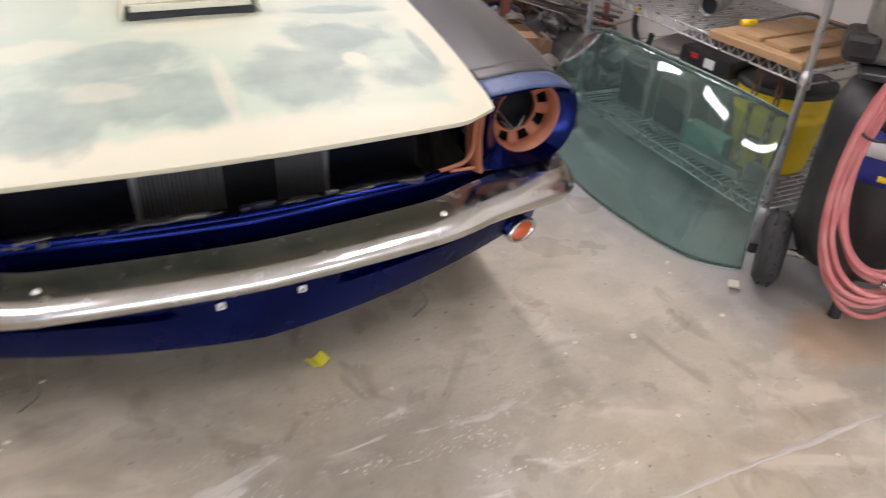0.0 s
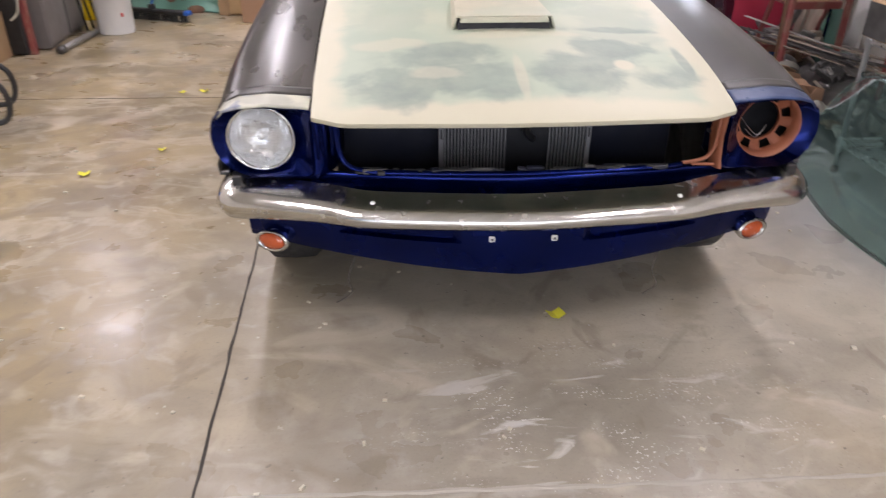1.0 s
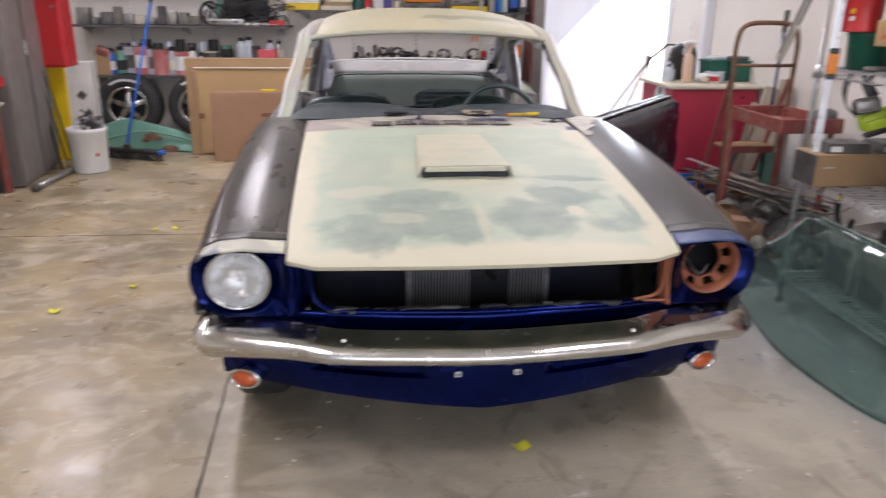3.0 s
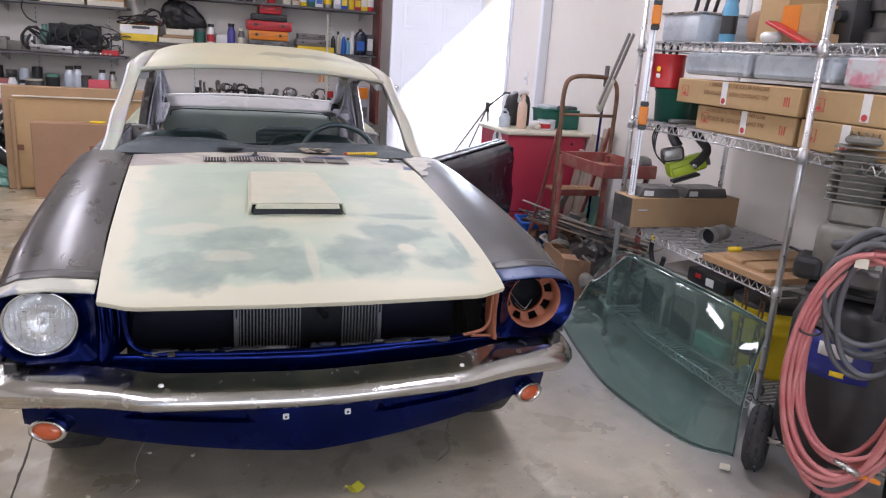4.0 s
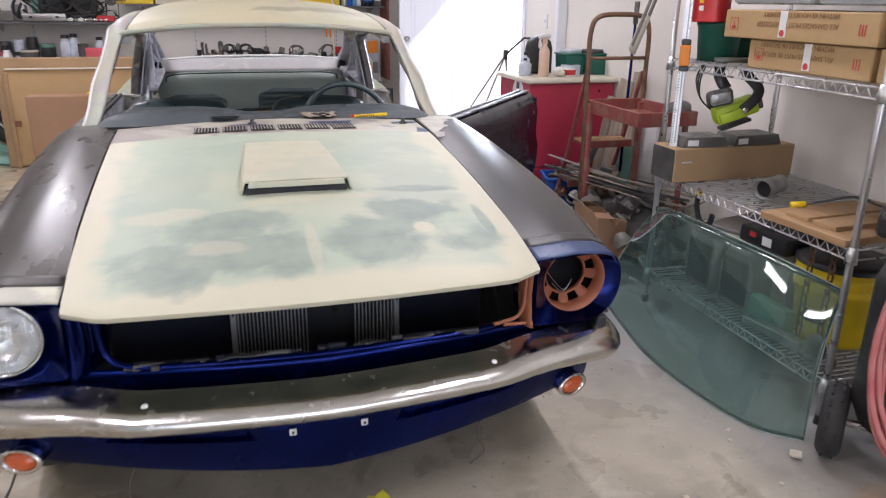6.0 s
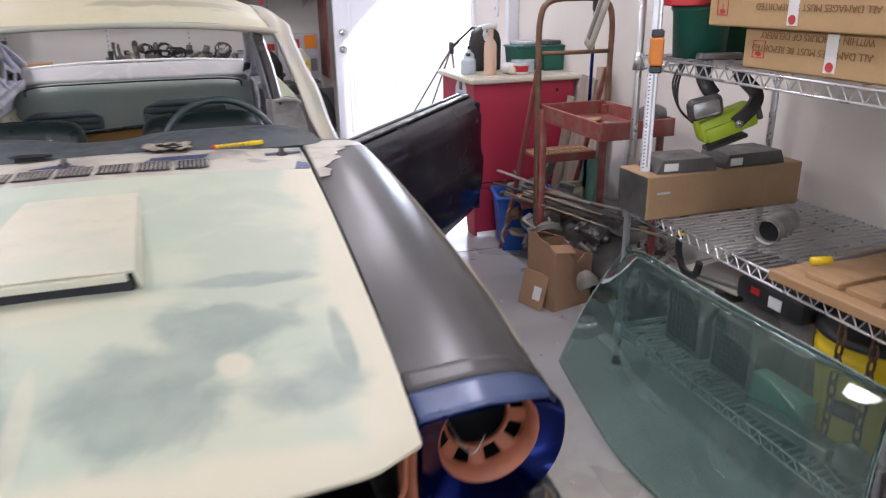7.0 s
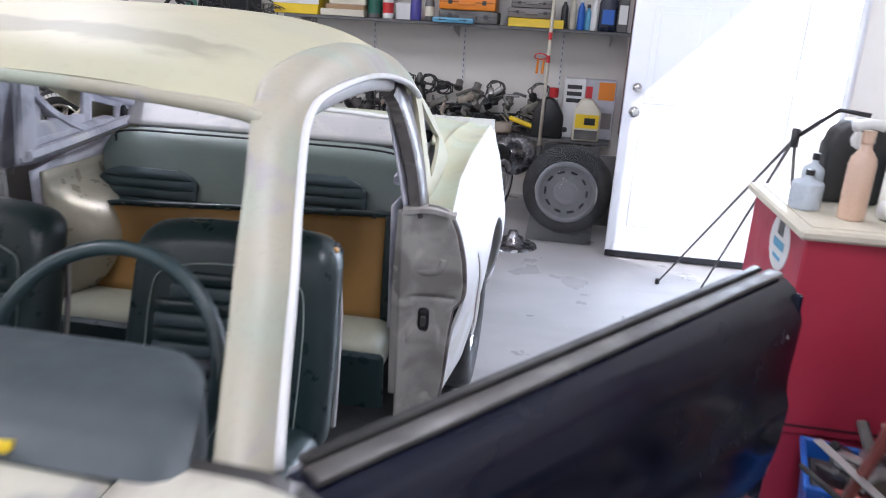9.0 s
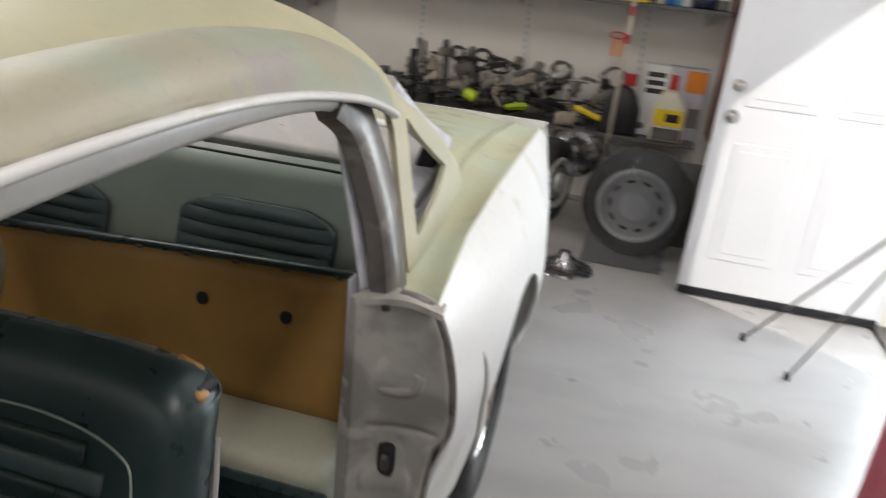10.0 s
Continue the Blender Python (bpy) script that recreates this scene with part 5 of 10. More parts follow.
        sheet(lambda u, v: cp(0.86 + 0.14 * u, v), 8, 24, 0.012, bm)
        sheet(lambda u, v: cp(0.20 + 0.66 * u, front_of(0.20 + 0.66 * u) * v), 24, 6, 0.012, bm)
        sheet(lambda u, v: cp(0.20 + 0.66 * u, rear_of(0.20 + 0.66 * u) * (1 - v) + v), 24, 14, 0.012, bm)
        c = part("rear_pillar", bm, M_ROOF, CAR, "cream-primed rear roof pillar with a small open quarter light", auto=50)
        if s < 0:
            fr = part("inner_frame", sheet(inner_frame, 60, 36, 0.010, keep=frame_solid), M_INNER, c, "lavender-grey inner quarter frame with cut openings", auto=50)
            part("frame_flange", bar([(-0.585, 3.03, 0.905), (-0.580, 3.30, 0.925), (-0.575, 3.62, 0.955)], 0.035, 0.05, (1, 0, 0.3), 5), M_INNER, fr, auto=50)
            part("frame_flange", bar([(-0.590, 3.10, 1.21), (-0.580, 3.40, 1.13), (-0.570, 3.70, 1.03)], 0.022, 0.04, (1, 0, 0.3), 5), M_INNER, fr, auto=50)
            part("frame_rib", bar([(-0.590, 3.045, 0.90), (-0.588, 3.06, 1.05), (-0.590, 3.075, 1.21)], 0.06, 0.03, (1, 0, 0), 5), M_INNER, fr, auto=50)
        part("inner_brace", bar([(s * 0.60, 3.04, 1.15), (s * 0.61, 3.2, 1.02), (s * 0.60, 3.38, 0.93)], 0.03, 0.05, (s, 0, 0), 5), M_INNER, c, "grey inner brace", auto=50)
        part("inner_brace", bar([(s * 0.63, 3.06, 0.93), (s * 0.62, 3.25, 0.95), (s * 0.60, 3.5, 0.96)], 0.03, 0.06, (s, 0, 0), 5), M_INNER, c, "grey inner brace", auto=50)
        part("inner_brace", bar([(s * 0.585, 3.22, 1.20), (s * 0.60, 3.42, 1.09), (s * 0.60, 3.66, 1.00)], 0.045, 0.05, (s, 0, 0), 5), M_INNER, c, "grey inner window channel", auto=50)
        part("brace_hole", box((s * 0.583, 3.62, 0.965), (0.004, 0.05, 0.045), 0.001), M_DARK, c)
        def liner(u, v, s=s):
            return (s * (0.605 + 0.02 * math.sin(3 * u)), 3.06 + u * 0.6, 0.45 + v * (0.40 + 0.06 * u))
        part("wheelhouse", sheet(lambda u, v: (s * (0.60 - 0.20 * math.sin(math.pi * min(1, v * 1.15)) ** 0.7 * math.sin(math.pi * u) ** 0.5), 3.10 + 0.62 * u, 0.36 + 0.48 * v), 20, 14, 0.008), mat("gold_grey_primer", (0.46, 0.43, 0.33), 0.34, 0.3, other=(0.38, 0.36, 0.30), scale=5, amount=0.6), c, "gold-grey primed inner wheelhouse", smooth=True) if s < 0 else None
        part("inner_quarter", sheet(liner, 10, 8, 0.01), M_INNER, c, "bare inner quarter panel", smooth=True)


roof()

Q_LEVELS = (0.85, 0.80, 0.75, 0.65, 0.58, 0.50, 0.40, 0.30, 0.255)
Q_RIDGE = [(3.0, 0.792, 0.865), (3.1, 0.785, 0.882), (3.3, 0.771, 0.902), (3.6, 0.763, 0.911), (4.0, 0.757, 0.910), (4.45, 0.745, 0.898), (4.72, 0.740, 0.890)]
Q_SIDE = [(3.0, 0.800, 0.818, 0.828, 0.843, 0.838, 0.815, 0.800, 0.790, 0.775),
          (3.3, 0.812, 0.835, 0.850, 0.868, 0.870, 0.862, 0.850, 0.830, 0.810),
          (3.6, 0.812, 0.842, 0.862, 0.884, 0.886, 0.885, 0.870, 0.850, 0.820),
          (4.0, 0.806, 0.834, 0.856, 0.880, 0.885, 0.880, 0.865, 0.840, 0.810),
          (4.45, 0.778, 0.800, 0.815, 0.830, 0.835, 0.830, 0.810, 0.790, 0.760),
          (4.72, 0.755, 0.765, 0.770, 0.775, 0.775, 0.770, 0.760, 0.740, 0.720)]
C_BASE = [(3.0, 0.700, 0.868), (3.3, 0.688, 0.884), (3.6, 0.660, 0.912), (3.78, 0.632, 0.930), (4.2, 0.630, 0.930), (4.72, 0.640, 0.895)]


def quarter_side(y, z):
    """Half width of the rear quarter at a depth and height."""
    rx, rz = lerp(Q_RIDGE, y)
    xs = lerp(Q_SIDE, y)
    return soft([(-rz, rx)] + [(-l, x) for l, x in zip(Q_LEVELS, xs)], -z)


def rear_body():
    for s in (-1, 1):
        def side(u, v, s=s):
            y = 3.005 + u * 1.715
            rz = lerp(Q_RIDGE, y)[1]
            z = max(rz - v * (rz - 0.255), arch(y, 3.62, 0.365, 0.255))
            return (s * quarter_side(y, z), y, z)
        q = part("rear_quarter", sheet(side, 60, 40, 0.010), M_QUARTER, CAR, "pale primed rear quarter panel with a sharp upper edge", auto=34)

        def shelf(u, v, s=s):
            y = 3.005 + u * 1.715
            (rx, rz), (cx_, cz_) = lerp(Q_RIDGE, y), lerp(C_BASE, y)
            return (s * (cx_ + (rx - cx_) * v), y, cz_ + (rz - cz_) * v - 0.012 * math.sin(math.pi * v))
        part("quarter_shelf", sheet(shelf, 40, 12, 0.010), M_SHELF_PRIMER, q, "sage and mustard primer on the quarter's upper face", smooth=True)

        # dark sheet on the skin paints the side scoop's shadow
        def slit(u, v, s=s):
            z = 0.685 - 0.36 * u
            y = 3.195 + 0.15 * u + (v - 0.5) * (0.014 + 0.075 * u)
            return (s * (quarter_side(y, z) + 0.002), y, z)
        part("side_recess", sheet(slit, 14, 3, 0.0006), M_JAMB, q, "painted shadow of the side scoop ahead of the rear wheel", smooth=True)
        # jamb behind the door
        def jamb(u, v, s=s):
            z = 0.16 + v * 0.70
            xo = lerp([(0.16, 0.762), (0.26, 0.780), (0.33, 0.790), (0.45, 0.797), (0.50, 0.802), (0.57, 0.812), (0.60, 0.834), (0.645, 0.838), (0.72, 0.830), (0.80, 0.812), (0.865, 0.785)], z)
            x = 0.645 + u * (xo - 0.645)
            y = 2.995 + 0.022 * math.sin(math.pi * u) - 0.03 * (1 - u)
            y += 0.012 * math.exp(-((z - 0.60) / 0.006) ** 2) * (0.15 < u < 0.95)
            y -= 0.008 * math.exp(-((z - 0.476) / 0.024) ** 4) * (0.2 < u < 0.8)
            return (s * x, y, z)
        j = part("door_jamb", sheet(jamb, 24, 80, 0.012), M_JAMB, CAR, "bare grey steel door jamb with pressed ribs", auto=35)
        edge = [(0.760, 0.17), (0.778, 0.27), (0.792, 0.40), (0.797, 0.50), (0.805, 0.565), (0.834, 0.605), (0.836, 0.66), (0.828, 0.73), (0.806, 0.81), (0.775, 0.860), (0.72, 0.872)]
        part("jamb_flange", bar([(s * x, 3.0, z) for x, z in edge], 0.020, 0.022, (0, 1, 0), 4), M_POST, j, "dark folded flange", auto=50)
        part("jamb_flange", bar([(s * 0.648, 2.985, 0.27), (s * 0.650, 2.98, 0.6), (s * 0.66, 2.985, 0.86)], 0.05, 0.03, (0, 1, 0), 4), M_JAMB, j, auto=50)
        part("latch_plate", box((s * 0.722, 2.985, 0.525), (0.036, 0.016, 0.075), 0.012, seg=2), M_BLACK, j, "dark latch recess")
        part("latch", box((s * 0.724, 2.973, 0.525), (0.016, 0.016, 0.03), 0.003), M_GREY_STEEL, j)
        part("jamb_rib", tube(curve_pts([(s * 0.673, 2.984, 0.685), (s * 0.72, 2.992, 0.676), (s * 0.762, 2.996, 0.684), (s * 0.774, 2.994, 0.72)], 5), 0.012, 8), M_JAMB, j, "pressed curved rib", smooth=True)
        # thin dark bar stands for the shade under the rib above
        part("jamb_rib", tube(curve_pts([(s * 0.676, 2.990, 0.660), (s * 0.72, 2.996, 0.651), (s * 0.770, 3.000, 0.660), (s * 0.790, 2.998, 0.700)], 5), 0.006, 8), M_POST, j, "dark bar painted as the shade under the rib", smooth=True)
        part("jamb_top", bar([(s * 0.65, 2.98, 0.862), (s * 0.73, 3.0, 0.868), (s * 0.80, 3.01, 0.85)], 0.05, 0.02, (0, 0, 1), 5), M_JAMB, j, auto=50)
        part("sill", bar([(s * 0.715, 1.65, 0.17), (s * 0.715, 2.3, 0.17), (s * 0.715, 3.0, 0.17)], 0.13, 0.08, (0, 0, 1), 3), M_JAMB, CAR, "bare steel door sill", auto=50)
        part("front_jamb", box((s * 0.76, 1.66, 0.56), (0.15, 0.03, 0.58), 0.01), M_BLACK, CAR)

    def deck(u, v):
        x = (2 * u - 1) * 0.64
        y = 3.73 + v * 0.87
        return (x, y + 0.02 * (1 - (x / 0.66) ** 2) * v, lerp([(0, 0.950), (0.5, 0.944), (1, 0.908)], v) + 0.012 * (1 - (x / 0.66) ** 2) - 0.03 * (abs(x) / 0.66) ** 6)
    part("deck_lid", sheet(deck, 24, 16, 0.015), M_SHELF_PRIMER, CAR, "sage and cream primed deck lid", smooth=True)
    part("tail_panel", sheet(lambda u, v: ((2 * u - 1) * 0.76, 4.61, 0.40 + v * 0.52), 10, 6, 0.012), M_QUARTER, CAR, "primed tail panel")
    part("rear_window_sill", bar([(-0.585, 3.67, 1.012), (-0.3, 3.70, 1.028), (0, 3.71, 1.032), (0.3, 3.70, 1.028), (0.585, 3.67, 1.012)], 0.045, 0.014, (0, 0, 1), 8), M_WHITE, CAR, "pale rear window sill", smooth=True)
    t = part("parcel_panel", sheet(lambda u, v: ((2 * u - 1) * 0.62, 3.68 - 0.13 * v, 1.015 - 0.075 * v), 20, 6, 0.01), M_PARCEL, CAR, "grey primed steel panel behind the rear seat", smooth=True)
    for s in (-1, 1):
        part("corner_hole", box((s * 0.592, 3.575, 0.975), (0.05, 0.03, 0.062), 0.008, Matrix.Rotation(s * 0.3, 4, "Y")), M_DARK, t, "dark hole in the panel corner")
    for x in (-0.30, 0.17, 0.42):
        part("panel_hole", lathe([(0, 0), (0.007, 0)], 10, pose(x, 3.615, 0.986, 60, 0, 0)), M_DARK, t)


rear_body()

DOOR_SEC = lambda y: 0.875 - 0.004 * (y - 1.66)


def door(s, name, angle, material, label, hinge):
    """A door skin with its inner shell, built closed and swung about its hinge."""
    d = part(name, flank(s, 1.672, 2.985, DOOR_SEC, lambda y: 0.772, 0.255, None, 30, skip=2), material, CAR, label, auto=34)
    inner = part("door_shell", sheet(lambda u, v: (s * (0.755 + 0.012 * math.sin(math.pi * v)), 1.69 + u * 1.28, 0.265 + v * 0.60), 14, 10, 0.012), M_INNER, d, "bare inner door shell", auto=40)
    part("door_end", box((s * 0.81, 2.976, 0.56), (0.11, 0.012, 0.56), 0.004), material, d)
    part("door_front", box((s * 0.80, 1.678, 0.56), (0.10, 0.012, 0.56), 0.004), material, d)
    part("window_slot", box((s * 0.757, 2.33, 0.878), (0.020, 1.26, 0.012), 0.003), M_BLACK, d, "black window slot")
    # grey strip paints in the sheen along the black door's top edge
    part("belt_strip", bar([(s * 0.795, 1.69, 0.880), (s * 0.795, 2.97, 0.876)], 0.036, 0.012, (0, 0, 1), 2), M_GREY_STEEL, d, "grey belt strip with the door top's sheen painted in", auto=50)
    for z in (0.74, 0.66):
        part("door_bolt", lathe([(0, 0.004), (0.010, 0.0)], 12, pose(s * 0.81, 2.985, z, -90, 0, 0)), M_DARK, d)
    part("bolt_hole", lathe([(0, 0.003), (0.006, 0.0)], 12, pose(s * 0.876, 2.90, 0.76, 0, 90 * s, 0)), M_ALLOY, d)
    d.matrix_basis = Matrix.Translation(hinge) @ Matrix.Rotation(radians(angle), 4, "Z") @ Matrix.Translation(-Vector(hinge))
    return d


door(-1, "closed_door", 0, M_BLACK_PANEL, "closed black-primed door skin", (-0.82, 1.66, 0))
door(1, "open_door", -38, M_DOOR_BLACK, "open satin black door skin without window", (0.80, 1.66, 0))


def cabin():
    part("cabin_floor", box((0, 2.5, 0.185), (1.30, 2.2, 0.02)), M_BLACK, CAR, "black cabin floor")
    part("firewall", box((0, 1.60, 0.58), (1.42, 0.02, 0.62)), M_ENGINE_BAY, CAR)

    def pad(u, v):
        side = 2 * u - 1
        y, z = lerp([(0, 1.60, 0.905), (0.12, 1.64, 0.925), (0.3, 1.69, 0.935), (0.6, 1.80, 0.938), (0.75, 1.85, 0.934), (0.84, 1.872, 0.922), (0.90, 1.878, 0.895), (1.0, 1.865, 0.80)], v)
        half = lerp([(1.60, 0.700), (1.70, 0.668), (1.80, 0.628), (1.84, 0.600), (1.865, 0.572), (1.878, 0.560)], y)
        a = abs(side)
        x = math.copysign(half * min(1.0, a / 0.95), side) if a else 0.0
        hump = 0.006 * math.exp(-((x - 0.37) / 0.20) ** 4) + 0.014 * math.exp(-((x + 0.42) / 0.20) ** 4)
        dip = 0.016 * math.exp(-((x + 0.02) / 0.13) ** 4)
        fall = 0.012 * max(0.0, (a - 0.90) / 0.05) ** 2 if a < 0.95 else 0.012 + 0.10 * (a - 0.95) / 0.05
        return (x, y, z + (hump - dip) * min(1, v / 0.3) - fall)
    dsh = part("dashboard", sheet(pad, 80, 28, 0.015), M_DASH, CAR, "grey-blue padded dashboard", auto=50)
    for x in (-0.20, 0.20):
        part("defrost_vent", lathe([(0, 0.0), (0.045, 0.0), (0.052, 0.004)], 20, pose(x + 0.005, 1.612, 0.928) @ Matrix.Diagonal((1.2, 0.5, 1, 1))), M_DARK, dsh, "open defroster hole", smooth=True)
    part("torn_edge", sheet(lambda u, v: (0.125 + 0.14 * u + 0.008 * math.sin(19 * v), 1.585 + 0.075 * v + 0.008 * math.sin(13 * u), 0.928 + 0.010 * math.sin(math.pi * v) + 0.003 * math.sin(23 * u + 9 * v)), 20, 10, 0.004, keep=lambda u, v: ((u - 0.55) / 0.34) ** 2 + ((v - 0.42) / 0.34) ** 2 > 1 + 0.25 * math.sin(9 * u + 7 * v)), M_DRIFT, dsh, "torn pale edge round the defroster hole", smooth=True)
    # steering wheel
    m = pose(0.368, 1.945, 0.828, 64, 0, 0)
    sw = part("steering_wheel", bmesh.new(), M_BLACK, CAR, "dark three-spoke steering wheel")
    ring = tube([m @ Vector((0.205 * math.cos(a), 0.205 * math.sin(a), 0)) for a in (2 * math.pi * k / 40 for k in range(40))], 0.0135, 10, True)
    part("wheel_rim", ring, M_VINYL, sw, "dark blue-black wheel rim", smooth=True)
    for a in (-8, 188, 270):
        part("spoke", bar([m @ Vector((0.03 * math.cos(radians(a)), 0.03 * math.sin(radians(a)), -0.03)), m @ Vector((0.19 * math.cos(radians(a)), 0.19 * math.sin(radians(a)), 0))], 0.022, 0.006, (0, 0, 1), 2), M_STEEL, sw, "brushed steel spoke", auto=50)
    part("hub", lathe([(0, 0.0), (0.04, -0.005), (0.045, -0.04), (0.03, -0.10)], 20, m), M_BLACK, sw, smooth=True)
    part("column", cyl(m @ Vector((0, 0, -0.05)), m @ Vector((0, 0, -0.45)), 0.022, seg=12), M_BLACK, sw, smooth=True)

    def seat_back(cx):
        bm = box((0, 0, 0.25), (0.53, 0.12, 0.52), 0.050, seg=5)
        bmesh.ops.subdivide_edges(bm, edges=[e for e in bm.edges if e.calc_length() > 0.1], cuts=6, use_grid_fill=True)
        for v in bm.verts:
            k = v.co.z / 0.5
            x = v.co.x / 0.265
            v.co.x *= 1.02 - 0.07 * max(0, k - 0.5)
            v.co.z -= 0.042 * abs(x) ** 4 * max(0, k - 0.2)
            v.co.y += 0.15 * k - (0.022 * (1 - x * x) if v.co.y < 0 else 0) * -1
        bm.transform(Matrix.Translation((cx, 2.47, 0.378)))
        sb = part("front_seat", bm, M_VINYL, CAR, "dark green vinyl bucket seat with torn edge", smooth=True)
        # ribbed middle
        def face(z, x):
            return 2.47 - 0.06 + 0.15 * (z - 0.378) / 0.5 + 0.022 * (1 - ((x - cx) / 0.265) ** 2)
        for i in range(11):
            z = 0.42 + i * 0.034
            w = 0.180 if i < 9 else 0.180 - 0.034 * (i - 8)
            part("rib", bar([(cx - w, face(z, cx - w) - 0.001, z), (cx, face(z, cx) - 0.003, z), (cx + w, face(z, cx + w) - 0.001, z)], 0.034, 0.016, (0, -1, 0.25), 5), M_RIB if i % 2 else M_VINYL, sb, smooth=True)
        loop = [(cx - 0.197, 0.42), (cx - 0.197, 0.71), (cx - 0.155, 0.780), (cx, 0.800), (cx + 0.155, 0.780), (cx + 0.197, 0.71), (cx + 0.197, 0.42)]
        part("piping", tube(curve_pts([(x, face(z, x) - 0.002, z) for x, z in loop], 5), 0.0022, 6), M_VINYL_LIGHT, sb, "thin pale piping", smooth=True)
        part("cushion", box((cx, 2.24, 0.38), (0.52, 0.50, 0.13), 0.045, seg=3), M_VINYL, sb, smooth=True)
        part("side_bracket", bar([(cx + 0.246, 2.650, 0.752), (cx + 0.258, 2.618, 0.66), (cx + 0.264, 2.575, 0.52), (cx + 0.266, 2.54, 0.40)], 0.016, 0.010, (1, 0, 0), 5), M_RIM, sb, "bright steel hinge bar", auto=50)
        return sb
    seat_back(-0.435)
    s2 = seat_back(0.315)
    part("torn_hole", box((0.532, 2.632, 0.847), (0.066, 0.056, 0.030), 0.012, Matrix.Rotation(0.30, 4, "Y"), seg=2), M_DARK, s2, "dark tear in the vinyl")
    part("torn_foam", box((0.518, 2.650, 0.861), (0.044, 0.022, 0.020), 0.006, Matrix.Rotation(0.30, 4, "Y"), seg=2), M_BOARD, s2, "tan foam showing in the torn corner", smooth=True)
    part("torn_foam", box((0.556, 2.616, 0.843), (0.022, 0.024, 0.020), 0.006, Matrix.Rotation(0.45, 4, "Y"), seg=2), M_BOARD, s2, smooth=True)
    part("torn_edge", tube(curve_pts([(0.497, 2.604, 0.869), (0.494, 2.640, 0.871), (0.508, 2.668, 0.860), (0.545, 2.668, 0.844), (0.566, 2.654, 0.830), (0.568, 2.620, 0.831), (0.555, 2.602, 0.843), (0.525, 2.598, 0.858)], 5, True), 0.0035, 6, True), M_VINYL, s2, "curled torn vinyl edge", smooth=True)

    def rear_back(u, v):
        s = 2 * u - 1
        z = 0.52 + v * 0.43 - 0.05 * abs(s) ** 8
        y = 3.32 + 0.15 * v - 0.03 * (1 - s ** 4) + 0.04 * max(0, (v - 0.88) / 0.12) ** 2
        return (s * 0.598, y, z)
    rs = part("rear_seat_back", sheet(rear_back, 36, 24, -0.06), M_VINYL_LIGHT, CAR, "sage vinyl rear seat back with dark ribbed insets", auto=60)
    part("piping", tube(curve_pts([(-0.55, 3.42, 0.70), (-0.545, 3.455, 0.88), (-0.50, 3.445, 0.935), (-0.2, 3.432, 0.945), (0.2, 3.432, 0.945), (0.50, 3.445, 0.935), (0.545, 3.455, 0.88), (0.55, 3.42, 0.70)], 6), 0.004, 6), M_DARK, rs, smooth=True)
    for xc, half in ((-0.375, 0.190), (0.228, 0.208)):
        def inset(u, v, xc=xc, half=half):
            z = 0.712 + 0.132 * v - (0.03 if xc < 0 else 0.0)
            k = half * (1 - 0.42 * max(0.0, (v - 0.62) / 0.38) ** 2.2)
            y = 3.32 + 0.15 * (z - 0.52) / 0.43 - 0.03
            rim = min(1.0, 6 * min(u, 1 - u, 1.02 - v))
            return (xc + (2 * u - 1) * k, y - 0.006 - 0.012 * abs(math.sin(math.pi * 4 * v)) ** 0.6 * rim, z)
        pad = part("ribbed_inset", sheet(inset, 28, 40, 0.006), M_RIB, rs, "blue-green ribbed inset pad", smooth=True)
        line = [inset(0, v / 12) for v in range(13)] + [inset(u / 12, 1) for u in range(1, 13)] + [inset(1, 1 - v / 12) for v in range(1, 13)]
        part("inset_piping", tube(line, 0.0035, 6), M_DARK, pad, smooth=True)
    b = part("backing_board", sheet(lambda u, v: (-0.57 + u * 1.105, 3.225 + 0.065 * v, 0.392 + v * (0.305 + 0.055 * u) - 0.02 * max(0.0, 1 - u * 9) * v), 20, 8, 0.008), M_BOARD, CAR, "tan hardboard panel with holes and clips", smooth=True)
    part("board_trim", bar([(-0.585, 3.285, 0.66), (-0.50, 3.285, 0.700), (-0.3, 3.285, 0.714), (0.03, 3.285, 0.733), (0.36, 3.285, 0.749), (0.545, 3.285, 0.758)], 0.022, 0.018, (0, 0, 1), 5), M_VINYL, b, "dark green top trim", smooth=True)
    part("board_trim", bar([(0.545, 3.285, 0.752), (0.548, 3.225, 0.39)], 0.03, 0.03, (0, -1, 0), 2), M_VINYL, b, smooth=True)
    for x, z in ((0.37, 0.627), (0.150, 0.630)):
        part("board_hole", lathe([(0, 0.002), (0.014, 0.002), (0.016, 0.0)], 16, pose(x, 3.258, z, 79, 0, 0)), M_DARK, b)
    for k in range(8):
        part("clip", box((-0.42 + k * 0.13, 3.275, 0.706 + 0.006 * k), (0.016, 0.010, 0.010), 0.002), M_GREY_STEEL, b)
    part("rear_cushion", box((0.0, 3.16, 0.335), (1.16, 0.30, 0.14), 0.04, seg=3), M_CREAM_SEAT, CAR, "faded cream rear seat cushion", smooth=True)
    part("rear_cushion_front", box((0.0, 3.005, 0.280), (1.20, 0.03, 0.20), 0.012), M_VINYL, CAR, smooth=False)


cabin()


# ---- the side with the wire racks ----
M_WIRE_CHROME = mat("plated_wire", (0.62, 0.62, 0.63), 0.30, 0.75, other=(0.50, 0.50, 0.51), scale=6, amount=0.4, grain=0.03, rough_var=0.05)
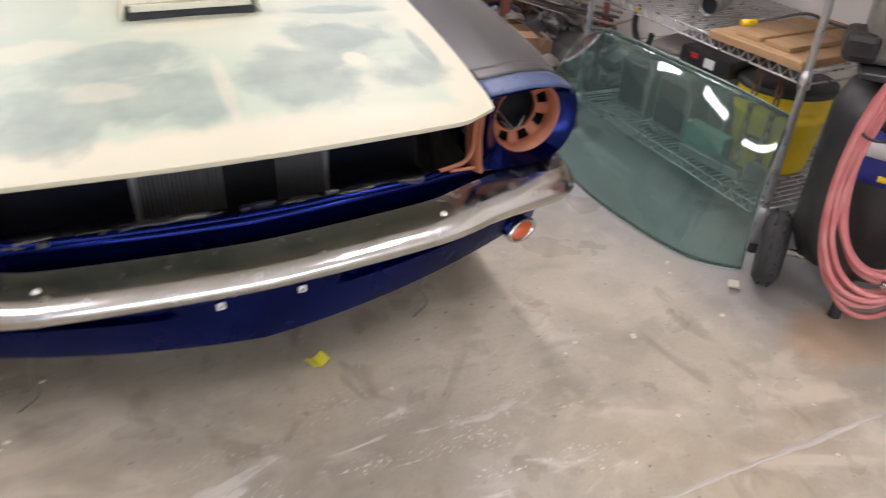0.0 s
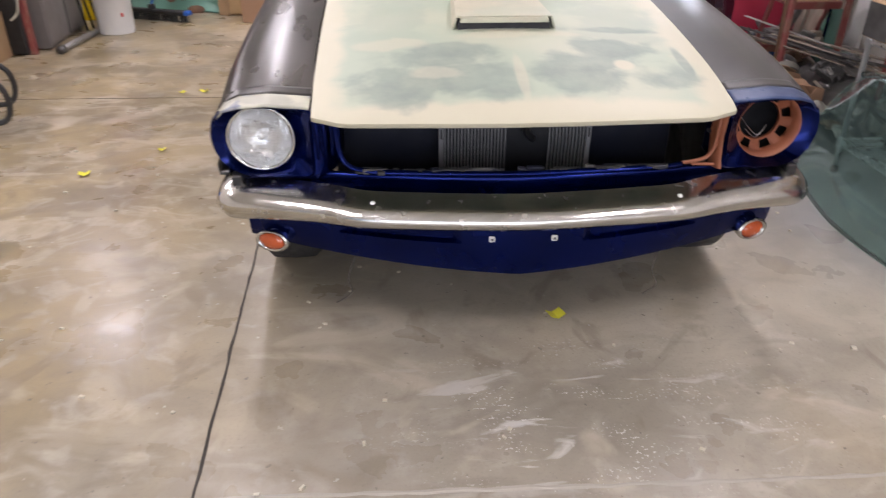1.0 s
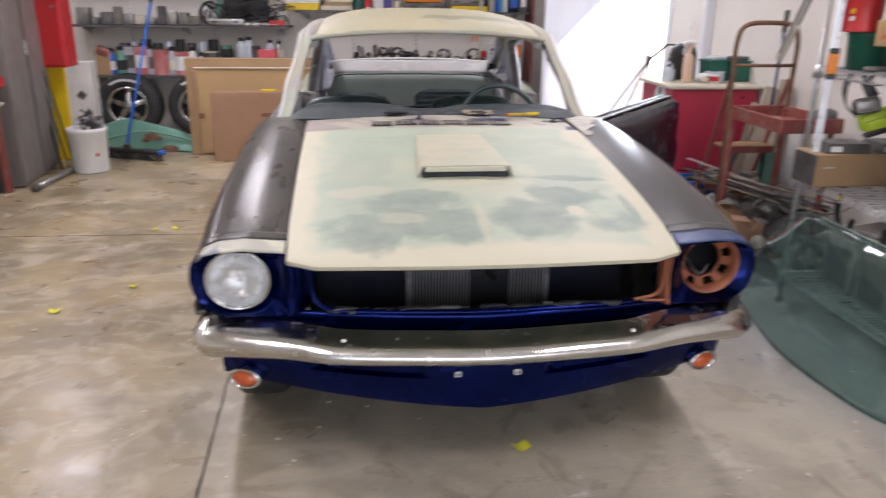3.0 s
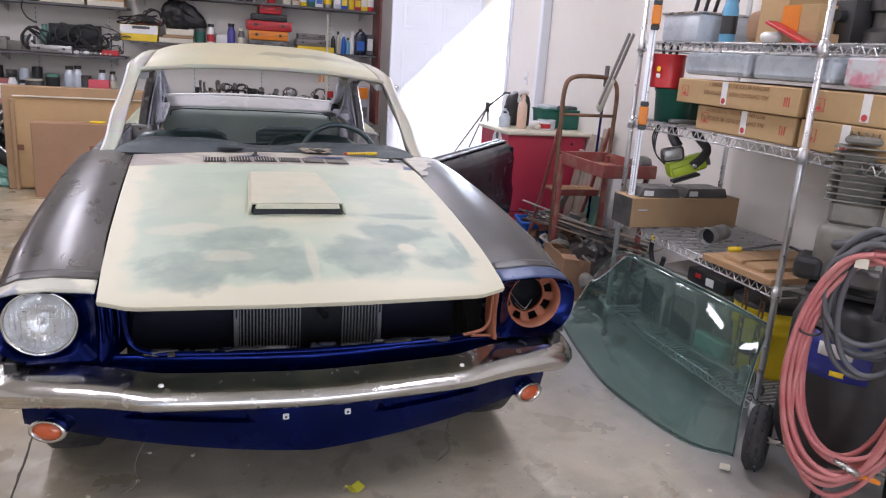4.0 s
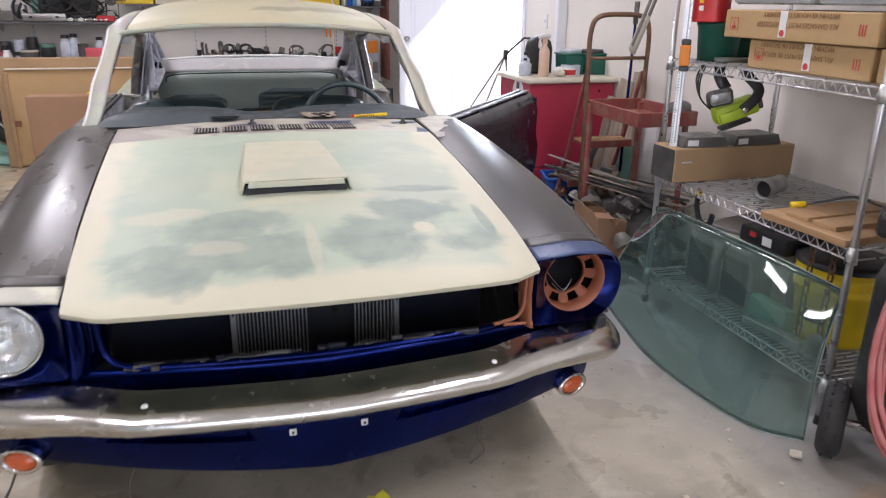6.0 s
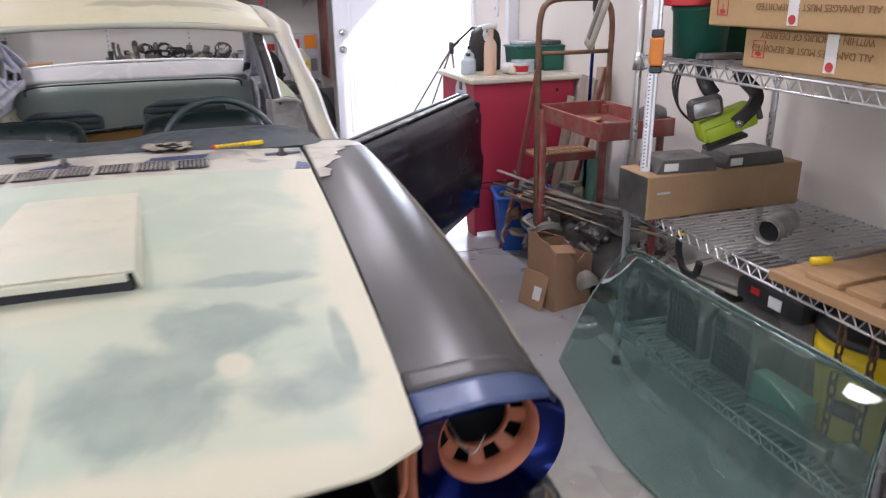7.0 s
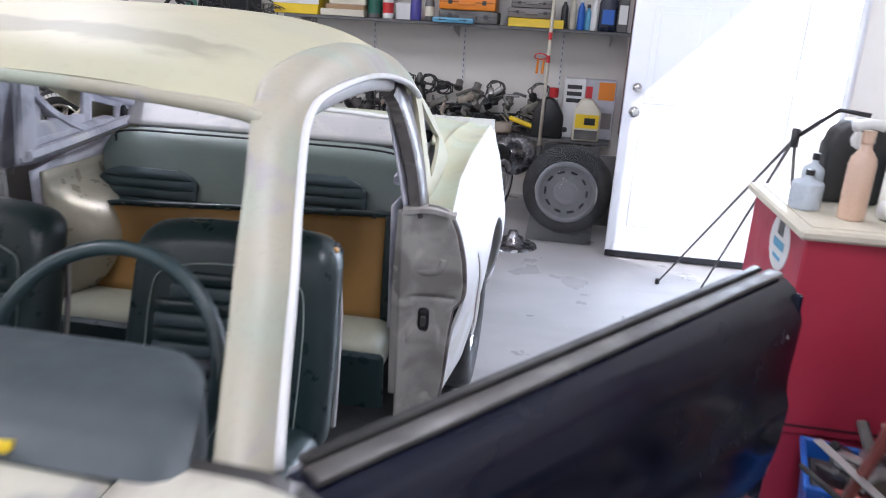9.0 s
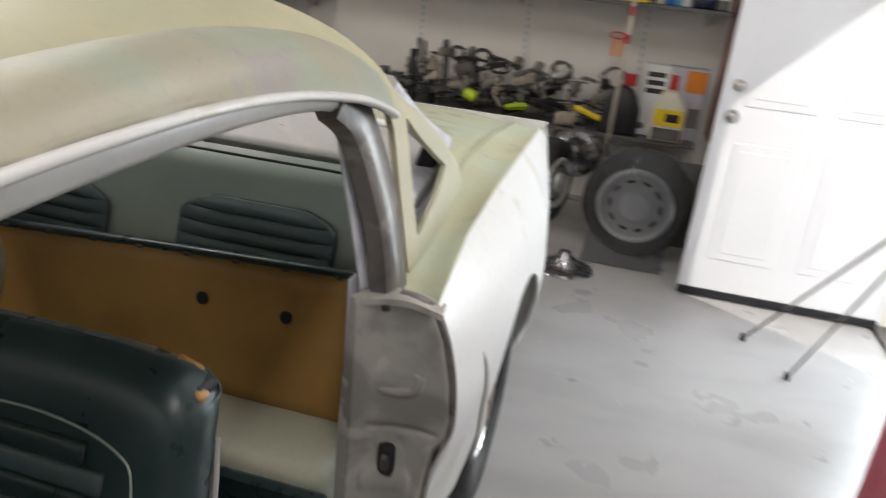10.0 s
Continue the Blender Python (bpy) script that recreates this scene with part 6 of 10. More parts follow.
def wire_shelf(rack, y0, y1, x0, x1, z, rod=0.003, pitch=0.026):
    sh = part("wire_shelf", bmesh.new(), M_WIRE_CHROME, rack, "chrome wire shelf")
    for y in (y0, y1):
        for dz in (0, -0.035):
            part("shelf_rail", cyl((x0, y, z + dz), (x1, y, z + dz), 0.004, seg=6), M_WIRE_CHROME, sh, smooth=True)
    for x in (x0, x1):
        for dz in (0, -0.035):
            part("shelf_rail", cyl((x, y0, z + dz), (x, y1, z + dz), 0.004, seg=6), M_WIRE_CHROME, sh, smooth=True)
        n = int((y1 - y0) / 0.045)
        pts = [(x, y0 + (y1 - y0) * i / (2 * n), z - (0.0 if i % 2 else 0.035)) for i in range(2 * n + 1)]
        part("truss_wire", tube(pts, 0.003, 5), M_WIRE_CHROME, sh)
    n = int((y1 - y0) / pitch)
    first = None
    for i in range(1, n):
        y = y0 + (y1 - y0) * i / n
        if first is None:
            first = part("shelf_wire", cyl((x0, 0, 0), (x1, 0, 0), rod, seg=5, caps=False), M_WIRE_CHROME, sh, smooth=True)
            w = first
        else:
            w = new("shelf_wire", first.data)
            w.parent = sh
        w.location = (0, y, z + 0.004)
    for i in range(1, 4):
        x = x0 + (x1 - x0) * i / 4
        part("shelf_rail", cyl((x, y0, z - 0.003), (x, y1, z - 0.003), rod, seg=5, caps=False), M_WIRE_CHROME, sh, smooth=True)
    return sh


RX0, RX1 = 1.74, 2.33


def rack(y0, y1, heights, label, posts=None):
    r = thing("wire_rack", label, "wire shelf rack", (0, 0, 0), group="wire racks by the wall")
    for y in posts or (y0, y1):
        for x in (RX0, RX1):
            p = part("rack_post", cyl((x, y, 0.03), (x, y, 1.95), 0.0125, seg=14), M_WIRE_CHROME, r, "chrome rack post", smooth=True)
            part("foot", cyl((x, y, 0), (x, y, 0.035), 0.018, 0.014, seg=12), M_BLACK, p)
            for z in heights:
                part("collar", cyl((x, y, z - 0.045), (x, y, z + 0.012), 0.021, 0.017, seg=14), M_WIRE_CHROME, p, smooth=True)
    for z in heights:
        wire_shelf(r, y0, y1, RX0, RX1, z)
    return r


RACK_Z = (0.165, 0.645, 1.165, 1.535)
rack(0.205, 1.36, RACK_Z, "chrome wire shelf rack crowded with boxes and parts")
rack(-0.98, 0.160, (1.165, 1.535), "chrome wire shelf rack holding boxes", (-0.98,))


def carton(name, c, s, material, label, rz=0, straps=(), print_rows=(), category="cardboard box", tape=None, face="x-"):
    """A carton with its seam, straps and plain bars for its small print on the side that faces the room."""
    t = thing(name, label, category, (c[0], c[1], c[2] - s[2] / 2), rz)
    part("carton", box((0, 0, s[2] / 2), s, 0.004), material, t)
    part("flap_seam", box((0, 0, s[2] + 0.0005), (s[0] * 0.98, 0.004, 0.001)), M_PRINT, t)
    for y in straps:
        part("label_strip", box((-s[0] / 2 - 0.001, y, s[2] * 0.55), (0.002, 0.035, s[2] * 0.88)), M_WHITE, t, "white paper strip")
        part("red_mark", lathe([(0, 0.001), (0.012, 0.001), (0.012, 0)], 16, pose(-s[0] / 2 - 0.002, y, s[2] * 0.25, 0, -90, 0)), M_RED_PRINT, t)
    for (y, z, w, h) in print_rows:
        part("print_bar", box((-s[0] / 2 - 0.0006, y, z), (0.0014, w, h)), M_PRINT, t)
    return t


def flipped_words(t, words, size, x, y, z):
    """Brown carton lettering, upside down on the face towards the room."""
    lettering(words, size, M_CARTON_INK, t, Matrix.Translation((x, y, z)) @ Matrix(((0, 0, -1, 0), (1, 0, 0, 0), (0, -1, 0, 0), (0, 0, 0, 1))))


def shipping_boxes():
    words = ["ALL DAMAGES MUST BE REPORTED", "WITHIN 48 HOURS OF DELIVERY"]
    for (yc, length, zc, x), strip in zip(((0.655, 0.75, 1.331, 2.00), (0.595, 0.59, 1.224, 2.02), (-0.155, 0.84, 1.331, 2.02), (-0.142, 0.84, 1.224, 2.02)), (0.045, -0.015, 0.16, 0.21)):
        t = carton("shipping_box", (x, yc, zc), (0.50, length, 0.104), M_CARD_PALE, "long tan shipping carton with brown print and white strips", straps=(strip,))
        if yc > 0:
            flipped_words(t, words[0], 0.025, -0.2515, -length / 2 + 0.16, 0.064)
            flipped_words(t, words[1], 0.025, -0.2515, -length / 2 + 0.16, 0.098)
        for k in range(3):
            part("print_mark", box((-0.2508, -length / 2 + 0.05 + k * 0.012, 0.05), (0.0012, 0.004, 0.035)), M_RED_PRINT, t)
        for dy, dz, w, h in ((0.022, 0, 0.002, 0.046), (-0.022, 0, 0.002, 0.046), (0, 0.022, 0.046, 0.002), (0, -0.022, 0.046, 0.002), (0, -0.006, 0.003, 0.028), (0, -0.012, 0.022, 0.010)):
            part("print_mark", box((-0.2508, length / 2 - 0.06 + dy, 0.052 + dz), (0.0012, w, h)), M_RED_PRINT, t)
        if yc < 0:
            for r in range(4):
                for c in range(3):
                    part("print_bar", box((-0.2508, -0.02 - c * 0.05, 0.030 + r * 0.016), (0.0012, 0.034 - 0.006 * ((r + c) % 3), 0.005)), M_PRINT, t)


shipping_boxes()
single("storage_tub", box((1.99, 0.81, 1.45), (0.46, 0.42, 0.095), 0.02, seg=2), M_CLEAR, "cloudy clear plastic tub under a lid", "storage tub")
single("storage_tub", box((1.99, 0.37, 1.45), (0.46, 0.40, 0.095), 0.02, seg=2), M_CLEAR, "cloudy clear plastic tub under a lid", "storage tub")
M_FLORAL = mat("floral_wrap", (0.72, 0.72, 0.74), 0.3, other=(0.72, 0.20, 0.30), scale=8, amount=0.8, edge=(0.56, 0.64), grain=0.03)
single("wrapped_parcel", box((2.0, -0.28, 1.45), (0.46, 0.82, 0.10), 0.012), M_FLORAL, "parcel in white and pink floral wrapping", "parcel")


def long_box():
    t = thing("part_box", "long brown carton with a dark printed end", "cardboard box", (1.665, 1.135, 0.655))
    part("carton", box((0.31, 0.09, 0.075), (0.62, 0.18, 0.148), 0.004), M_CARD, t)
    part("printed_end", box((-0.001, 0.09, 0.075), (0.002, 0.17, 0.14)), M_GREY_STEEL, t, "dark printed end")
    part("tape", box((0.06, -0.001, 0.09), (0.05, 0.002, 0.006)), M_CLEAR, t)
    part("flap_seam", box((0.31, 0.09, 0.1495), (0.60, 0.004, 0.001)), M_PRINT, t)
    for k, (x, w) in enumerate(((0.16, 0.22), (0.42, 0.26))):
        s = thing("sanding_paper_pack", "dark printed flat pack with a white label", "flat pack", (1.665 + x, 1.215, 0.805), rz=-6 + 8 * k)
        part("pack", prism([(-w / 2, 0), (w / 2, 0), (w / 2 - 0.02, 0.045), (-w / 2 + 0.02, 0.045)], 0.14, Matrix.Translation((0, -0.07, 0)), 0.002), M_GREY_STEEL, s)
        part("pack_label", box((-w / 2 + 0.05, -0.071, 0.02), (0.05, 0.002, 0.025)), M_WHITE, s)


long_box()


def work_lamp():
    """The lime and grey clamp lamp hung from the shelf's edge."""
    t = thing("work_lamp", "lime green and grey clamp-on work lamp hanging under the shelf", "work lamp", (1.89, 1.08, 0.95), rz=-17)
    tilt = Matrix.Rotation(-0.36, 4, "Y")
    body = part("battery_body", box((0, 0, 0), (0.205, 0.095, 0.085), 0.016, tilt, seg=2), M_LIME, t, "lime green battery body", auto=40)
    part("body_step", box((-0.02, -0.045, -0.022), (0.13, 0.03, 0.05), 0.008, tilt, seg=2), M_LIME, body, auto=40)
    part("body_step", box((0.055, -0.05, 0.02), (0.07, 0.02, 0.05), 0.006, tilt, seg=2), M_LIME, body, auto=40)
    part("end_cap", box((0.104, 0.0, 0.041), (0.022, 0.085, 0.06), 0.008, tilt, seg=2), M_GREY_STEEL, body, "grey end cap")
    part("battery_slot", box((0.0, -0.02, -0.066), (0.15, 0.06, 0.016), 0.004, tilt), M_BLACK, body)
    head = part("lamp_head", box((-0.095, -0.045, 0.060), (0.125, 0.05, 0.080), 0.022, Matrix.Rotation(-0.22, 4, "Y"), seg=3), M_GREY_STEEL, t, "grey lamp head", auto=50)
    part("lamp_lens", box((-0.100, -0.071, 0.061), (0.095, 0.006, 0.056), 0.012, Matrix.Rotation(-0.22, 4, "Y"), seg=2), M_ALLOY, head, "grey ribbed lamp lens", auto=40)
    arm = part("arm", bar([(0.030, 0, 0.235), (0.032, -0.01, 0.17), (0.085, -0.035, 0.105), (0.070, -0.055, 0.06), (0.015, -0.062, 0.005)], 0.046, 0.026, (0, 1, 0), 6), M_BLACK, t, "black folding bracket arm", auto=50)
    part("pivot_bolt", lathe([(0, 0.006), (0.012, 0.004), (0.014, 0)], 16, pose(0.022, -0.077, 0.006, 90, 0, 0)), M_STEEL, arm, smooth=True)
    part("arm", bar([(-0.095, 0.0, 0.225), (-0.100, -0.01, 0.17), (-0.085, -0.02, 0.13), (-0.06, -0.02, 0.10)], 0.050, 0.026, (0, 1, 0), 6), M_BLACK, t, auto=50)
    part("clamp_plate", box((-0.045, 0.0, 0.232), (0.155, 0.05, 0.022), 0.005), M_ALLOY, t, "dull metal clamp plate")
    for k in range(3):
        part("cord", tube(curve_pts([(-0.15 - 0.008 * k, 0.02, 0.22), (-0.175 - 0.01 * k, 0.02, 0.14), (-0.165, 0.02, 0.05), (-0.10, 0.03, -0.01)], 6), 0.004, 6), M_BLACK, t, smooth=True)
    t.scale = (0.88, 0.88, 0.88)
    t.location.z += 0.028


work_lamp()


def pipe_offcut():
    t = thing("pipe_offcut", "short dull steel exhaust pipe lying on the shelf", "pipe", (1.935, 0.845, 0.655 + 0.040), rz=28)
    part("pipe", lathe([(0.038, -0.085), (0.038, 0.085), (0.035, 0.085), (0.035, -0.085)], 28, pose(0, 0, 0, 0, 90, 0), closed=True), M_ALLOY, t, smooth=True)
    part("pipe_bore", lathe([(0.0, -0.05), (0.0348, -0.05)], 28, pose(0, 0, 0, 0, 90, 0)), M_DARK, t, "sooty black bore")
    part("collar", lathe([(0.040, -0.015), (0.040, 0.015)], 28, pose(-0.065, 0, 0, 0, 90, 0)), M_ALLOY, t, smooth=True)


pipe_offcut()


def planks():
    t = thing("wooden_board", "pale pine board with a sawn rail on top", "board", (1.93, 0.42, 0.653), rz=4)
    part("plank", box((0, 0, 0.014), (0.46, 0.38, 0.028), 0.003), M_WOOD, t)
    part("plank", box((0.03, -0.06, 0.036), (0.44, 0.10, 0.016), 0.002), M_WOOD, t)
    part("plank", box((0.03, 0.06, 0.036), (0.44, 0.10, 0.016), 0.002), M_WOOD, t)
    c = thing("cable_loop", "grey cable loop with a yellow plug", "cable", (1.93, 0.47, 0.70), rz=0)
    part("cable", tube(curve_pts([(-0.12, 0.06, 0.01), (-0.06, 0.02, 0.03), (0.03, -0.02, 0.05), (0.12, -0.05, 0.02), (0.16, -0.10, 0.01)], 6), 0.005, 6), M_GREY_HOSE, c, smooth=True)
    part("plug", cyl((-0.16, 0.07, 0.01), (-0.11, 0.055, 0.012), 0.012, seg=10), M_YELLOW, c, smooth=True)


planks()


def yellow_pail():
    t = thing("yellow_pail", "yellow plastic pail with a black lid", "bucket", (2.03, 0.50, 0.173))
    part("pail", lathe([(0, 0), (0.135, 0), (0.142, 0.02), (0.158, 0.20), (0.166, 0.205), (0.166, 0.225), (0.160, 0.23), (0.168, 0.25), (0.168, 0.27), (0.160, 0.275), (0.168, 0.29), (0.168, 0.31), (0.155, 0.315)], 36), M_YELLOW, t, smooth=True)
    part("lid", lathe([(0, 0.335), (0.10, 0.338), (0.155, 0.33), (0.172, 0.325), (0.174, 0.305)], 36), M_BLACK, t, "black lid", smooth=True)
    part("print", box((-0.157, -0.05, 0.12), (0.003, 0.07, 0.05), 0, Matrix.Rotation(0.3, 4, "Z")), M_BLACK, t, "black printed notice")
    for s in (-1, 1):
        ch = part("chain", bmesh.new(), M_GREY_STEEL, t, "rusty hanging chain")
        for k in range(11):
            c = Vector((-0.20, -0.09 + s * 0.05, 0.47 - 0.040 * k))
            q = Matrix.Rotation(radians(90 * (k % 2)), 4, "Z")
            part("chain_link", tube([c + q @ Vector((0.011 * math.cos(a), 0, 0.026 * math.sin(a))) for a in (2 * math.pi * j / 12 for j in range(12))], 0.004, 6, True), M_RUST, ch, smooth=True)


yellow_pail()


def windscreen_glass():
    """The removed windscreen leaning against the rack."""
    top_line = [(1.788, 1.425, 0.449), (1.715, 1.20, 0.515), (1.66, 0.90, 0.548), (1.652, 0.605, 0.552), (1.69, 0.38, 0.535), (1.752, 0.217, 0.498)]
    low_line = [(1.476, 1.337, 0.065), (1.45, 1.13, 0.035), (1.412, 0.80, 0.012), (1.432, 0.50, 0.006), (1.485, 0.24, 0.006), (1.60, 0.115, 0.010)]
    tops, lows = curve_pts(top_line, 8), curve_pts(low_line, 8)
    t = thing("windscreen", "green-tinted curved windscreen glass leaning on the rack", "windscreen")

    def pane(u, v):
        k = min(40, round(u * 40))
        p = tops[k].lerp(lows[k], v)
        return p + Vector((-0.72, -0.1, 0.35)) * 0.035 * math.sin(math.pi * v)
    g = part("glass", sheet(pane, 40, 20, 0.006), M_GLASS, t, smooth=True)
    g.visible_shadow = False
    edge = [pane(i / 30, 0) for i in range(31)] + [pane(1, i / 12) for i in range(1, 13)] + [pane(1 - i / 30, 1) for i in range(1, 31)] + [pane(0, 1 - i / 12) for i in range(1, 12)]
    part("glass_edge", tube(edge, 0.0026, 6, True), plain("ground_glass_edge", (0.34, 0.42, 0.37), 0.35), t, "dull ground edge", smooth=True)


windscreen_glass()


def rolling_steps():
    """The worn maroon rolling step stand with its hoop handle and tray."""
    t = thing("step_stand", "worn maroon steel step stand with a hoop handle and tray", "step stand", (2.0, 2.30, 0), rz=0)
    r = 0.014
    hoop = curve_pts([(-0.17, 0.0, 0.0), (-0.18, 0.0, 0.5), (-0.185, 0.0, 1.0), (-0.185, 0.0, 1.24), (-0.14, 0.0, 1.325), (0, 0.0, 1.34), (0.14, 0.0, 1.325), (0.185, 0.0, 1.24), (0.185, 0.0, 1.0), (0.18, 0.0, 0.5), (0.17, 0.0, 0.0)], 6)
    part("handle", tube(hoop, r, 10), M_RUST, t, "rusty hoop handle", smooth=True)
    part("crossbar", cyl((-0.185, 0.0, 1.10), (0.185, 0.0, 1.10), 0.010, seg=10), M_RUST, t, smooth=True)
    for s in (-1, 1):
        part("front_leg", bar([(s * 0.17, 0.46, 0.0), (s * 0.175, 0.22, 0.5), (s * 0.18, 0.02, 1.02)], 0.024, 0.022, (0, -1, 0), 4), M_MAROON, t, auto=50)
        part("rear_leg", bar([(s * 0.16, -0.02, 0.0), (s * 0.165, -0.02, 0.85)], 0.036, 0.026, (0, -1, 0), 3), M_MAROON, t, auto=50)
        part("tray_leg", bar([(s * 0.155, -0.50, 0.0), (s * 0.155, -0.50, 0.80)], 0.03, 0.022, (0, -1, 0), 2), M_MAROON, t, auto=50) if s > 0 else None
    for z, y, d in ((0.335, 0.28, 0.17), (0.605, 0.14, 0.17)):
        st = part("tread", box((0, y, z), (0.34, d, 0.012), 0.002), M_MAROON, t)
        part("tread_front", box((0, y - d / 2, z - 0.015), (0.34, 0.008, 0.04), 0.002), M_MAROON, st)
        for k in range(22):
            part("grip_stud", box((-0.15 + (k % 11) * 0.03, y - 0.05 + 0.065 * (k // 11), z + 0.0075), (0.020, 0.040, 0.003), 0.001), M_TREAD, st, "worn yellow grip stud" if k == 0 else "")
    tray = part("tray", box((0.01, -0.27, 0.80), (0.34, 0.56, 0.012), 0.002), M_MAROON, t, "maroon tray")
    for x, y, sx, sy in ((0.01, -0.55, 0.35, 0.012), (0.01, 0.02, 0.35, 0.012), (-0.16, -0.27, 0.012, 0.56), (0.18, -0.27, 0.012, 0.56)):
        part("tray_side", box((x, y, 0.83), (sx, sy, 0.075), 0.003), M_MAROON, tray)
    part("rag", box((0.12, -0.48, 0.86), (0.12, 0.10, 0.11), 0.035, Matrix.Rotation(0.4, 4, "Z"), seg=2), M_GREY_STEEL, t, "grey rag and clamp", smooth=True)
    part("wrench", box((0.0, -0.20, 0.815), (0.10, 0.05, 0.018), 0.006, Matrix.Rotation(0.6, 4, "Z")), M_WOOD, t)
    part("wrench", box((0.05, -0.34, 0.815), (0.05, 0.14, 0.018), 0.006, Matrix.Rotation(0.3, 4, "Z")), M_GREY_STEEL, t)


rolling_steps()


def red_cabinet():
    t = thing("parts_washer", "dark red steel parts-washer cabinet with a pale worn top", "parts washer", (2.07, 3.28, 0), rz=0)
    w, d, h = 0.62, 0.56, 0.90
    part("body", box((0, 0, 0.30 + 0.29), (w, d, 0.60), 0.006), M_RED, t)
    part("lower_panel", box((0, -d / 2 + 0.02, 0.17), (w, 0.02, 0.30), 0.004), M_RED, t)
    for x in (-w / 2 + 0.01, w / 2 - 0.01):
        part("leg_panel", prism([(-0.28, 0.0), (-0.16, 0.0), (-0.08, 0.30), (0.28, 0.30), (0.28, 0.31), (-0.28, 0.31)], 0.016, Matrix.Translation((x - 0.008, 0, 0)) @ Matrix.Rotation(radians(90), 4, "Z") @ Matrix.Translation((0, -0.016, 0))), M_RED, t)
    part("panel_joint", box((0, -d / 2 - 0.001, 0.32), (w, 0.002, 0.006)), M_DARK, t)
    part("top_rim", box((0, 0, h), (w + 0.05, d + 0.05, 0.03), 0.008), M_CREAM, t, "pale chipped rim")
    part("basin_top", box((0, 0, h + 0.016), (w - 0.02, d - 0.02, 0.004)), M_CREAM, t)
    part("bolt", lathe([(0, 0.004), (0.010, 0)], 12, pose(0.20, -d / 2, 0.83, 90, 0, 0)), M_DARK, t)
    st = part("sticker", lathe([(0, 0.002), (0.085, 0.002), (0.085, 0)], 36, pose(-w / 2, -0.065, 0.81, 0, -90, 0) @ Matrix.Diagonal((1.0, 1.15, 1, 1))), M_WHITE, t, "round white sticker with a dark mark")
    part("sticker_mark", box((-w / 2 - 0.003, -0.065, 0.855), (0.002, 0.05, 0.045), 0.0005), M_GREY_STEEL, st)
    part("sticker_bar", box((-w / 2 - 0.003, -0.065, 0.805), (0.002, 0.10, 0.026), 0.0005), M_BLUE_LIGHT, st)
    part("sticker_bar", box((-w / 2 - 0.003, -0.065, 0.765), (0.002, 0.07, 0.012), 0.0005), M_BLUE_LIGHT, st)


red_cabinet()


def bottle(name, at, r, h, material, label, cap=M_BLACK, neck=0.35, category="bottle", band=None, seg=20):
    t = thing(name, label, category, at)
    part("body", lathe([(0, 0), (r * 0.95, 0), (r, 0.006), (r, h * 0.62), (r * 0.9, h * 0.70), (r * neck, h * 0.80), (r * neck, h * 0.88), (0, h * 0.88)], seg), material, t, smooth=True)
    part("cap", lathe([(r * neck * 1.15, h * 0.86), (r * neck * 1.15, h), (0, h)], 14), cap, t)
    if band:
        part("label_band", lathe([(r + 0.001, h * 0.18), (r + 0.001, h * 0.52)], seg), band, t, smooth=True)
    return t


def can(at, r, h, material, label, lid=M_STEEL, band=None, name="paint_can", category="paint can", seg=20):
    t = thing(name, label, category, at)
    part("body", lathe([(0, 0), (r, 0), (r * 1.03, 0.004), (r, 0.008), (r, h - 0.008), (r * 1.03, h - 0.004), (r * 1.0, h)], seg), material, t, smooth=True)
    part("lid", lathe([(r, h - 0.001), (r * 0.88, h - 0.004), (r * 0.8, h), (0, h)], seg), lid, t)
    if band:
        part("label_band", lathe([(r + 0.0012, h * 0.2), (r + 0.0012, h * 0.8)], seg), band, t, smooth=True)
    return t


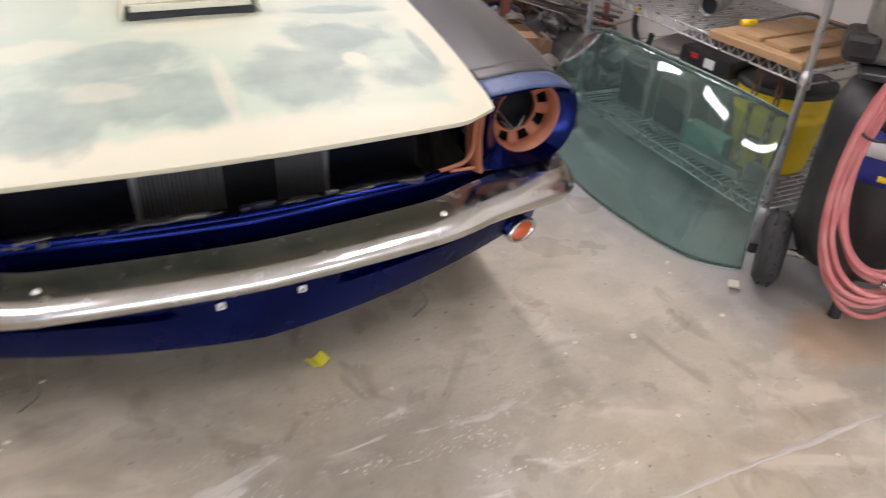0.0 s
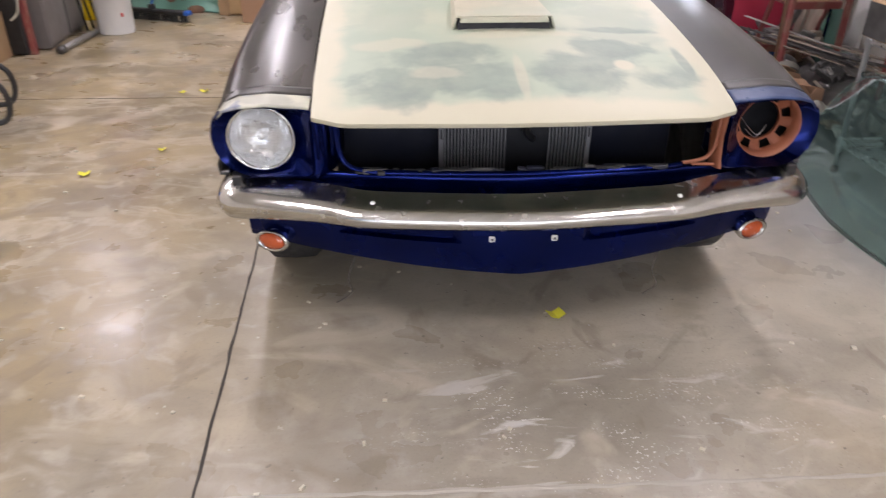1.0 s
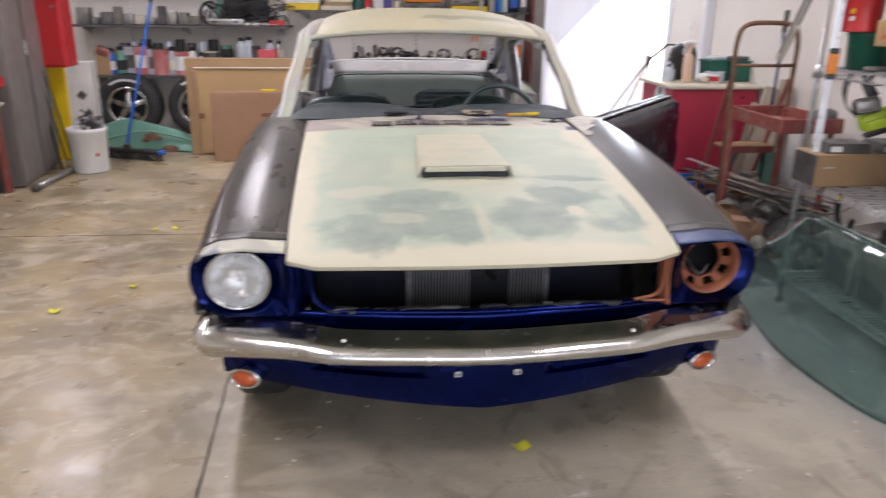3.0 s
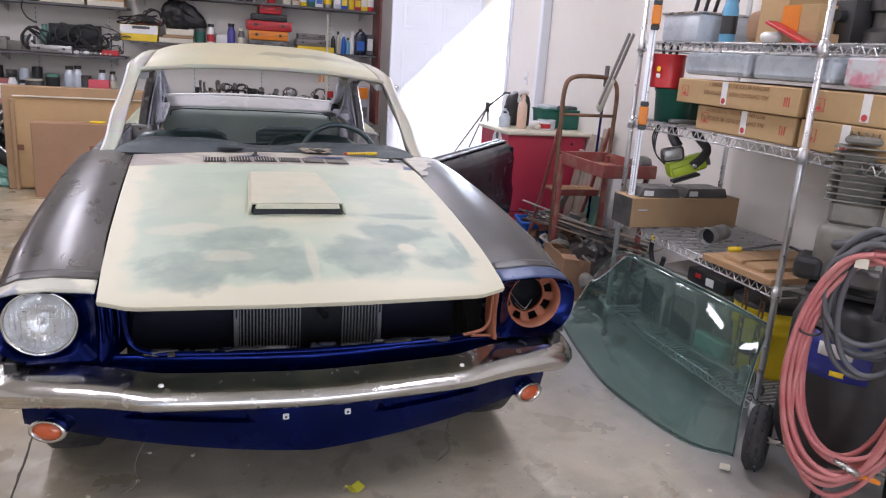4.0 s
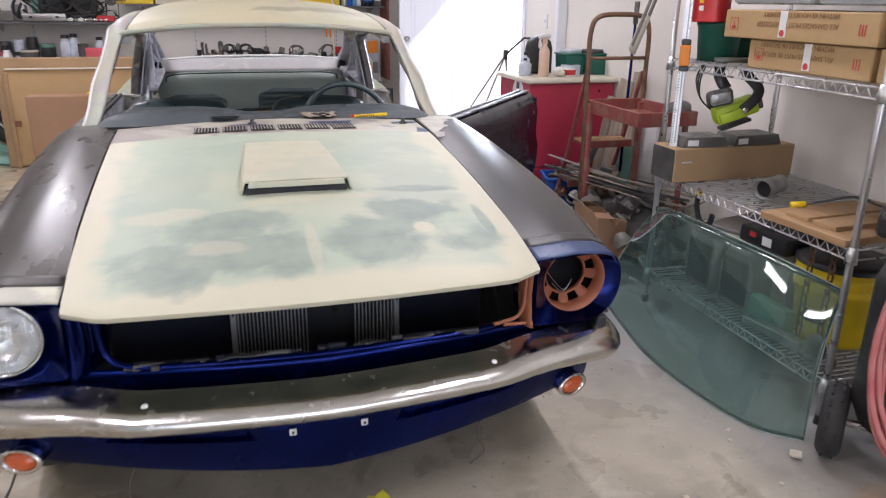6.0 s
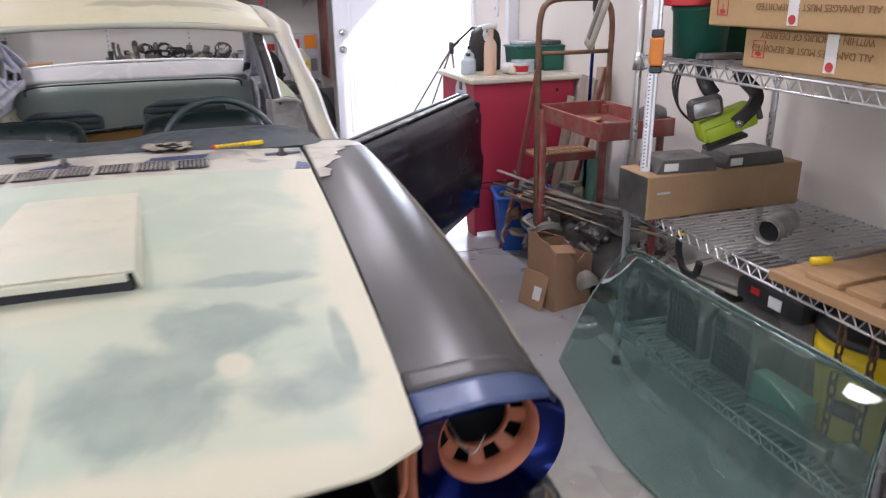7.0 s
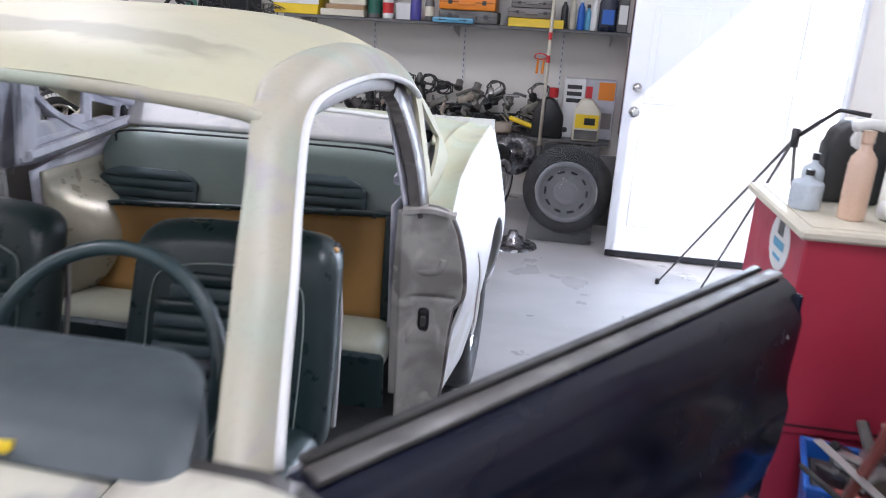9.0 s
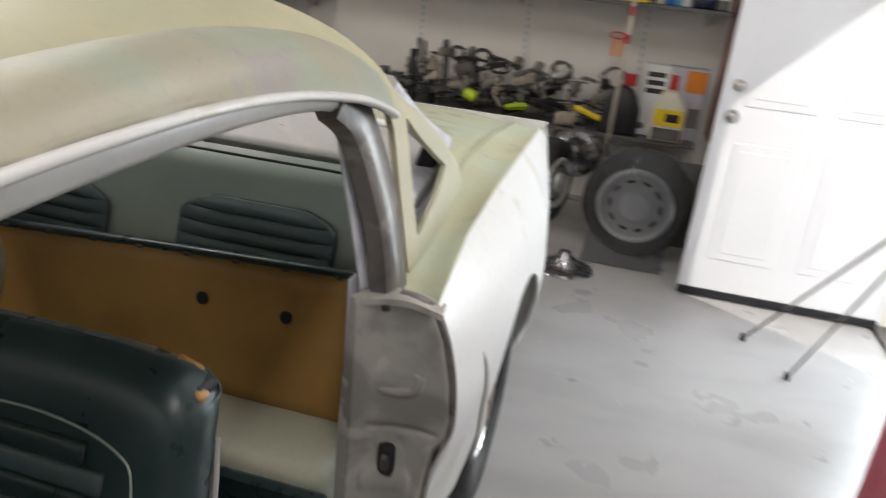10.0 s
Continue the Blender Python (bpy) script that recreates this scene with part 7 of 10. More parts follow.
def cabinet_top():
    z = 0.919
    x0, y0 = 2.07, 3.28
    b = bottle("spray_bottle", (x0 - 0.16, y0 - 0.14, z), 0.036, 0.25, M_PEACH, "peach plastic trigger spray bottle", M_PEACH, 0.42)
    part("trigger_head", bar([(0.035, 0, 0.262), (0.0, 0, 0.268), (-0.045, 0, 0.258)], 0.026, 0.028, (0, 0, 1), 4), M_WHITE, b, "white trigger head", smooth=True)
    part("trigger", bar([(-0.028, 0, 0.250), (-0.040, 0, 0.225), (-0.034, 0, 0.205)], 0.014, 0.010, (1, 0, 0), 4), M_WHITE, b, smooth=True)
    bottle("oil_can", (x0 - 0.26, y0 - 0.05, z), 0.045, 0.115, M_CLEAR, "dull metal pump oil can", M_BLACK, 0.25, "oil can")
    bottle("spray_bottle", (x0 - 0.22, y0 + 0.05, z), 0.032, 0.15, M_CLEAR, "clear trigger bottle with a black top", M_BLACK, 0.3)
    t = thing("oil_jug", "black oil jug with an arched handle", "oil jug", (x0 - 0.10, y0 + 0.10, z))
    part("jug", prism([(-0.09, 0), (0.09, 0), (0.09, 0.17), (0.075, 0.22), (0.03, 0.255), (-0.03, 0.255), (-0.075, 0.22), (-0.09, 0.17)], 0.09, Matrix.Translation((0, -0.045, 0)), 0.012), M_BLACK, t, smooth=True)
    part("grip_hole", lathe([(0, 0.002), (0.022, 0.002), (0.022, 0)], 16, pose(-0.01, -0.046, 0.195, 90, 0, 0) @ Matrix.Diagonal((0.7, 1.2, 1, 1))), M_WHITE, t)
    for k, (dx, dy) in enumerate(((0.11, 0.02), (0.26, -0.02))):
        b = thing("green_bin", "green plastic bin with rags inside", "plastic bin", (x0 + dx, y0 + dy, z), rz=4)
        part("bin", prism([(-0.065, 0), (0.065, 0), (0.078, 0.135), (-0.078, 0.135)], 0.16, Matrix.Translation((0, -0.08, 0)), 0.004), M_GREEN, b)
        part("bin_rim", box((0, 0, 0.138), (0.17, 0.18, 0.012), 0.004), M_GREEN, b)
        part("rag", box((0.0, 0, 0.155), (0.11, 0.12, 0.03), 0.012, Matrix.Rotation(0.3, 4, "Z"), seg=2), M_GREY_STEEL if k else M_CLEAR, b)
    can((x0 + 0.02, y0 - 0.16, z), 0.045, 0.055, M_WHITE, "small white tub with a red print", M_WHITE, M_RED_BRIGHT, "plastic_tub", "plastic tub")
    can((x0 + 0.06, y0 - 0.10, z), 0.07, 0.07, M_CLEAR, "small clear plastic tub", M_CLEAR, None, "plastic_tub", "plastic tub")
    single("paper_wad", box((x0 - 0.04, y0 - 0.13, z + 0.03), (0.09, 0.08, 0.06), 0.025, Matrix.Rotation(0.5, 4, "Z"), seg=2), M_WHITE, "crumpled white paper towel", "paper towel", smooth=True)
    single("paper_wad", box((x0 - 0.05, y0 - 0.19, z + 0.022), (0.05, 0.05, 0.045), 0.018, Matrix.Rotation(0.2, 4, "Z"), seg=2), M_CREAM, "crumpled cream paper towel", "paper towel", smooth=True)


cabinet_top()


def mop():
    t = thing("mop", "blue-handled mop leaning behind the step stand", "mop", (2.2, 2.52, 0))
    part("pole", tube([(0, 0, 0.03), (0, -0.02, 0.8), (0, -0.033, 1.30)], 0.0085, 10), M_BLUE, t, "blue steel pole", smooth=True)
    part("grip", tube([(0, -0.033, 1.28), (0, -0.036, 1.41)], 0.015, 10), M_GREY_STEEL, t, "grey grip", smooth=True)
    part("head", box((0, 0, 0.03), (0.10, 0.24, 0.06), 0.02, seg=2), M_DRIFT, t, "matted grey mop head", smooth=True)
    t = thing("squeegee", "grey squeegee blade hooked on the wire rack's corner", "squeegee", (1.70, 1.40, 1.572))
    a, b = Vector((0, 0, 0)), Vector((0.0, 0.22, -0.36))
    for dx in (-0.012, 0.012):
        part("blade", bar([a + Vector((dx, 0, 0)), a.lerp(b, 0.6) + Vector((dx, 0, 0)), b + Vector((dx, 0, 0))], 0.020, 0.008, (1, 0, 0), 4), M_GREY_CABINET, t, auto=50)
    part("grip", bar([a.lerp(b, 0.62), b + Vector((0, 0.02, -0.03))], 0.050, 0.022, (1, 0, 0), 6), M_ROPE, t, "grey foam sleeve", smooth=True)


mop()


def tripod():
    t = thing("tripod", "thin grey folding tripod stand", "tripod", (1.98, 4.62, 0))
    top = Vector((0.10, -0.30, 0.98))
    for foot in ((-0.26, 0.43, 0.008), (-0.12, 0.13, 0.008), (0.22, -0.30, 0.008)):
        part("leg", tube([foot, Vector(foot).lerp(top, 0.5), top], 0.006, 8, taper=lambda k: 0.8 + 0.4 * k), M_GREY_STEEL, t, smooth=True)
        part("foot", cyl((foot[0], foot[1], 0), (foot[0], foot[1], 0.03), 0.014, 0.012, seg=10), M_BLACK, t)
    part("stem", tube([top, top + Vector((0.12, -0.1, 0.14)), top + Vector((0.22, -0.16, 0.13))], 0.010, 8), M_BLACK, t, smooth=True)
    part("collar", cyl(top - Vector((0, 0, 0.04)), top + Vector((0, 0, 0.04)), 0.018, seg=12), M_BLACK, t, smooth=True)


tripod()


# ---- compressor and hoses ----
def compressor():
    t = thing("air_compressor", "black upright air compressor with a finned pump on top", "air compressor", (1.80, -0.10, 0), rz=-49)
    # local y points away from the room, local x to the right of it
    part("tank", lathe([(0, 0.12), (0.10, 0.125), (0.165, 0.16), (0.19, 0.22), (0.19, 0.62), (0.165, 0.69), (0.10, 0.73), (0, 0.735)], 36), M_BLACK, t, smooth=True)
    lab = part("tank_label", sheet(lambda u, v: (0.192 * math.sin(-0.75 + u * 1.15), -0.192 * math.cos(-0.75 + u * 1.15), 0.475 + v * 0.15), 12, 3, 0.001), plain("navy_label", (0.02, 0.03, 0.22), 0.4), t, "navy blue label with white and yellow marks", smooth=True)
    part("label_logo", sheet(lambda u, v: (0.194 * math.sin(-0.45 + u * 0.55), -0.194 * math.cos(-0.45 + u * 0.55), 0.55 + v * 0.045), 8, 2, 0.001), M_WHITE, lab, smooth=True)
    part("label_bar", sheet(lambda u, v: (0.194 * math.sin(-0.2 + u * 0.22), -0.194 * math.cos(-0.2 + u * 0.22), 0.488 + v * 0.018), 5, 2, 0.001), M_YELLOW, lab, smooth=True)
    part("base_plate", box((0, 0.02, 0.745), (0.32, 0.30, 0.02), 0.004), M_BLACK, t)
    part("motor", box((-0.070, 0.030, 0.855), (0.19, 0.19, 0.20), 0.03, seg=3), M_CAST, t, "grey motor housing", auto=40)
    part("motor_fan_box", box((-0.170, -0.010, 0.800), (0.09, 0.14, 0.08), 0.02, seg=2), M_BLACK, t, "black fan box")
    pump = part("pump", box((-0.065, 0.050, 0.995), (0.16, 0.15, 0.08), 0.012), M_CAST, t, "grey cast pump block")
    for k in range(9):
        part("cooling_fin", box((-0.065, 0.05, 1.035 + k * 0.022), (0.20, 0.17, 0.005), 0.002), M_CAST, pump, "cast cooling fin")
    part("pump_core", box((-0.065, 0.050, 1.110), (0.13, 0.11, 0.17)), M_CAST, pump)
    part("pump_head", box((-0.065, 0.050, 1.235), (0.15, 0.13, 0.026), 0.008), M_CAST, pump)
    for k in range(7):
        part("head_fin", box((-0.128 + k * 0.021, 0.05, 1.252), (0.004, 0.12, 0.018), 0.001), M_CAST, pump)
    part("air_filter", lathe([(0, 0), (0.055, 0), (0.06, 0.01), (0.06, 0.055), (0.05, 0.065), (0, 0.065)], 24, pose(0.10, -0.05, 1.05, 90, 0, 0)), M_BLACK, t, "round black air filter", smooth=True)
    part("filter_hub", lathe([(0, 0.07), (0.018, 0.068), (0.02, 0.06)], 16, pose(0.10, -0.05, 1.05, 90, 0, 0)), M_STEEL, t, smooth=True)
    part("filter_dot", lathe([(0, 0.074), (0.007, 0.072)], 12, pose(0.10, -0.05, 1.05, 90, 0, 0)), M_RED_BRIGHT, t)
    part("handle", tube(curve_pts([(-0.10, -0.10, 0.90), (-0.02, -0.17, 0.93), (0.05, -0.23, 0.92), (0.06, -0.25, 0.84), (0.06, -0.235, 0.72)], 6), 0.017, 10), M_GREY_HOSE, t, "grey bent push handle", smooth=True)
    part("pipe", tube(curve_pts([(0.10, -0.02, 0.98), (0.16, -0.08, 0.93), (0.15, -0.12, 0.86), (0.10, -0.14, 0.80)], 6), 0.007, 8), M_STEEL, t, smooth=True)
    part("gauge_box", box((0.0, -0.12, 0.81), (0.10, 0.07, 0.06), 0.01), M_GREY_STEEL, t)
    for x in (-0.222, 0.235):
        m = pose(x, -0.02, 0.124, 0, 90, 0) @ Matrix.Diagonal((0.84, 0.84, 0.84, 1))
        w = part("wheel", lathe([(0.07, -0.04), (0.12, -0.045), (0.142, -0.03), (0.148, 0), (0.142, 0.03), (0.12, 0.045), (0.07, 0.04)], 36, m, closed=True), M_RUBBER, t, "knobbly pneumatic tyre", smooth=True)
        for k in range(36):
            a = 2 * math.pi * k / 36
            part("tread_block", box((0, 0, 0), (0.012, 0.03, 0.010), 0.002, m @ Matrix.Rotation(a, 4, "Z") @ Matrix.Translation((0.146, 0, 0.018 * (1 if k % 2 else -1)))), M_RUBBER, w)
        part("wheel_rim", lathe([(0, 0.03), (0.02, 0.03), (0.03, 0.015), (0.06, 0.012), (0.075, 0.035)], 24, m), M_GREY_STEEL, w, smooth=True)
        part("wheel_rim", lathe([(0, -0.03), (0.02, -0.03), (0.03, -0.015), (0.06, -0.012), (0.075, -0.035)], 24, m), M_GREY_STEEL, w, smooth=True)
    part("axle", cyl((-0.235, -0.02, 0.124), (0.235, -0.02, 0.124), 0.012, seg=10), M_STEEL, t)
    part("front_foot", cyl((0, -0.13, 0), (0, -0.12, 0.16), 0.018, seg=10), M_BLACK, t)


compressor()


def hose_coil(name, label, material, loops, cu, cz, hu, hz, r, seed, sag):
    """Loops of hose hung on the compressor's handle."""
    rnd = random.Random(seed)
    t = thing(name, label, "air hose", (1.575, -0.305, 0.02), rz=-49)
    pts = []
    for k in range(loops):
        du, dz, a0 = rnd.uniform(-0.022, 0.022), rnd.uniform(-0.05, 0.045), rnd.uniform(-0.15, 0.15)
        w, h = hu * rnd.uniform(0.76, 1.08), hz * rnd.uniform(0.84, 1.06)
        for j in range(14):
            a = math.pi / 2 + a0 + 2 * math.pi * j / 14
            z = cz + dz * (1 if math.sin(a) < 0.6 else 0.3) + h * math.sin(a)
            pts.append((cu + du + w * math.cos(a) * (1 + sag * (0.5 - 0.5 * math.sin(a))), -0.065 + 0.016 * k * 0.6 + rnd.uniform(-0.006, 0.006) - 0.03 * math.sin(a), z))
    part("hose", tube(curve_pts(pts, 4), r, 8), material, t, smooth=True)
    return t


hose_coil("red_hose", "faded red rubber air hose coiled over the handle", M_PINK_HOSE, 11, 0.012, 0.555, 0.160, 0.385, 0.0090, 3, 0.14)
h_ = bpy.data.objects["red_hose"]
part("hose_fitting", cyl((0.02, -0.10, 0.285), (0.09, -0.105, 0.262), 0.009, 0.011, seg=12), M_STEEL, h_, "steel quick coupling", smooth=True)
part("hose_tie", tube([(-0.115 + 0.03 * math.cos(a), -0.06 + 0.05 * math.sin(a), 0.66) for a in (2 * math.pi * k / 16 for k in range(16))], 0.004, 6, True), M_BLACK, h_, smooth=True)
g = hose_coil("grey_hose", "grey rubber air hose coiled over the handle", M_GREY_HOSE, 7, 0.03, 0.775, 0.115, 0.205, 0.0095, 8, 0.1)
part("tag", box((-0.02, -0.10, 0.90), (0.035, 0.004, 0.03), 0.001), M_CREAM, g, "cream paper tag")
single("orange_nozzle", cyl((1.62, -0.39, 0.245), (1.70, -0.40, 0.21), 0.012, 0.008, seg=10), M_ORANGE, "orange plastic air nozzle hanging on the hose", "nozzle")


# ---- on and under the racks ----
def bar_clamp():
    t = thing("bar_clamp", "long aluminium bar clamp with orange and black jaws", "bar clamp", (1.700, 1.215, 0.0), rz=-28)
    part("bar", box((0, 0, 1.381), (0.032, 0.024, 1.158), 0.003), M_LEVEL, t)
    part("bar_groove", box((0.004, -0.0125, 1.381), (0.006, 0.002, 1.12)), M_ALLOY, t)
    for z in (1.195, 1.655):
        part("jaw", box((0.004, -0.018, z), (0.040, 0.060, 0.086), 0.006, seg=2), M_ORANGE, t, "orange clamp jaw")
        for dz in (-0.054, 0.054):
            part("jaw_lock", box((0.004, -0.016, z + dz), (0.038, 0.050, 0.024), 0.004), M_BLACK, t)
    for k in range(26):
        part("bar_hole", box((-0.008, -0.0125, 0.82 + k * 0.012), (0.005, 0.001, 0.004)), M_DARK, t)


bar_clamp()


def rack_goods():
    z2, z3 = 1.170, 1.540
    b = thing("green_tub", "dark green plastic tub", "plastic tub", (1.855, 1.20, z2))
    part("tub", lathe([(0, 0), (0.080, 0), (0.090, 0.140), (0.094, 0.145), (0.092, 0.155), (0, 0.155)], 24), M_GREEN, b, smooth=True)
    part("tub_lid", lathe([(0.095, 0.146), (0.097, 0.150), (0.095, 0.158), (0, 0.159)], 24), M_GREEN, b, smooth=True)
    b = thing("green_tub", "dark green plastic tub", "plastic tub", (2.03, 1.24, z2))
    part("tub", lathe([(0, 0), (0.055, 0), (0.062, 0.125), (0.066, 0.13), (0, 0.133)], 24), M_GREEN, b, smooth=True)
    c = can((1.80, 1.20, z2 + 0.160), 0.076, 0.155, M_RED_BRIGHT, "red plastic coffee can with tools inside", M_BLACK, None, "coffee_can", "can")
    part("can_mark", box((-0.071, -0.02, 0.085), (0.004, 0.05, 0.022), 0.002), M_YELLOW, c, "yellow and white printed mark")
    part("can_mark", box((-0.071, -0.02, 0.055), (0.004, 0.055, 0.020), 0.002), M_WHITE, c)
    for k in range(3):
        part("tool_handle", tube([(-0.03 + k * 0.03, 0, 0.13), (-0.04 + k * 0.045, 0.01, 0.21)], 0.008, 6), M_BLACK, c)
    t = thing("grey_bin", "grey steel bin holding black handles", "metal bin", (1.93, 1.13, z3))
    part("bin", box((0, 0, 0.065), (0.30, 0.28, 0.13), 0.02, seg=2), M_CLEAR, t, auto=40)
    part("bin_rim", box((0, 0, 0.128), (0.31, 0.29, 0.012), 0.004), M_STEEL, t)
    for k in range(5):
        part("tool_handle", bar([(-0.10 + k * 0.05, -0.03, 0.12), (-0.10 + k * 0.052, -0.05, 0.20), (-0.07 + k * 0.05, -0.02, 0.24)], 0.016, 0.012, (0, 1, 0), 4), M_BLACK, t, auto=50)
    bottle("spray_can", (1.86, 0.885, z3), 0.033, 0.22, M_BLUE_LIGHT, "sky blue and black spray can", M_BLACK, 0.7, "spray can", M_BLACK)
    single("burlap_lump", box((1.95, 0.76, z3 + 0.07), (0.14, 0.13, 0.14), 0.045, Matrix.Rotation(0.3, 4, "Z"), seg=3), M_CARD_DARK, "crumpled brown paper bag", "paper bag", smooth=True)
    carton("cardboard_box", (1.97, 0.60, z3 + 0.12), (0.26, 0.16, 0.24), M_CARD_PALE, "tall tan cardboard box on the top shelf")
    t = thing("small_box", "orange and white printed carton", "small box", (1.88, 0.42, z3 + 0.04))
    part("carton", box((0, 0, 0.05), (0.14, 0.18, 0.10), 0.003), M_CARD_PALE, t)
    part("orange_side", box((-0.071, 0.045, 0.05), (0.002, 0.09, 0.098)), M_ORANGE, t)
    single("flat_box", box((1.90, 0.42, z3 + 0.02), (0.22, 0.24, 0.038), 0.003), M_CARD, "flat brown carton under a smaller box", "cardboard box")
    single("glove", box((1.80, 0.52, z3 + 0.022), (0.09, 0.09, 0.04), 0.018, Matrix.Rotation(0.3, 4, "Z"), seg=2), M_WHITE, "white work glove lying on the shelf", "glove", smooth=True)
    single("red_folder", box((1.775, 0.41, z3 + 0.035), (0.06, 0.24, 0.012), 0.002, Matrix.Rotation(0.35, 4, "X")), M_RED_BRIGHT, "red and white printed plastic packet", "packet")
    rnd = random.Random(11)
    for k in range(11):
        y = 0.30 - k * 0.075
        q = (rnd.uniform(0.10, 0.20), rnd.uniform(0.07, 0.12), rnd.uniform(0.10, 0.24))
        at = (rnd.uniform(1.84, 2.1), y, z3)
        if k % 3 == 1:
            bm = lathe([(0, 0), (0.06, 0), (0.06, q[2] * 0.3), (0.035, q[2] * 0.4), (0.035, q[2] * 0.7), (0.05, q[2] * 0.75), (0.05, q[2]), (0, q[2])], 20, Matrix.Translation(at))
        else:
            bm = box((at[0], at[1], z3 + q[2] * 0.35), (q[0], q[1], q[2] * 0.7), 0.012, Matrix.Rotation(rnd.uniform(-0.5, 0.5), 4, "Z"), seg=2)
            cyl((at[0] - q[0] * 0.7, at[1], z3 + q[2] * 0.45), (at[0] + q[0] * 0.7, at[1], z3 + q[2] * 0.45), 0.022, seg=14, bm=bm)
            box((at[0], at[1], z3 + q[2] * 0.85), (q[0] * 0.5, q[1] * 0.6, q[2] * 0.3), 0.008, bm=bm)
        single("machine_part", bm, rnd.choice((M_GREY_STEEL, M_CAST, M_BLACK)), "grey cast machine part on the top shelf", "machine part", auto=40)
    # lower shelf and below
    z0 = RACK_Z[0] + 0.006
    for k, y in enumerate((1.10, 0.85)):
        t = thing("pet_carrier", "grey plastic pet carrier with a wire grid door", "pet carrier", (2.0, y, z0), group="pet carriers under the rack")
        part("shell", prism([(-0.10, 0), (0.10, 0), (0.11, 0.17), (0.07, 0.25), (-0.07, 0.25), (-0.11, 0.17)], 0.34, Matrix.Translation((0.17, 0, 0)) @ Matrix.Rotation(radians(90), 4, "Z"), 0.012), M_GREY_CABINET, t, auto=40)
        d = part("grid_door", box((-0.172, 0, 0.12), (0.006, 0.16, 0.19), 0.002), M_DARK, t, "wire grid door")
        for i in range(8):
            part("grid_wire", cyl((-0.178, -0.075 + i * 0.0215, 0.03), (-0.178, -0.075 + i * 0.0215, 0.215), 0.0016, seg=5), M_GREY_STEEL, d)
        for i in range(9):
            part("grid_wire", cyl((-0.180, -0.078, 0.032 + i * 0.0225), (-0.180, 0.078, 0.032 + i * 0.0225), 0.0016, seg=5), M_GREY_STEEL, d)
    t = thing("tool_case", "black plastic tool case with a white label", "tool case", (2.0, 0.76, 0.50), rz=3)
    part("case", box((0, 0, 0), (0.30, 0.26, 0.07), 0.012, seg=2), M_BLACK, t, auto=40)
    part("case_label", box((-0.151, -0.03, 0.0), (0.002, 0.05, 0.035)), M_WHITE, t)
    part("red_label", box((-0.151, 0.05, 0.01), (0.002, 0.035, 0.02)), M_RED_BRIGHT, t)
    single("plastic_crate", box((2.06, 0.80, z0 + 0.147), (0.26, 0.30, 0.292), 0.01), M_GREY_CABINET, "dark grey plastic crate under the tool case", "crate")
    single("wood_block", box((1.86, 0.66, z0 + 0.05), (0.05, 0.24, 0.10), 0.006), M_TEAL, "painted sea-green wood block", "wood block")
    single("flat_bar", box((1.80, 0.55, z0 + 0.020), (0.05, 0.28, 0.035), 0.004, Matrix.Rotation(0.12, 4, "Z")), M_ALLOY, "dull aluminium flat bar", "metal bar")
    t = thing("fog_lamp", "round chrome lamp with a cable", "lamp", (1.80, 0.34, z0 + 0.05))
    part("lamp_shell", lathe([(0, -0.05), (0.03, -0.045), (0.05, -0.01), (0.052, 0.0), (0.045, 0.006), (0, 0.01)], 24, pose(0, 0, 0, 0, -80, 0)), M_CHROME, t, smooth=True)
    part("cable", tube(curve_pts([(0.03, 0, 0), (0.02, -0.08, -0.02), (-0.03, -0.10, -0.03), (-0.05, -0.03, -0.03), (-0.02, 0.05, -0.04)], 6), 0.006, 6), M_GREY_HOSE, t, smooth=True)
    # grey plastic lids lying on the crates
    for k in range(3):
        single("plastic_sheet", box((2.02, 1.12 - 0.06 * k, 0.432 + 0.022 * k), (0.34, 0.26, 0.02), 0.006, Matrix.Rotation(0.15 * k, 4, "Z")), M_GREY_CABINET if k != 1 else M_CREAM, "flat grey plastic sheet lying on the carriers", "plastic sheet")
    t = thing("c_clamp", "black and yellow hand clamp", "clamp", (1.79, 1.06, 0.52))
    part("frame", bar([(0, 0.05, 0.10), (0, 0.055, 0.03), (0, 0.02, -0.03), (0, -0.04, -0.03), (0, -0.06, 0.02)], 0.024, 0.018, (1, 0, 0), 6), M_BLACK, t, auto=50)
    part("collar", box((0, 0.05, 0.09), (0.022, 0.022, 0.024), 0.004), M_YELLOW, t)


rack_goods()


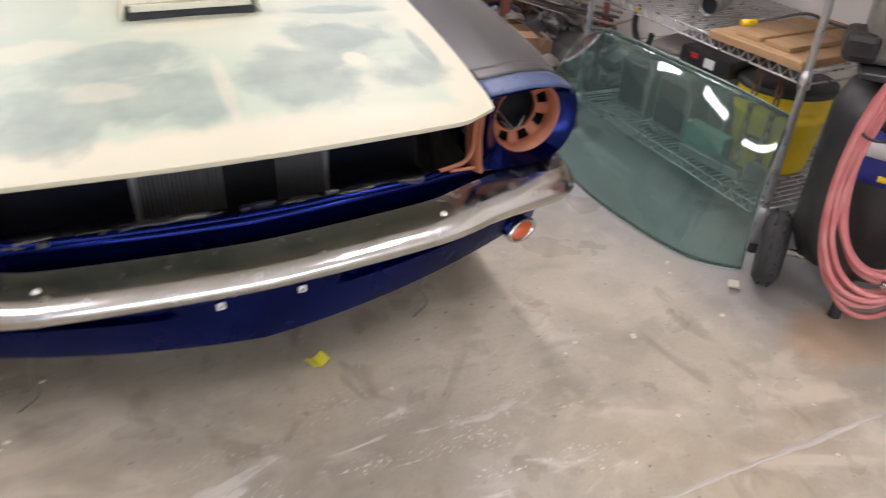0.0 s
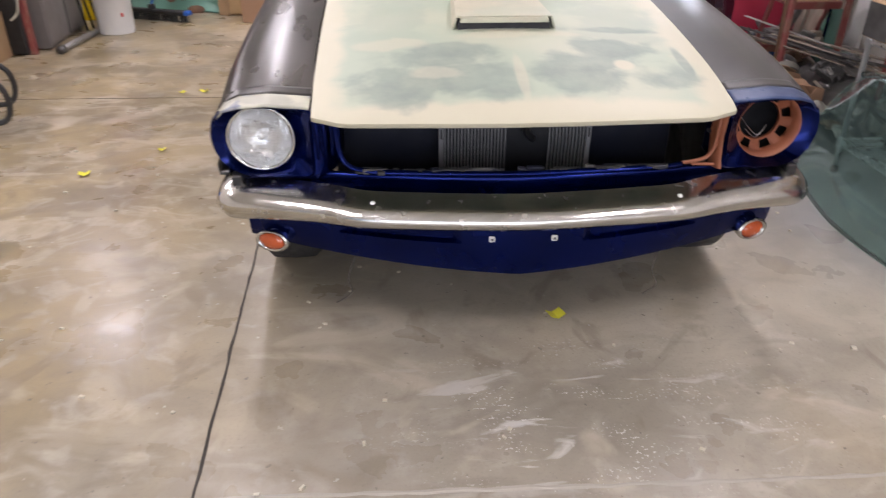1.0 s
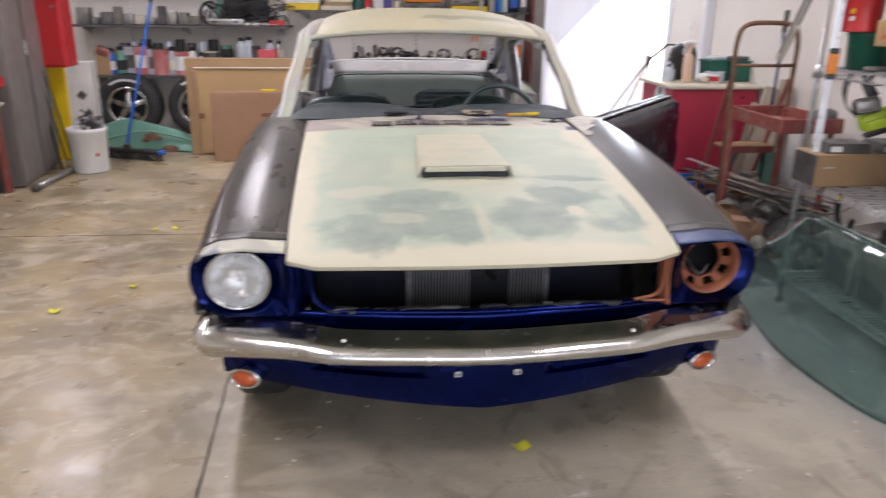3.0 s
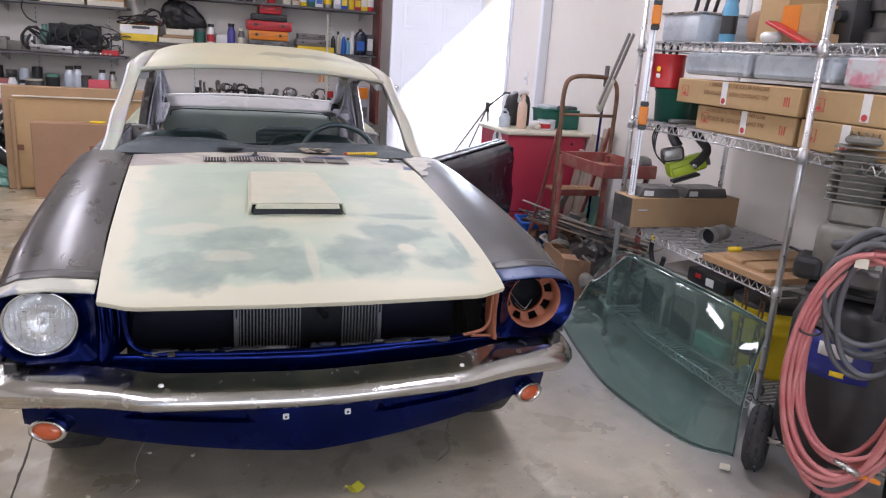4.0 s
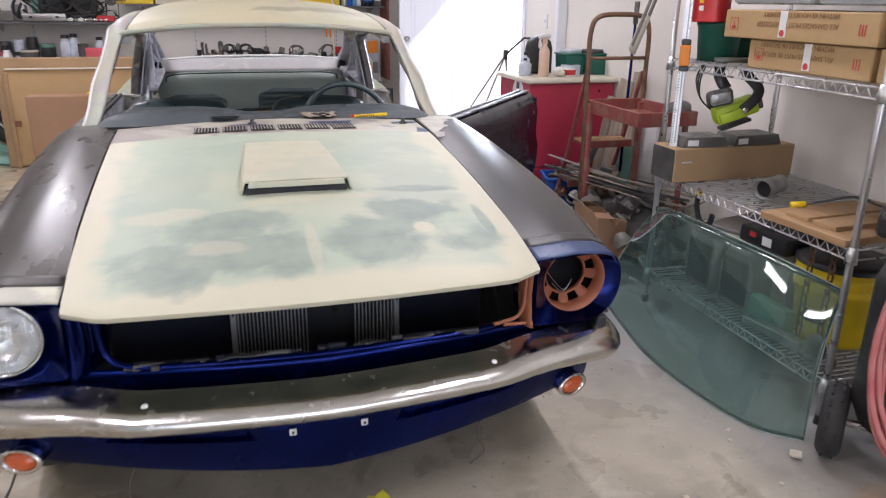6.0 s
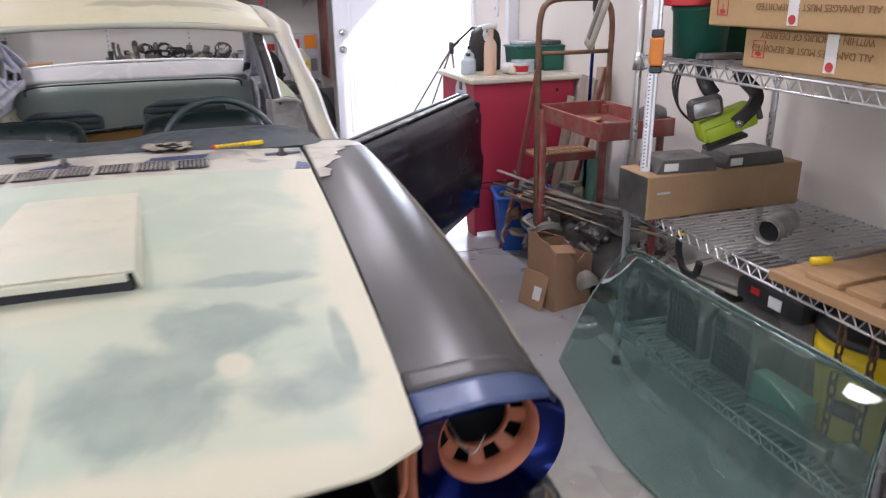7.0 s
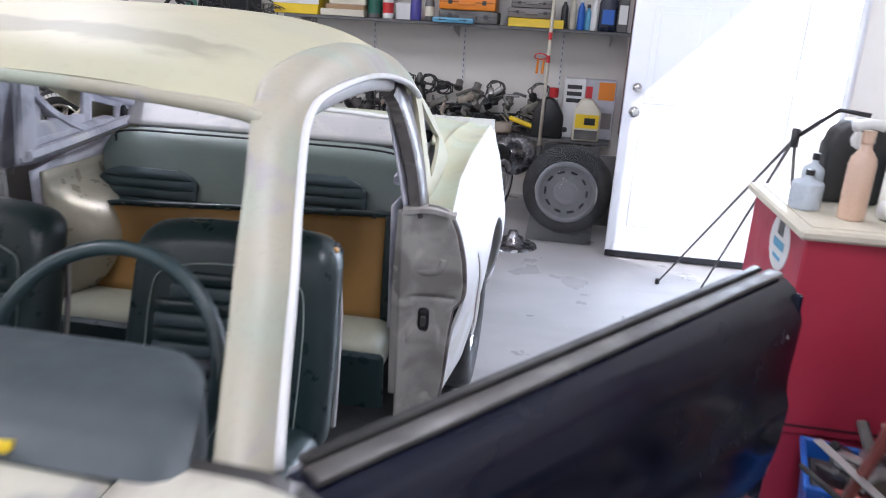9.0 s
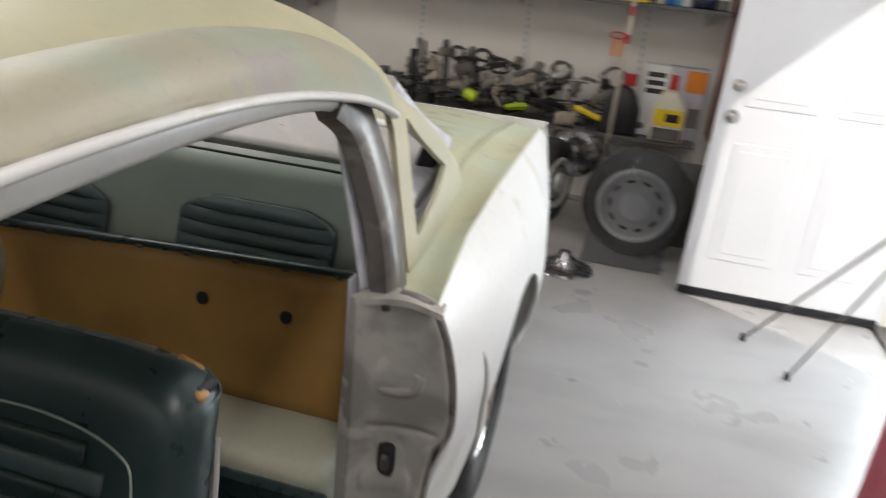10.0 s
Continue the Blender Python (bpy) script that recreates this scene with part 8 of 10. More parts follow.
# ---- scrap between the rack and the step stand ----
def scrap():
    rnd = random.Random(21)
    for k in range(10):
        a = Vector((1.74 + 0.011 * k + rnd.uniform(-0.02, 0.02), 2.60 - 0.030 * k + rnd.uniform(-0.05, 0.05), 0.40 + rnd.uniform(-0.03, 0.05)))
        b = Vector((2.06 + rnd.uniform(-0.09, 0.16), 1.86 - 0.012 * k + rnd.uniform(-0.10, 0.10), 0.37 + rnd.uniform(-0.03, 0.04)))
        if k % 3 == 0:
            bm = tube([a, b], rnd.uniform(0.004, 0.008), 8)
            single("metal_rod", bm, (M_GREY_STEEL, M_DRIFT)[k % 2], "grey metal rod lying in the scrap pile", "metal rod", smooth=True)
        else:
            d = (b - a)
            bm = box((0, 0, 0), (rnd.uniform(0.012, 0.028), d.length * rnd.uniform(0.6, 1.0), 0.005), 0.001)
            bm.transform(Matrix.Translation((a + b) / 2) @ d.to_track_quat("Y", "Z").to_matrix().to_4x4() @ Matrix.Rotation(rnd.uniform(-0.4, 0.4), 4, "Y"))
            single("metal_strip", bm, rnd.choice((M_SCRAP, M_DRIFT, M_GREY_STEEL, M_DRIFT)), "flat grey metal strip lying on the scrap pile", "metal strip")
    bm = box((0, 0, 0), (0.025, 0.62, 0.005), 0.001)
    bm.transform(Matrix.Translation((1.875, 2.36, 0.455)) @ Vector((0.18, -0.45, -0.04)).to_track_quat("Y", "Z").to_matrix().to_4x4())
    single("bright_strip", bm, M_RIM, "bright stainless trim strip on the scrap pile", "trim strip")
    for k in range(130):
        x, y = rnd.uniform(1.80, 2.34), rnd.uniform(1.58, 2.62)
        z = rnd.uniform(0.04, 0.30) * (0.35 + 0.65 * min(1, (x - 1.6) / 0.3))
        s = (rnd.uniform(0.03, 0.14), rnd.uniform(0.03, 0.11), rnd.uniform(0.015, 0.07))
        m = Euler((rnd.uniform(-0.6, 0.6), rnd.uniform(-0.6, 0.6), rnd.uniform(0, 3))).to_matrix().to_4x4()
        if 1.80 < y < 2.16 and x < 1.97 or y <= 1.80 and z > 0.16:
            continue
        paint = rnd.choice((M_CAST, M_SCRAP, M_SCRAP, M_GREY_STEEL, M_ALLOY, M_RUST, M_DRIFT))
        if k % 5 == 0:
            bm = lathe([(s[0] * 0.15, -s[2] / 2), (s[0] * 0.5, -s[2] / 2), (s[0] * 0.55, 0), (s[0] * 0.4, s[2] / 2), (s[0] * 0.22, s[2] * 0.8), (s[0] * 0.15, s[2] * 0.8)], 16, Matrix.Translation((x, y, z + 0.05)) @ m, closed=True)
            single("hub_casting", bm, paint, "round greasy casting in the scrap pile", "casting", auto=40)
        elif k % 5 in (1, 2):
            bm = box((0, 0, 0), s, 0.006, m)
            box(m @ Vector((s[0] * 0.4, 0, s[2] * 0.6)), (s[0] * 0.25, s[1] * 0.8, s[2] * 0.8), 0.004, m, bm)
            cyl(m @ Vector((-s[0] * 0.7, 0, 0)), m @ Vector((-s[0] * 0.2, 0, 0)), min(s[1], s[2]) * 0.35, seg=10, bm=bm)
            bm.transform(Matrix.Translation((x, y, z + 0.05)))
            single("scrap_part", bm, paint, "greasy bracket-like car part in the scrap pile", "car part", auto=40)
        else:
            p, e = Vector((x, y, z + 0.05)), m @ Vector((rnd.uniform(0.06, 0.14), 0, 0))
            bend = m @ Vector((0, rnd.uniform(0.02, 0.07), rnd.uniform(-0.03, 0.03)))
            single("bent_rod", tube(curve_pts([p - e, p - e * 0.2 + bend, p + e], 4), rnd.uniform(0.005, 0.013), 8), paint, "bent greasy steel rod in the scrap pile", "rod", smooth=True)
    single("scrap_heap", sheet(lambda u, v: (1.95 + u * 0.41, 1.60 + v * 1.05, 0.02 + 0.24 * math.sin(math.pi * min(1, u * 1.1 + 0.12)) ** 0.7 * math.sin(math.pi * v) ** 0.5 + 0.03 * noise.noise((u * 9, v * 12, 0))), 28, 40, 0.02), M_GREY_STEEL, "heap of small dark metal parts", "scrap", kind="stuff", auto=20)
    # open carton
    t = thing("open_carton", "torn brown cardboard box standing open", "cardboard box", (1.800, 1.985, 0), rz=14)
    turn = Matrix.Rotation(radians(90), 4, "Z")
    part("side", prism([(-0.095, 0.0), (0.095, 0.0), (0.100, 0.335), (0.05, 0.345), (0.02, 0.325), (-0.045, 0.315), (-0.098, 0.275)], 0.005, Matrix.Translation((-0.105, 0, 0)) @ turn, 0.001), M_CARD_DARK, t)
    part("side", prism([(-0.095, 0.0), (0.095, 0.0), (0.097, 0.26), (0.03, 0.23), (-0.096, 0.24)], 0.005, Matrix.Translation((0.110, 0, 0)) @ turn, 0.001), M_CARD_DARK, t)
    part("side", prism([(-0.105, 0.0), (0.105, 0.0), (0.110, 0.235), (0.060, 0.250), (0.022, 0.215), (-0.030, 0.268), (-0.107, 0.275)], 0.005, Matrix.Translation((0, -0.095, 0)), 0.001), M_CARD_DARK, t)
    part("side", prism([(-0.105, 0.0), (0.105, 0.0), (0.105, 0.27), (-0.105, 0.335)], 0.005, Matrix.Translation((0, 0.092, 0)), 0.001), M_CARD_DARK, t)
    part("bottom", box((0, 0, 0.005), (0.206, 0.186, 0.008)), M_CARD_DARK, t)
    part("flap", box((-0.055, 0.050, 0.325), (0.105, 0.090, 0.004), 0.001, pose(0, 0, 0, -14, 24, 8)), M_CARD_DARK, t)
    part("flap", box((-0.045, -0.065, 0.282), (0.120, 0.065, 0.004), 0.001, pose(0, 0, 0, 18, 10, 0)), M_CARD_DARK, t)
    low = part("flap", box((-0.136, 0.020, 0.082), (0.005, 0.150, 0.165), 0.001, pose(0, 0, 0, 0, 16, 6)), M_CARD_DARK, t)
    part("paper_label", box((-0.141, -0.012, 0.072), (0.002, 0.045, 0.062), 0.0, pose(0, 0, 0, 0, 16, 6)), M_WHITE, low, "white shipping label")
    # blue bin with metal in it
    t = thing("blue_bin", "blue plastic bin full of metal pieces", "plastic bin", (1.985, 2.80, 0), rz=-14)
    bm = bmesh.new()
    for x0, x1, y, d in ((-0.165, 0.165, -0.125, 0.006), (-0.165, 0.165, 0.119, 0.006)):
        prism([(x0 + 0.03, 0), (x1 - 0.03, 0), (x1, 0.30), (x0, 0.30)], d, Matrix.Translation((0, y, 0)), 0.0, bm)
    for x0 in (-0.135, 0.135):
        prism([(x0, 0), (x0 + 0.005, 0), (x0 * 1.222 + 0.005, 0.30), (x0 * 1.222, 0.30)], 0.25, Matrix.Translation((0, -0.125, 0)), 0.0, bm)
    box((0, 0, 0.006), (0.27, 0.24, 0.012), bm=bm)
    part("bin", bm, M_BLUE_PLASTIC, t)
    for y in (-0.128, 0.128):
        part("bin_rim", box((0, y, 0.298), (0.35, 0.016, 0.022), 0.005), M_BLUE_PLASTIC, t)
    for x in (-0.167, 0.167):
        part("bin_rim", box((x, 0, 0.298), (0.016, 0.25, 0.022), 0.005), M_BLUE_PLASTIC, t)
    part("bin_fill", box((0, 0, 0.24), (0.30, 0.23, 0.04), 0.01), M_GREY_STEEL, t)
    for k in range(12):
        part("metal_piece", box((rnd.uniform(-0.1, 0.1), rnd.uniform(-0.08, 0.08), 0.31 + rnd.uniform(0, 0.05)), (rnd.uniform(0.04, 0.16), 0.03, 0.025), 0.006, Euler((rnd.uniform(-0.5, 0.5), rnd.uniform(-0.6, 0.6), rnd.uniform(0, 3))).to_matrix().to_4x4()), rnd.choice((M_GREY_STEEL, M_ALLOY, M_BLACK)), t)
    single("step_casting", prism([(-0.12, 0.0), (0.04, 0.0), (0.12, 0.22), (0.08, 0.24), (0.0, 0.08), (-0.10, 0.05)], 0.05, pose(2.0, 2.66, 0.33, 0, 10, 12), 0.008), M_GREY_STEEL, "bent grey steel bracket standing in the bin", "bracket")
    t = thing("blue_bin", "low dark blue plastic bin on the floor", "plastic bin", (2.20, 2.62, 0), rz=-8)
    part("bin", prism([(-0.12, 0), (0.12, 0), (0.14, 0.20), (-0.14, 0.20)], 0.20, Matrix.Translation((0, -0.10, 0)), 0.006), M_BLUE_PLASTIC, t)
    part("bin_rim", box((0, 0, 0.20), (0.30, 0.22, 0.016), 0.006), M_BLUE_PLASTIC, t)
    # boards leaning on the wall
    for k, (x, y, h, w, m_) in enumerate(((2.28, 2.78, 0.92, 0.16, M_DRIFT), (2.30, 2.62, 0.98, 0.10, M_DRIFT), (2.20, 2.5, 0.55, 0.18, M_TEAL), (2.32, 2.40, 0.75, 0.12, M_WHITE), (2.25, 2.9, 0.80, 0.08, M_DRIFT))):
        single("leaning_board", box((x, y, h / 2 + 0.01), (0.02, w, h), 0.003, pose(0, 0, 0, 4 * (-1) ** k, 7, 0)), m_, "old board leaning against the wall", "board")


scrap()


# ---- back wall ----
def wall_shelf(x0, x1, z, depth, label, y=YB):
    t = thing("wall_shelf", label, "wall shelf", (0, 0, 0), group="shelves on the back wall")
    part("shelf_board", box(((x0 + x1) / 2, y - depth / 2, z - 0.011), (x1 - x0, depth, 0.022), 0.002), M_SHELF, t)
    n = max(2, round((x1 - x0) / 0.75))
    for k in range(n):
        x = x0 + 0.12 + (x1 - x0 - 0.24) * k / (n - 1)
        part("bracket", prism([(0, 0), (0, -0.09), (depth * 0.9, -0.012), (depth * 0.9, 0)], 0.006, Matrix.Translation((x, y - 0.003, z - 0.022)) @ Matrix.Rotation(radians(-90), 4, "Z")), M_STEEL, t)
    return t


SH = 0.42
YS = YB - 0.25
wall_shelf(-1.05, 1.46, 0.545, SH, "grey wall shelf heaped with dark electrical parts")
wall_shelf(-3.42, -1.10, 0.640, SH, "grey wall shelf with a row of cans")
wall_shelf(-3.42, -1.12, 1.165, SH, "grey wall shelf with tools and cables")
wall_shelf(-3.42, -1.08, 1.655, SH, "grey wall shelf with cardboard boxes")
wall_shelf(-1.06, 1.52, 1.335, SH, "grey wall shelf with tool cases and bottles")
wall_shelf(-1.06, 1.50, 1.815, SH, "grey wall shelf with a row of coloured bottles")
for k, x in enumerate((-2.9, -2.0, -1.3, -0.45, 0.28, 1.05)):
    t = thing("shelf_standard", "slotted steel shelf standard on the wall", "shelf standard", (x, YB, 0), group="shelf standards")
    part("rail", box((0, -0.006, 1.30), (0.026, 0.012, 1.6), 0.001), M_WHITE, t)
    for i in range(34):
        part("slot", box((0, -0.0125, 0.56 + i * 0.045), (0.006, 0.001, 0.022)), M_GREY_STEEL, t)
single("red_upright", box((1.560, YB - 0.21, 1.36), (0.024, 0.40, 1.60), 0.004), M_MAROON, "dark red steel upright at the shelf end", "upright")


def case(at, s, material, label, rz=0):
    t = thing("tool_case", label, "tool case", at, rz)
    part("case_body", box((0, 0, s[2] / 2), s, min(s) * 0.14, seg=2), material, t, auto=40)
    part("case_seam", box((0, -s[1] / 2 - 0.0005, s[2] * 0.55), (s[0] * 0.96, 0.002, 0.004)), M_DARK, t)
    part("case_handle", box((0, -s[1] / 2 - 0.008, s[2] * 0.5), (s[0] * 0.3, 0.016, s[2] * 0.28), 0.004), material, t)
    for x in (-0.3, 0.3):
        part("latch", box((x * s[0], -s[1] / 2 - 0.004, s[2] * 0.55), (s[0] * 0.07, 0.008, s[2] * 0.3), 0.002), M_BLACK, t)


def cable_tangle(at, w, h, material, label, seed, r=0.007, n=16):
    rnd = random.Random(seed)
    pts = [(rnd.uniform(-w / 2, w / 2), rnd.uniform(-0.10, 0.10), r + abs(rnd.gauss(0, 0.5)) * h * 0.6) for _ in range(n)]
    t = thing("cable", label, "cable", at)
    part("cord", tube(curve_pts(pts, 6), r, 6), material, t, smooth=True)


def loop_cable(at, radius, turns, material, label, seed, r=0.009):
    """A cord hung in loose upright loops."""
    rnd = random.Random(seed)
    pts = []
    for k in range(turns * 10 + 1):
        a = 2 * math.pi * k / 10
        q = radius * rnd.uniform(0.82, 1.12)
        pts.append((q * 1.15 * math.cos(a) + 0.03 * math.sin(a / 7), 0.05 * math.sin(a / 3), q * math.sin(a)))
    t = thing("cable", label, "cable", at)
    part("cord", tube(curve_pts(pts, 4), r, 6), material, t, smooth=True)


def middle_shelf():
    z = 1.336
    t = thing("battery_box", "yellow and white printed open carton full of wires", "carton", (-0.98, YS, z))
    part("carton", prism([(-0.17, 0), (0.17, 0), (0.19, 0.16), (-0.19, 0.16)], 0.26, Matrix.Translation((0, -0.13, 0)), 0.004), M_YELLOW, t)
    part("carton_top", box((0, -0.132, 0.115), (0.365, 0.004, 0.085)), M_WHITE, t)
    part("print_bar", box((0.02, -0.1355, 0.135), (0.17, 0.002, 0.028)), M_GREY_STEEL, t)
    cable_tangle((-0.98, YS, z + 0.155), 0.44, 0.14, M_BLACK, "tangle of dark wires heaped in the carton", 5)
    cable_tangle((-0.90, YS, z + 0.16), 0.36, 0.06, M_MAROON, "dark red cable lying over the carton", 6, 0.008, 9)
    def lump(u, v):
        d = Vector((math.sin(math.pi * v) * math.cos(2 * math.pi * u), math.sin(math.pi * v) * math.sin(2 * math.pi * u), math.cos(math.pi * v)))
        k = 1 + 0.30 * noise.noise(d * 1.6 + Vector((3, 1, 2))) + 0.16 * noise.noise(d * 4.5) + 0.06 * noise.noise(d * 11)
        tail = max(0.0, d.x) ** 5 * 0.12
        return (0.150 * d.x * k + tail, 0.12 * d.y * k, max(-0.145, 0.165 * d.z * k - tail * 0.7))
    single("black_bag", sheet(lump, 48, 30), M_BLACK, "rumpled black bag lying on books", "bag", (-0.60, YS, z + 0.292), smooth=True)
    loop_cable((-0.86, YS - 0.05, z + 0.24), 0.085, 3, M_BLACK, "black cable looped over the carton", 81, 0.007)
    cable_tangle((-1.18, YS - 0.10, z - 0.02), 0.34, 0.20, M_GREY_STEEL, "thin grey wires heaped beside the carton", 82, 0.004, 26)
    cable_tangle((-0.95, YS - 0.08, z + 0.19), 0.30, 0.10, M_GREY_STEEL, "thin grey wires heaped in the carton", 83, 0.004, 22)
    for k, (w, h, m_) in enumerate(((0.34, 0.05, M_CREAM), (0.30, 0.035, M_CARD), (0.28, 0.06, M_CREAM))):
        single("book", box((-0.62 + 0.02 * k, YS, z + (0.025, 0.0675, 0.115)[k]), (w, 0.24, h), 0.004), m_, "cream-coloured thick manual lying flat", "book")
    can((-0.38, YS - 0.05, z), 0.055, 0.17, M_GREY_STEEL, "grey metal can with a green stripe", M_STEEL, M_GREEN)
    bottle("spray_can", (-0.27, YS - 0.09, z), 0.04, 0.22, M_WHITE, "white spray can with a red band", M_BLACK, 0.7, "spray can", M_RED_BRIGHT)
    single("small_carton", box((-0.16, YS, z + 0.06), (0.12, 0.12, 0.12), 0.003), M_WHITE, "small plain white carton on the shelf", "carton")
    bottle("spray_can", (-0.06, YS - 0.08, z), 0.042, 0.24, plain("violet_can", (0.07, 0.06, 0.28), 0.35), "violet spray can with a black cap", M_BLACK, 0.7, "spray can")
    bottle("spray_can", (0.045, YS - 0.08, z), 0.036, 0.20, M_GREY_STEEL, "brown and white spray can", M_CREAM, 0.7, "spray can", M_CREAM)
    case((0.34, YS, z), (0.44, 0.26, 0.09), M_GREY_STEEL, "flat grey tool case with a red corner")
    case((0.33, YS, z + 0.092), (0.42, 0.26, 0.10), M_ORANGE, "orange-red plastic tool case in a stack")
    case((0.34, YS, z + 0.194), (0.48, 0.26, 0.10), M_RED_BRIGHT, "red plastic tool case in a stack")
    case((0.34, YS, z + 0.296), (0.38, 0.24, 0.07), M_BLACK, "black plastic tool case in a stack")
    case((0.35, YS, z + 0.368), (0.24, 0.20, 0.11), M_RED_BRIGHT, "small red plastic tool case on a stack")
    case((0.24, YS - 0.17, z), (0.30, 0.07, 0.035), M_BLUE_LIGHT, "narrow bright blue tool case")
    case((0.80, YS, z + 0.062), (0.34, 0.24, 0.07), M_GREY_CABINET, "dark grey plastic drill case")
    case((0.80, YS, z + 0.134), (0.30, 0.22, 0.06), M_GREY_CABINET, "dark grey plastic drill case")
    single("yellow_carton", box((0.84, YS - 0.04, z + 0.03), (0.40, 0.24, 0.06), 0.003), M_YELLOW, "flat yellow carton under drill cases", "carton")
    for k, (x, m_, h) in enumerate(((1.04, M_BLACK, 0.22), (1.10, M_CREAM, 0.24), (1.16, M_BLUE_PLASTIC, 0.22), (1.21, M_BLUE_LIGHT, 0.18), (1.255, M_WHITE, 0.25))):
        bottle("lubricant_bottle", (x, YS - 0.08 + 0.03 * (k % 2), z), 0.026, h, m_, "small bottle of garage lubricant on the shelf", M_BLACK if k % 2 else M_WHITE, 0.45)
    t = thing("oil_jug", "black motor-oil jug with a pale label", "oil jug", (1.35, YS - 0.06, z))
    part("jug", prism([(-0.065, 0), (0.065, 0), (0.065, 0.21), (0.03, 0.26), (-0.02, 0.26), (-0.065, 0.20)], 0.10, Matrix.Translation((0, -0.05, 0)), 0.012), plain("navy_jug", (0.012, 0.016, 0.035), 0.35), t, smooth=True)
    part("jug_cap", cyl((0.0, 0, 0.26), (0.0, 0, 0.285), 0.02, seg=14), M_BLACK, t)
    part("jug_label", box((0, -0.051, 0.10), (0.085, 0.003, 0.10)), M_BLUE_PLASTIC, t)
    t = thing("fluid_tin", "grey and white printed fluid tin", "tin", (1.455, YS - 0.06, z))
    part("tin", box((0, 0, 0.115), (0.075, 0.11, 0.23), 0.006), M_GREY_STEEL, t)
    part("tin_label", box((0, -0.056, 0.12), (0.06, 0.002, 0.13)), M_WHITE, t)


middle_shelf()


def top_shelf():
    z = 1.816
    rnd = random.Random(9)
    row = [(-0.95, M_BLACK), (-0.80, M_GREY_STEEL), (-0.66, M_GREY_STEEL), (-0.50, M_RED_BRIGHT), (-0.38, M_CLEAR), (-0.22, M_GREY_STEEL), (-0.10, M_LIME), (0.02, M_BLACK), (0.13, M_BLACK), (0.24, M_GREY_STEEL),
           (0.36, M_RED_BRIGHT), (0.52, M_CREAM), (0.62, M_CREAM), (0.70, M_YELLOW), (0.79, M_GREEN), (0.87, M_WHITE), (0.97, M_ALLOY), (1.07, M_CLEAR), (1.15, M_BLUE_PLASTIC), (1.23, M_YELLOW), (1.30, M_RED), (1.37, M_YELLOW), (1.44, M_RED_BRIGHT)]
    for k, (x, m_) in enumerate(row):
        h = rnd.uniform(0.20, 0.29)
        if k % 3 == 1:
            bottle("fluid_bottle", (x, YS - 0.08, z), 0.045, h, m_, "plastic bottle of car fluid on the top shelf", rnd.choice((M_BLACK, M_WHITE, M_RED_BRIGHT)), 0.4, band=rnd.choice((M_WHITE, M_YELLOW, M_BLACK)))
        else:
            t = thing("fluid_bottle", "flat plastic bottle of car fluid on the top shelf", "bottle", (x, YS - 0.08, z))
            part("body", prism([(-0.04, 0), (0.04, 0), (0.04, h * 0.7), (0.015, h * 0.85), (-0.015, h * 0.85), (-0.04, h * 0.7)], 0.09, Matrix.Translation((0, -0.045, 0)), 0.006), m_, t, auto=40)
            part("cap", cyl((0, 0, h * 0.85), (0, 0, h), 0.016, seg=12), rnd.choice((M_BLACK, M_YELLOW, M_WHITE)), t)
            part("label", box((0, -0.046, h * 0.35), (0.06, 0.002, h * 0.35)), rnd.choice((M_WHITE, M_YELLOW, M_RED_BRIGHT, M_BLUE_PLASTIC)), t)


top_shelf()


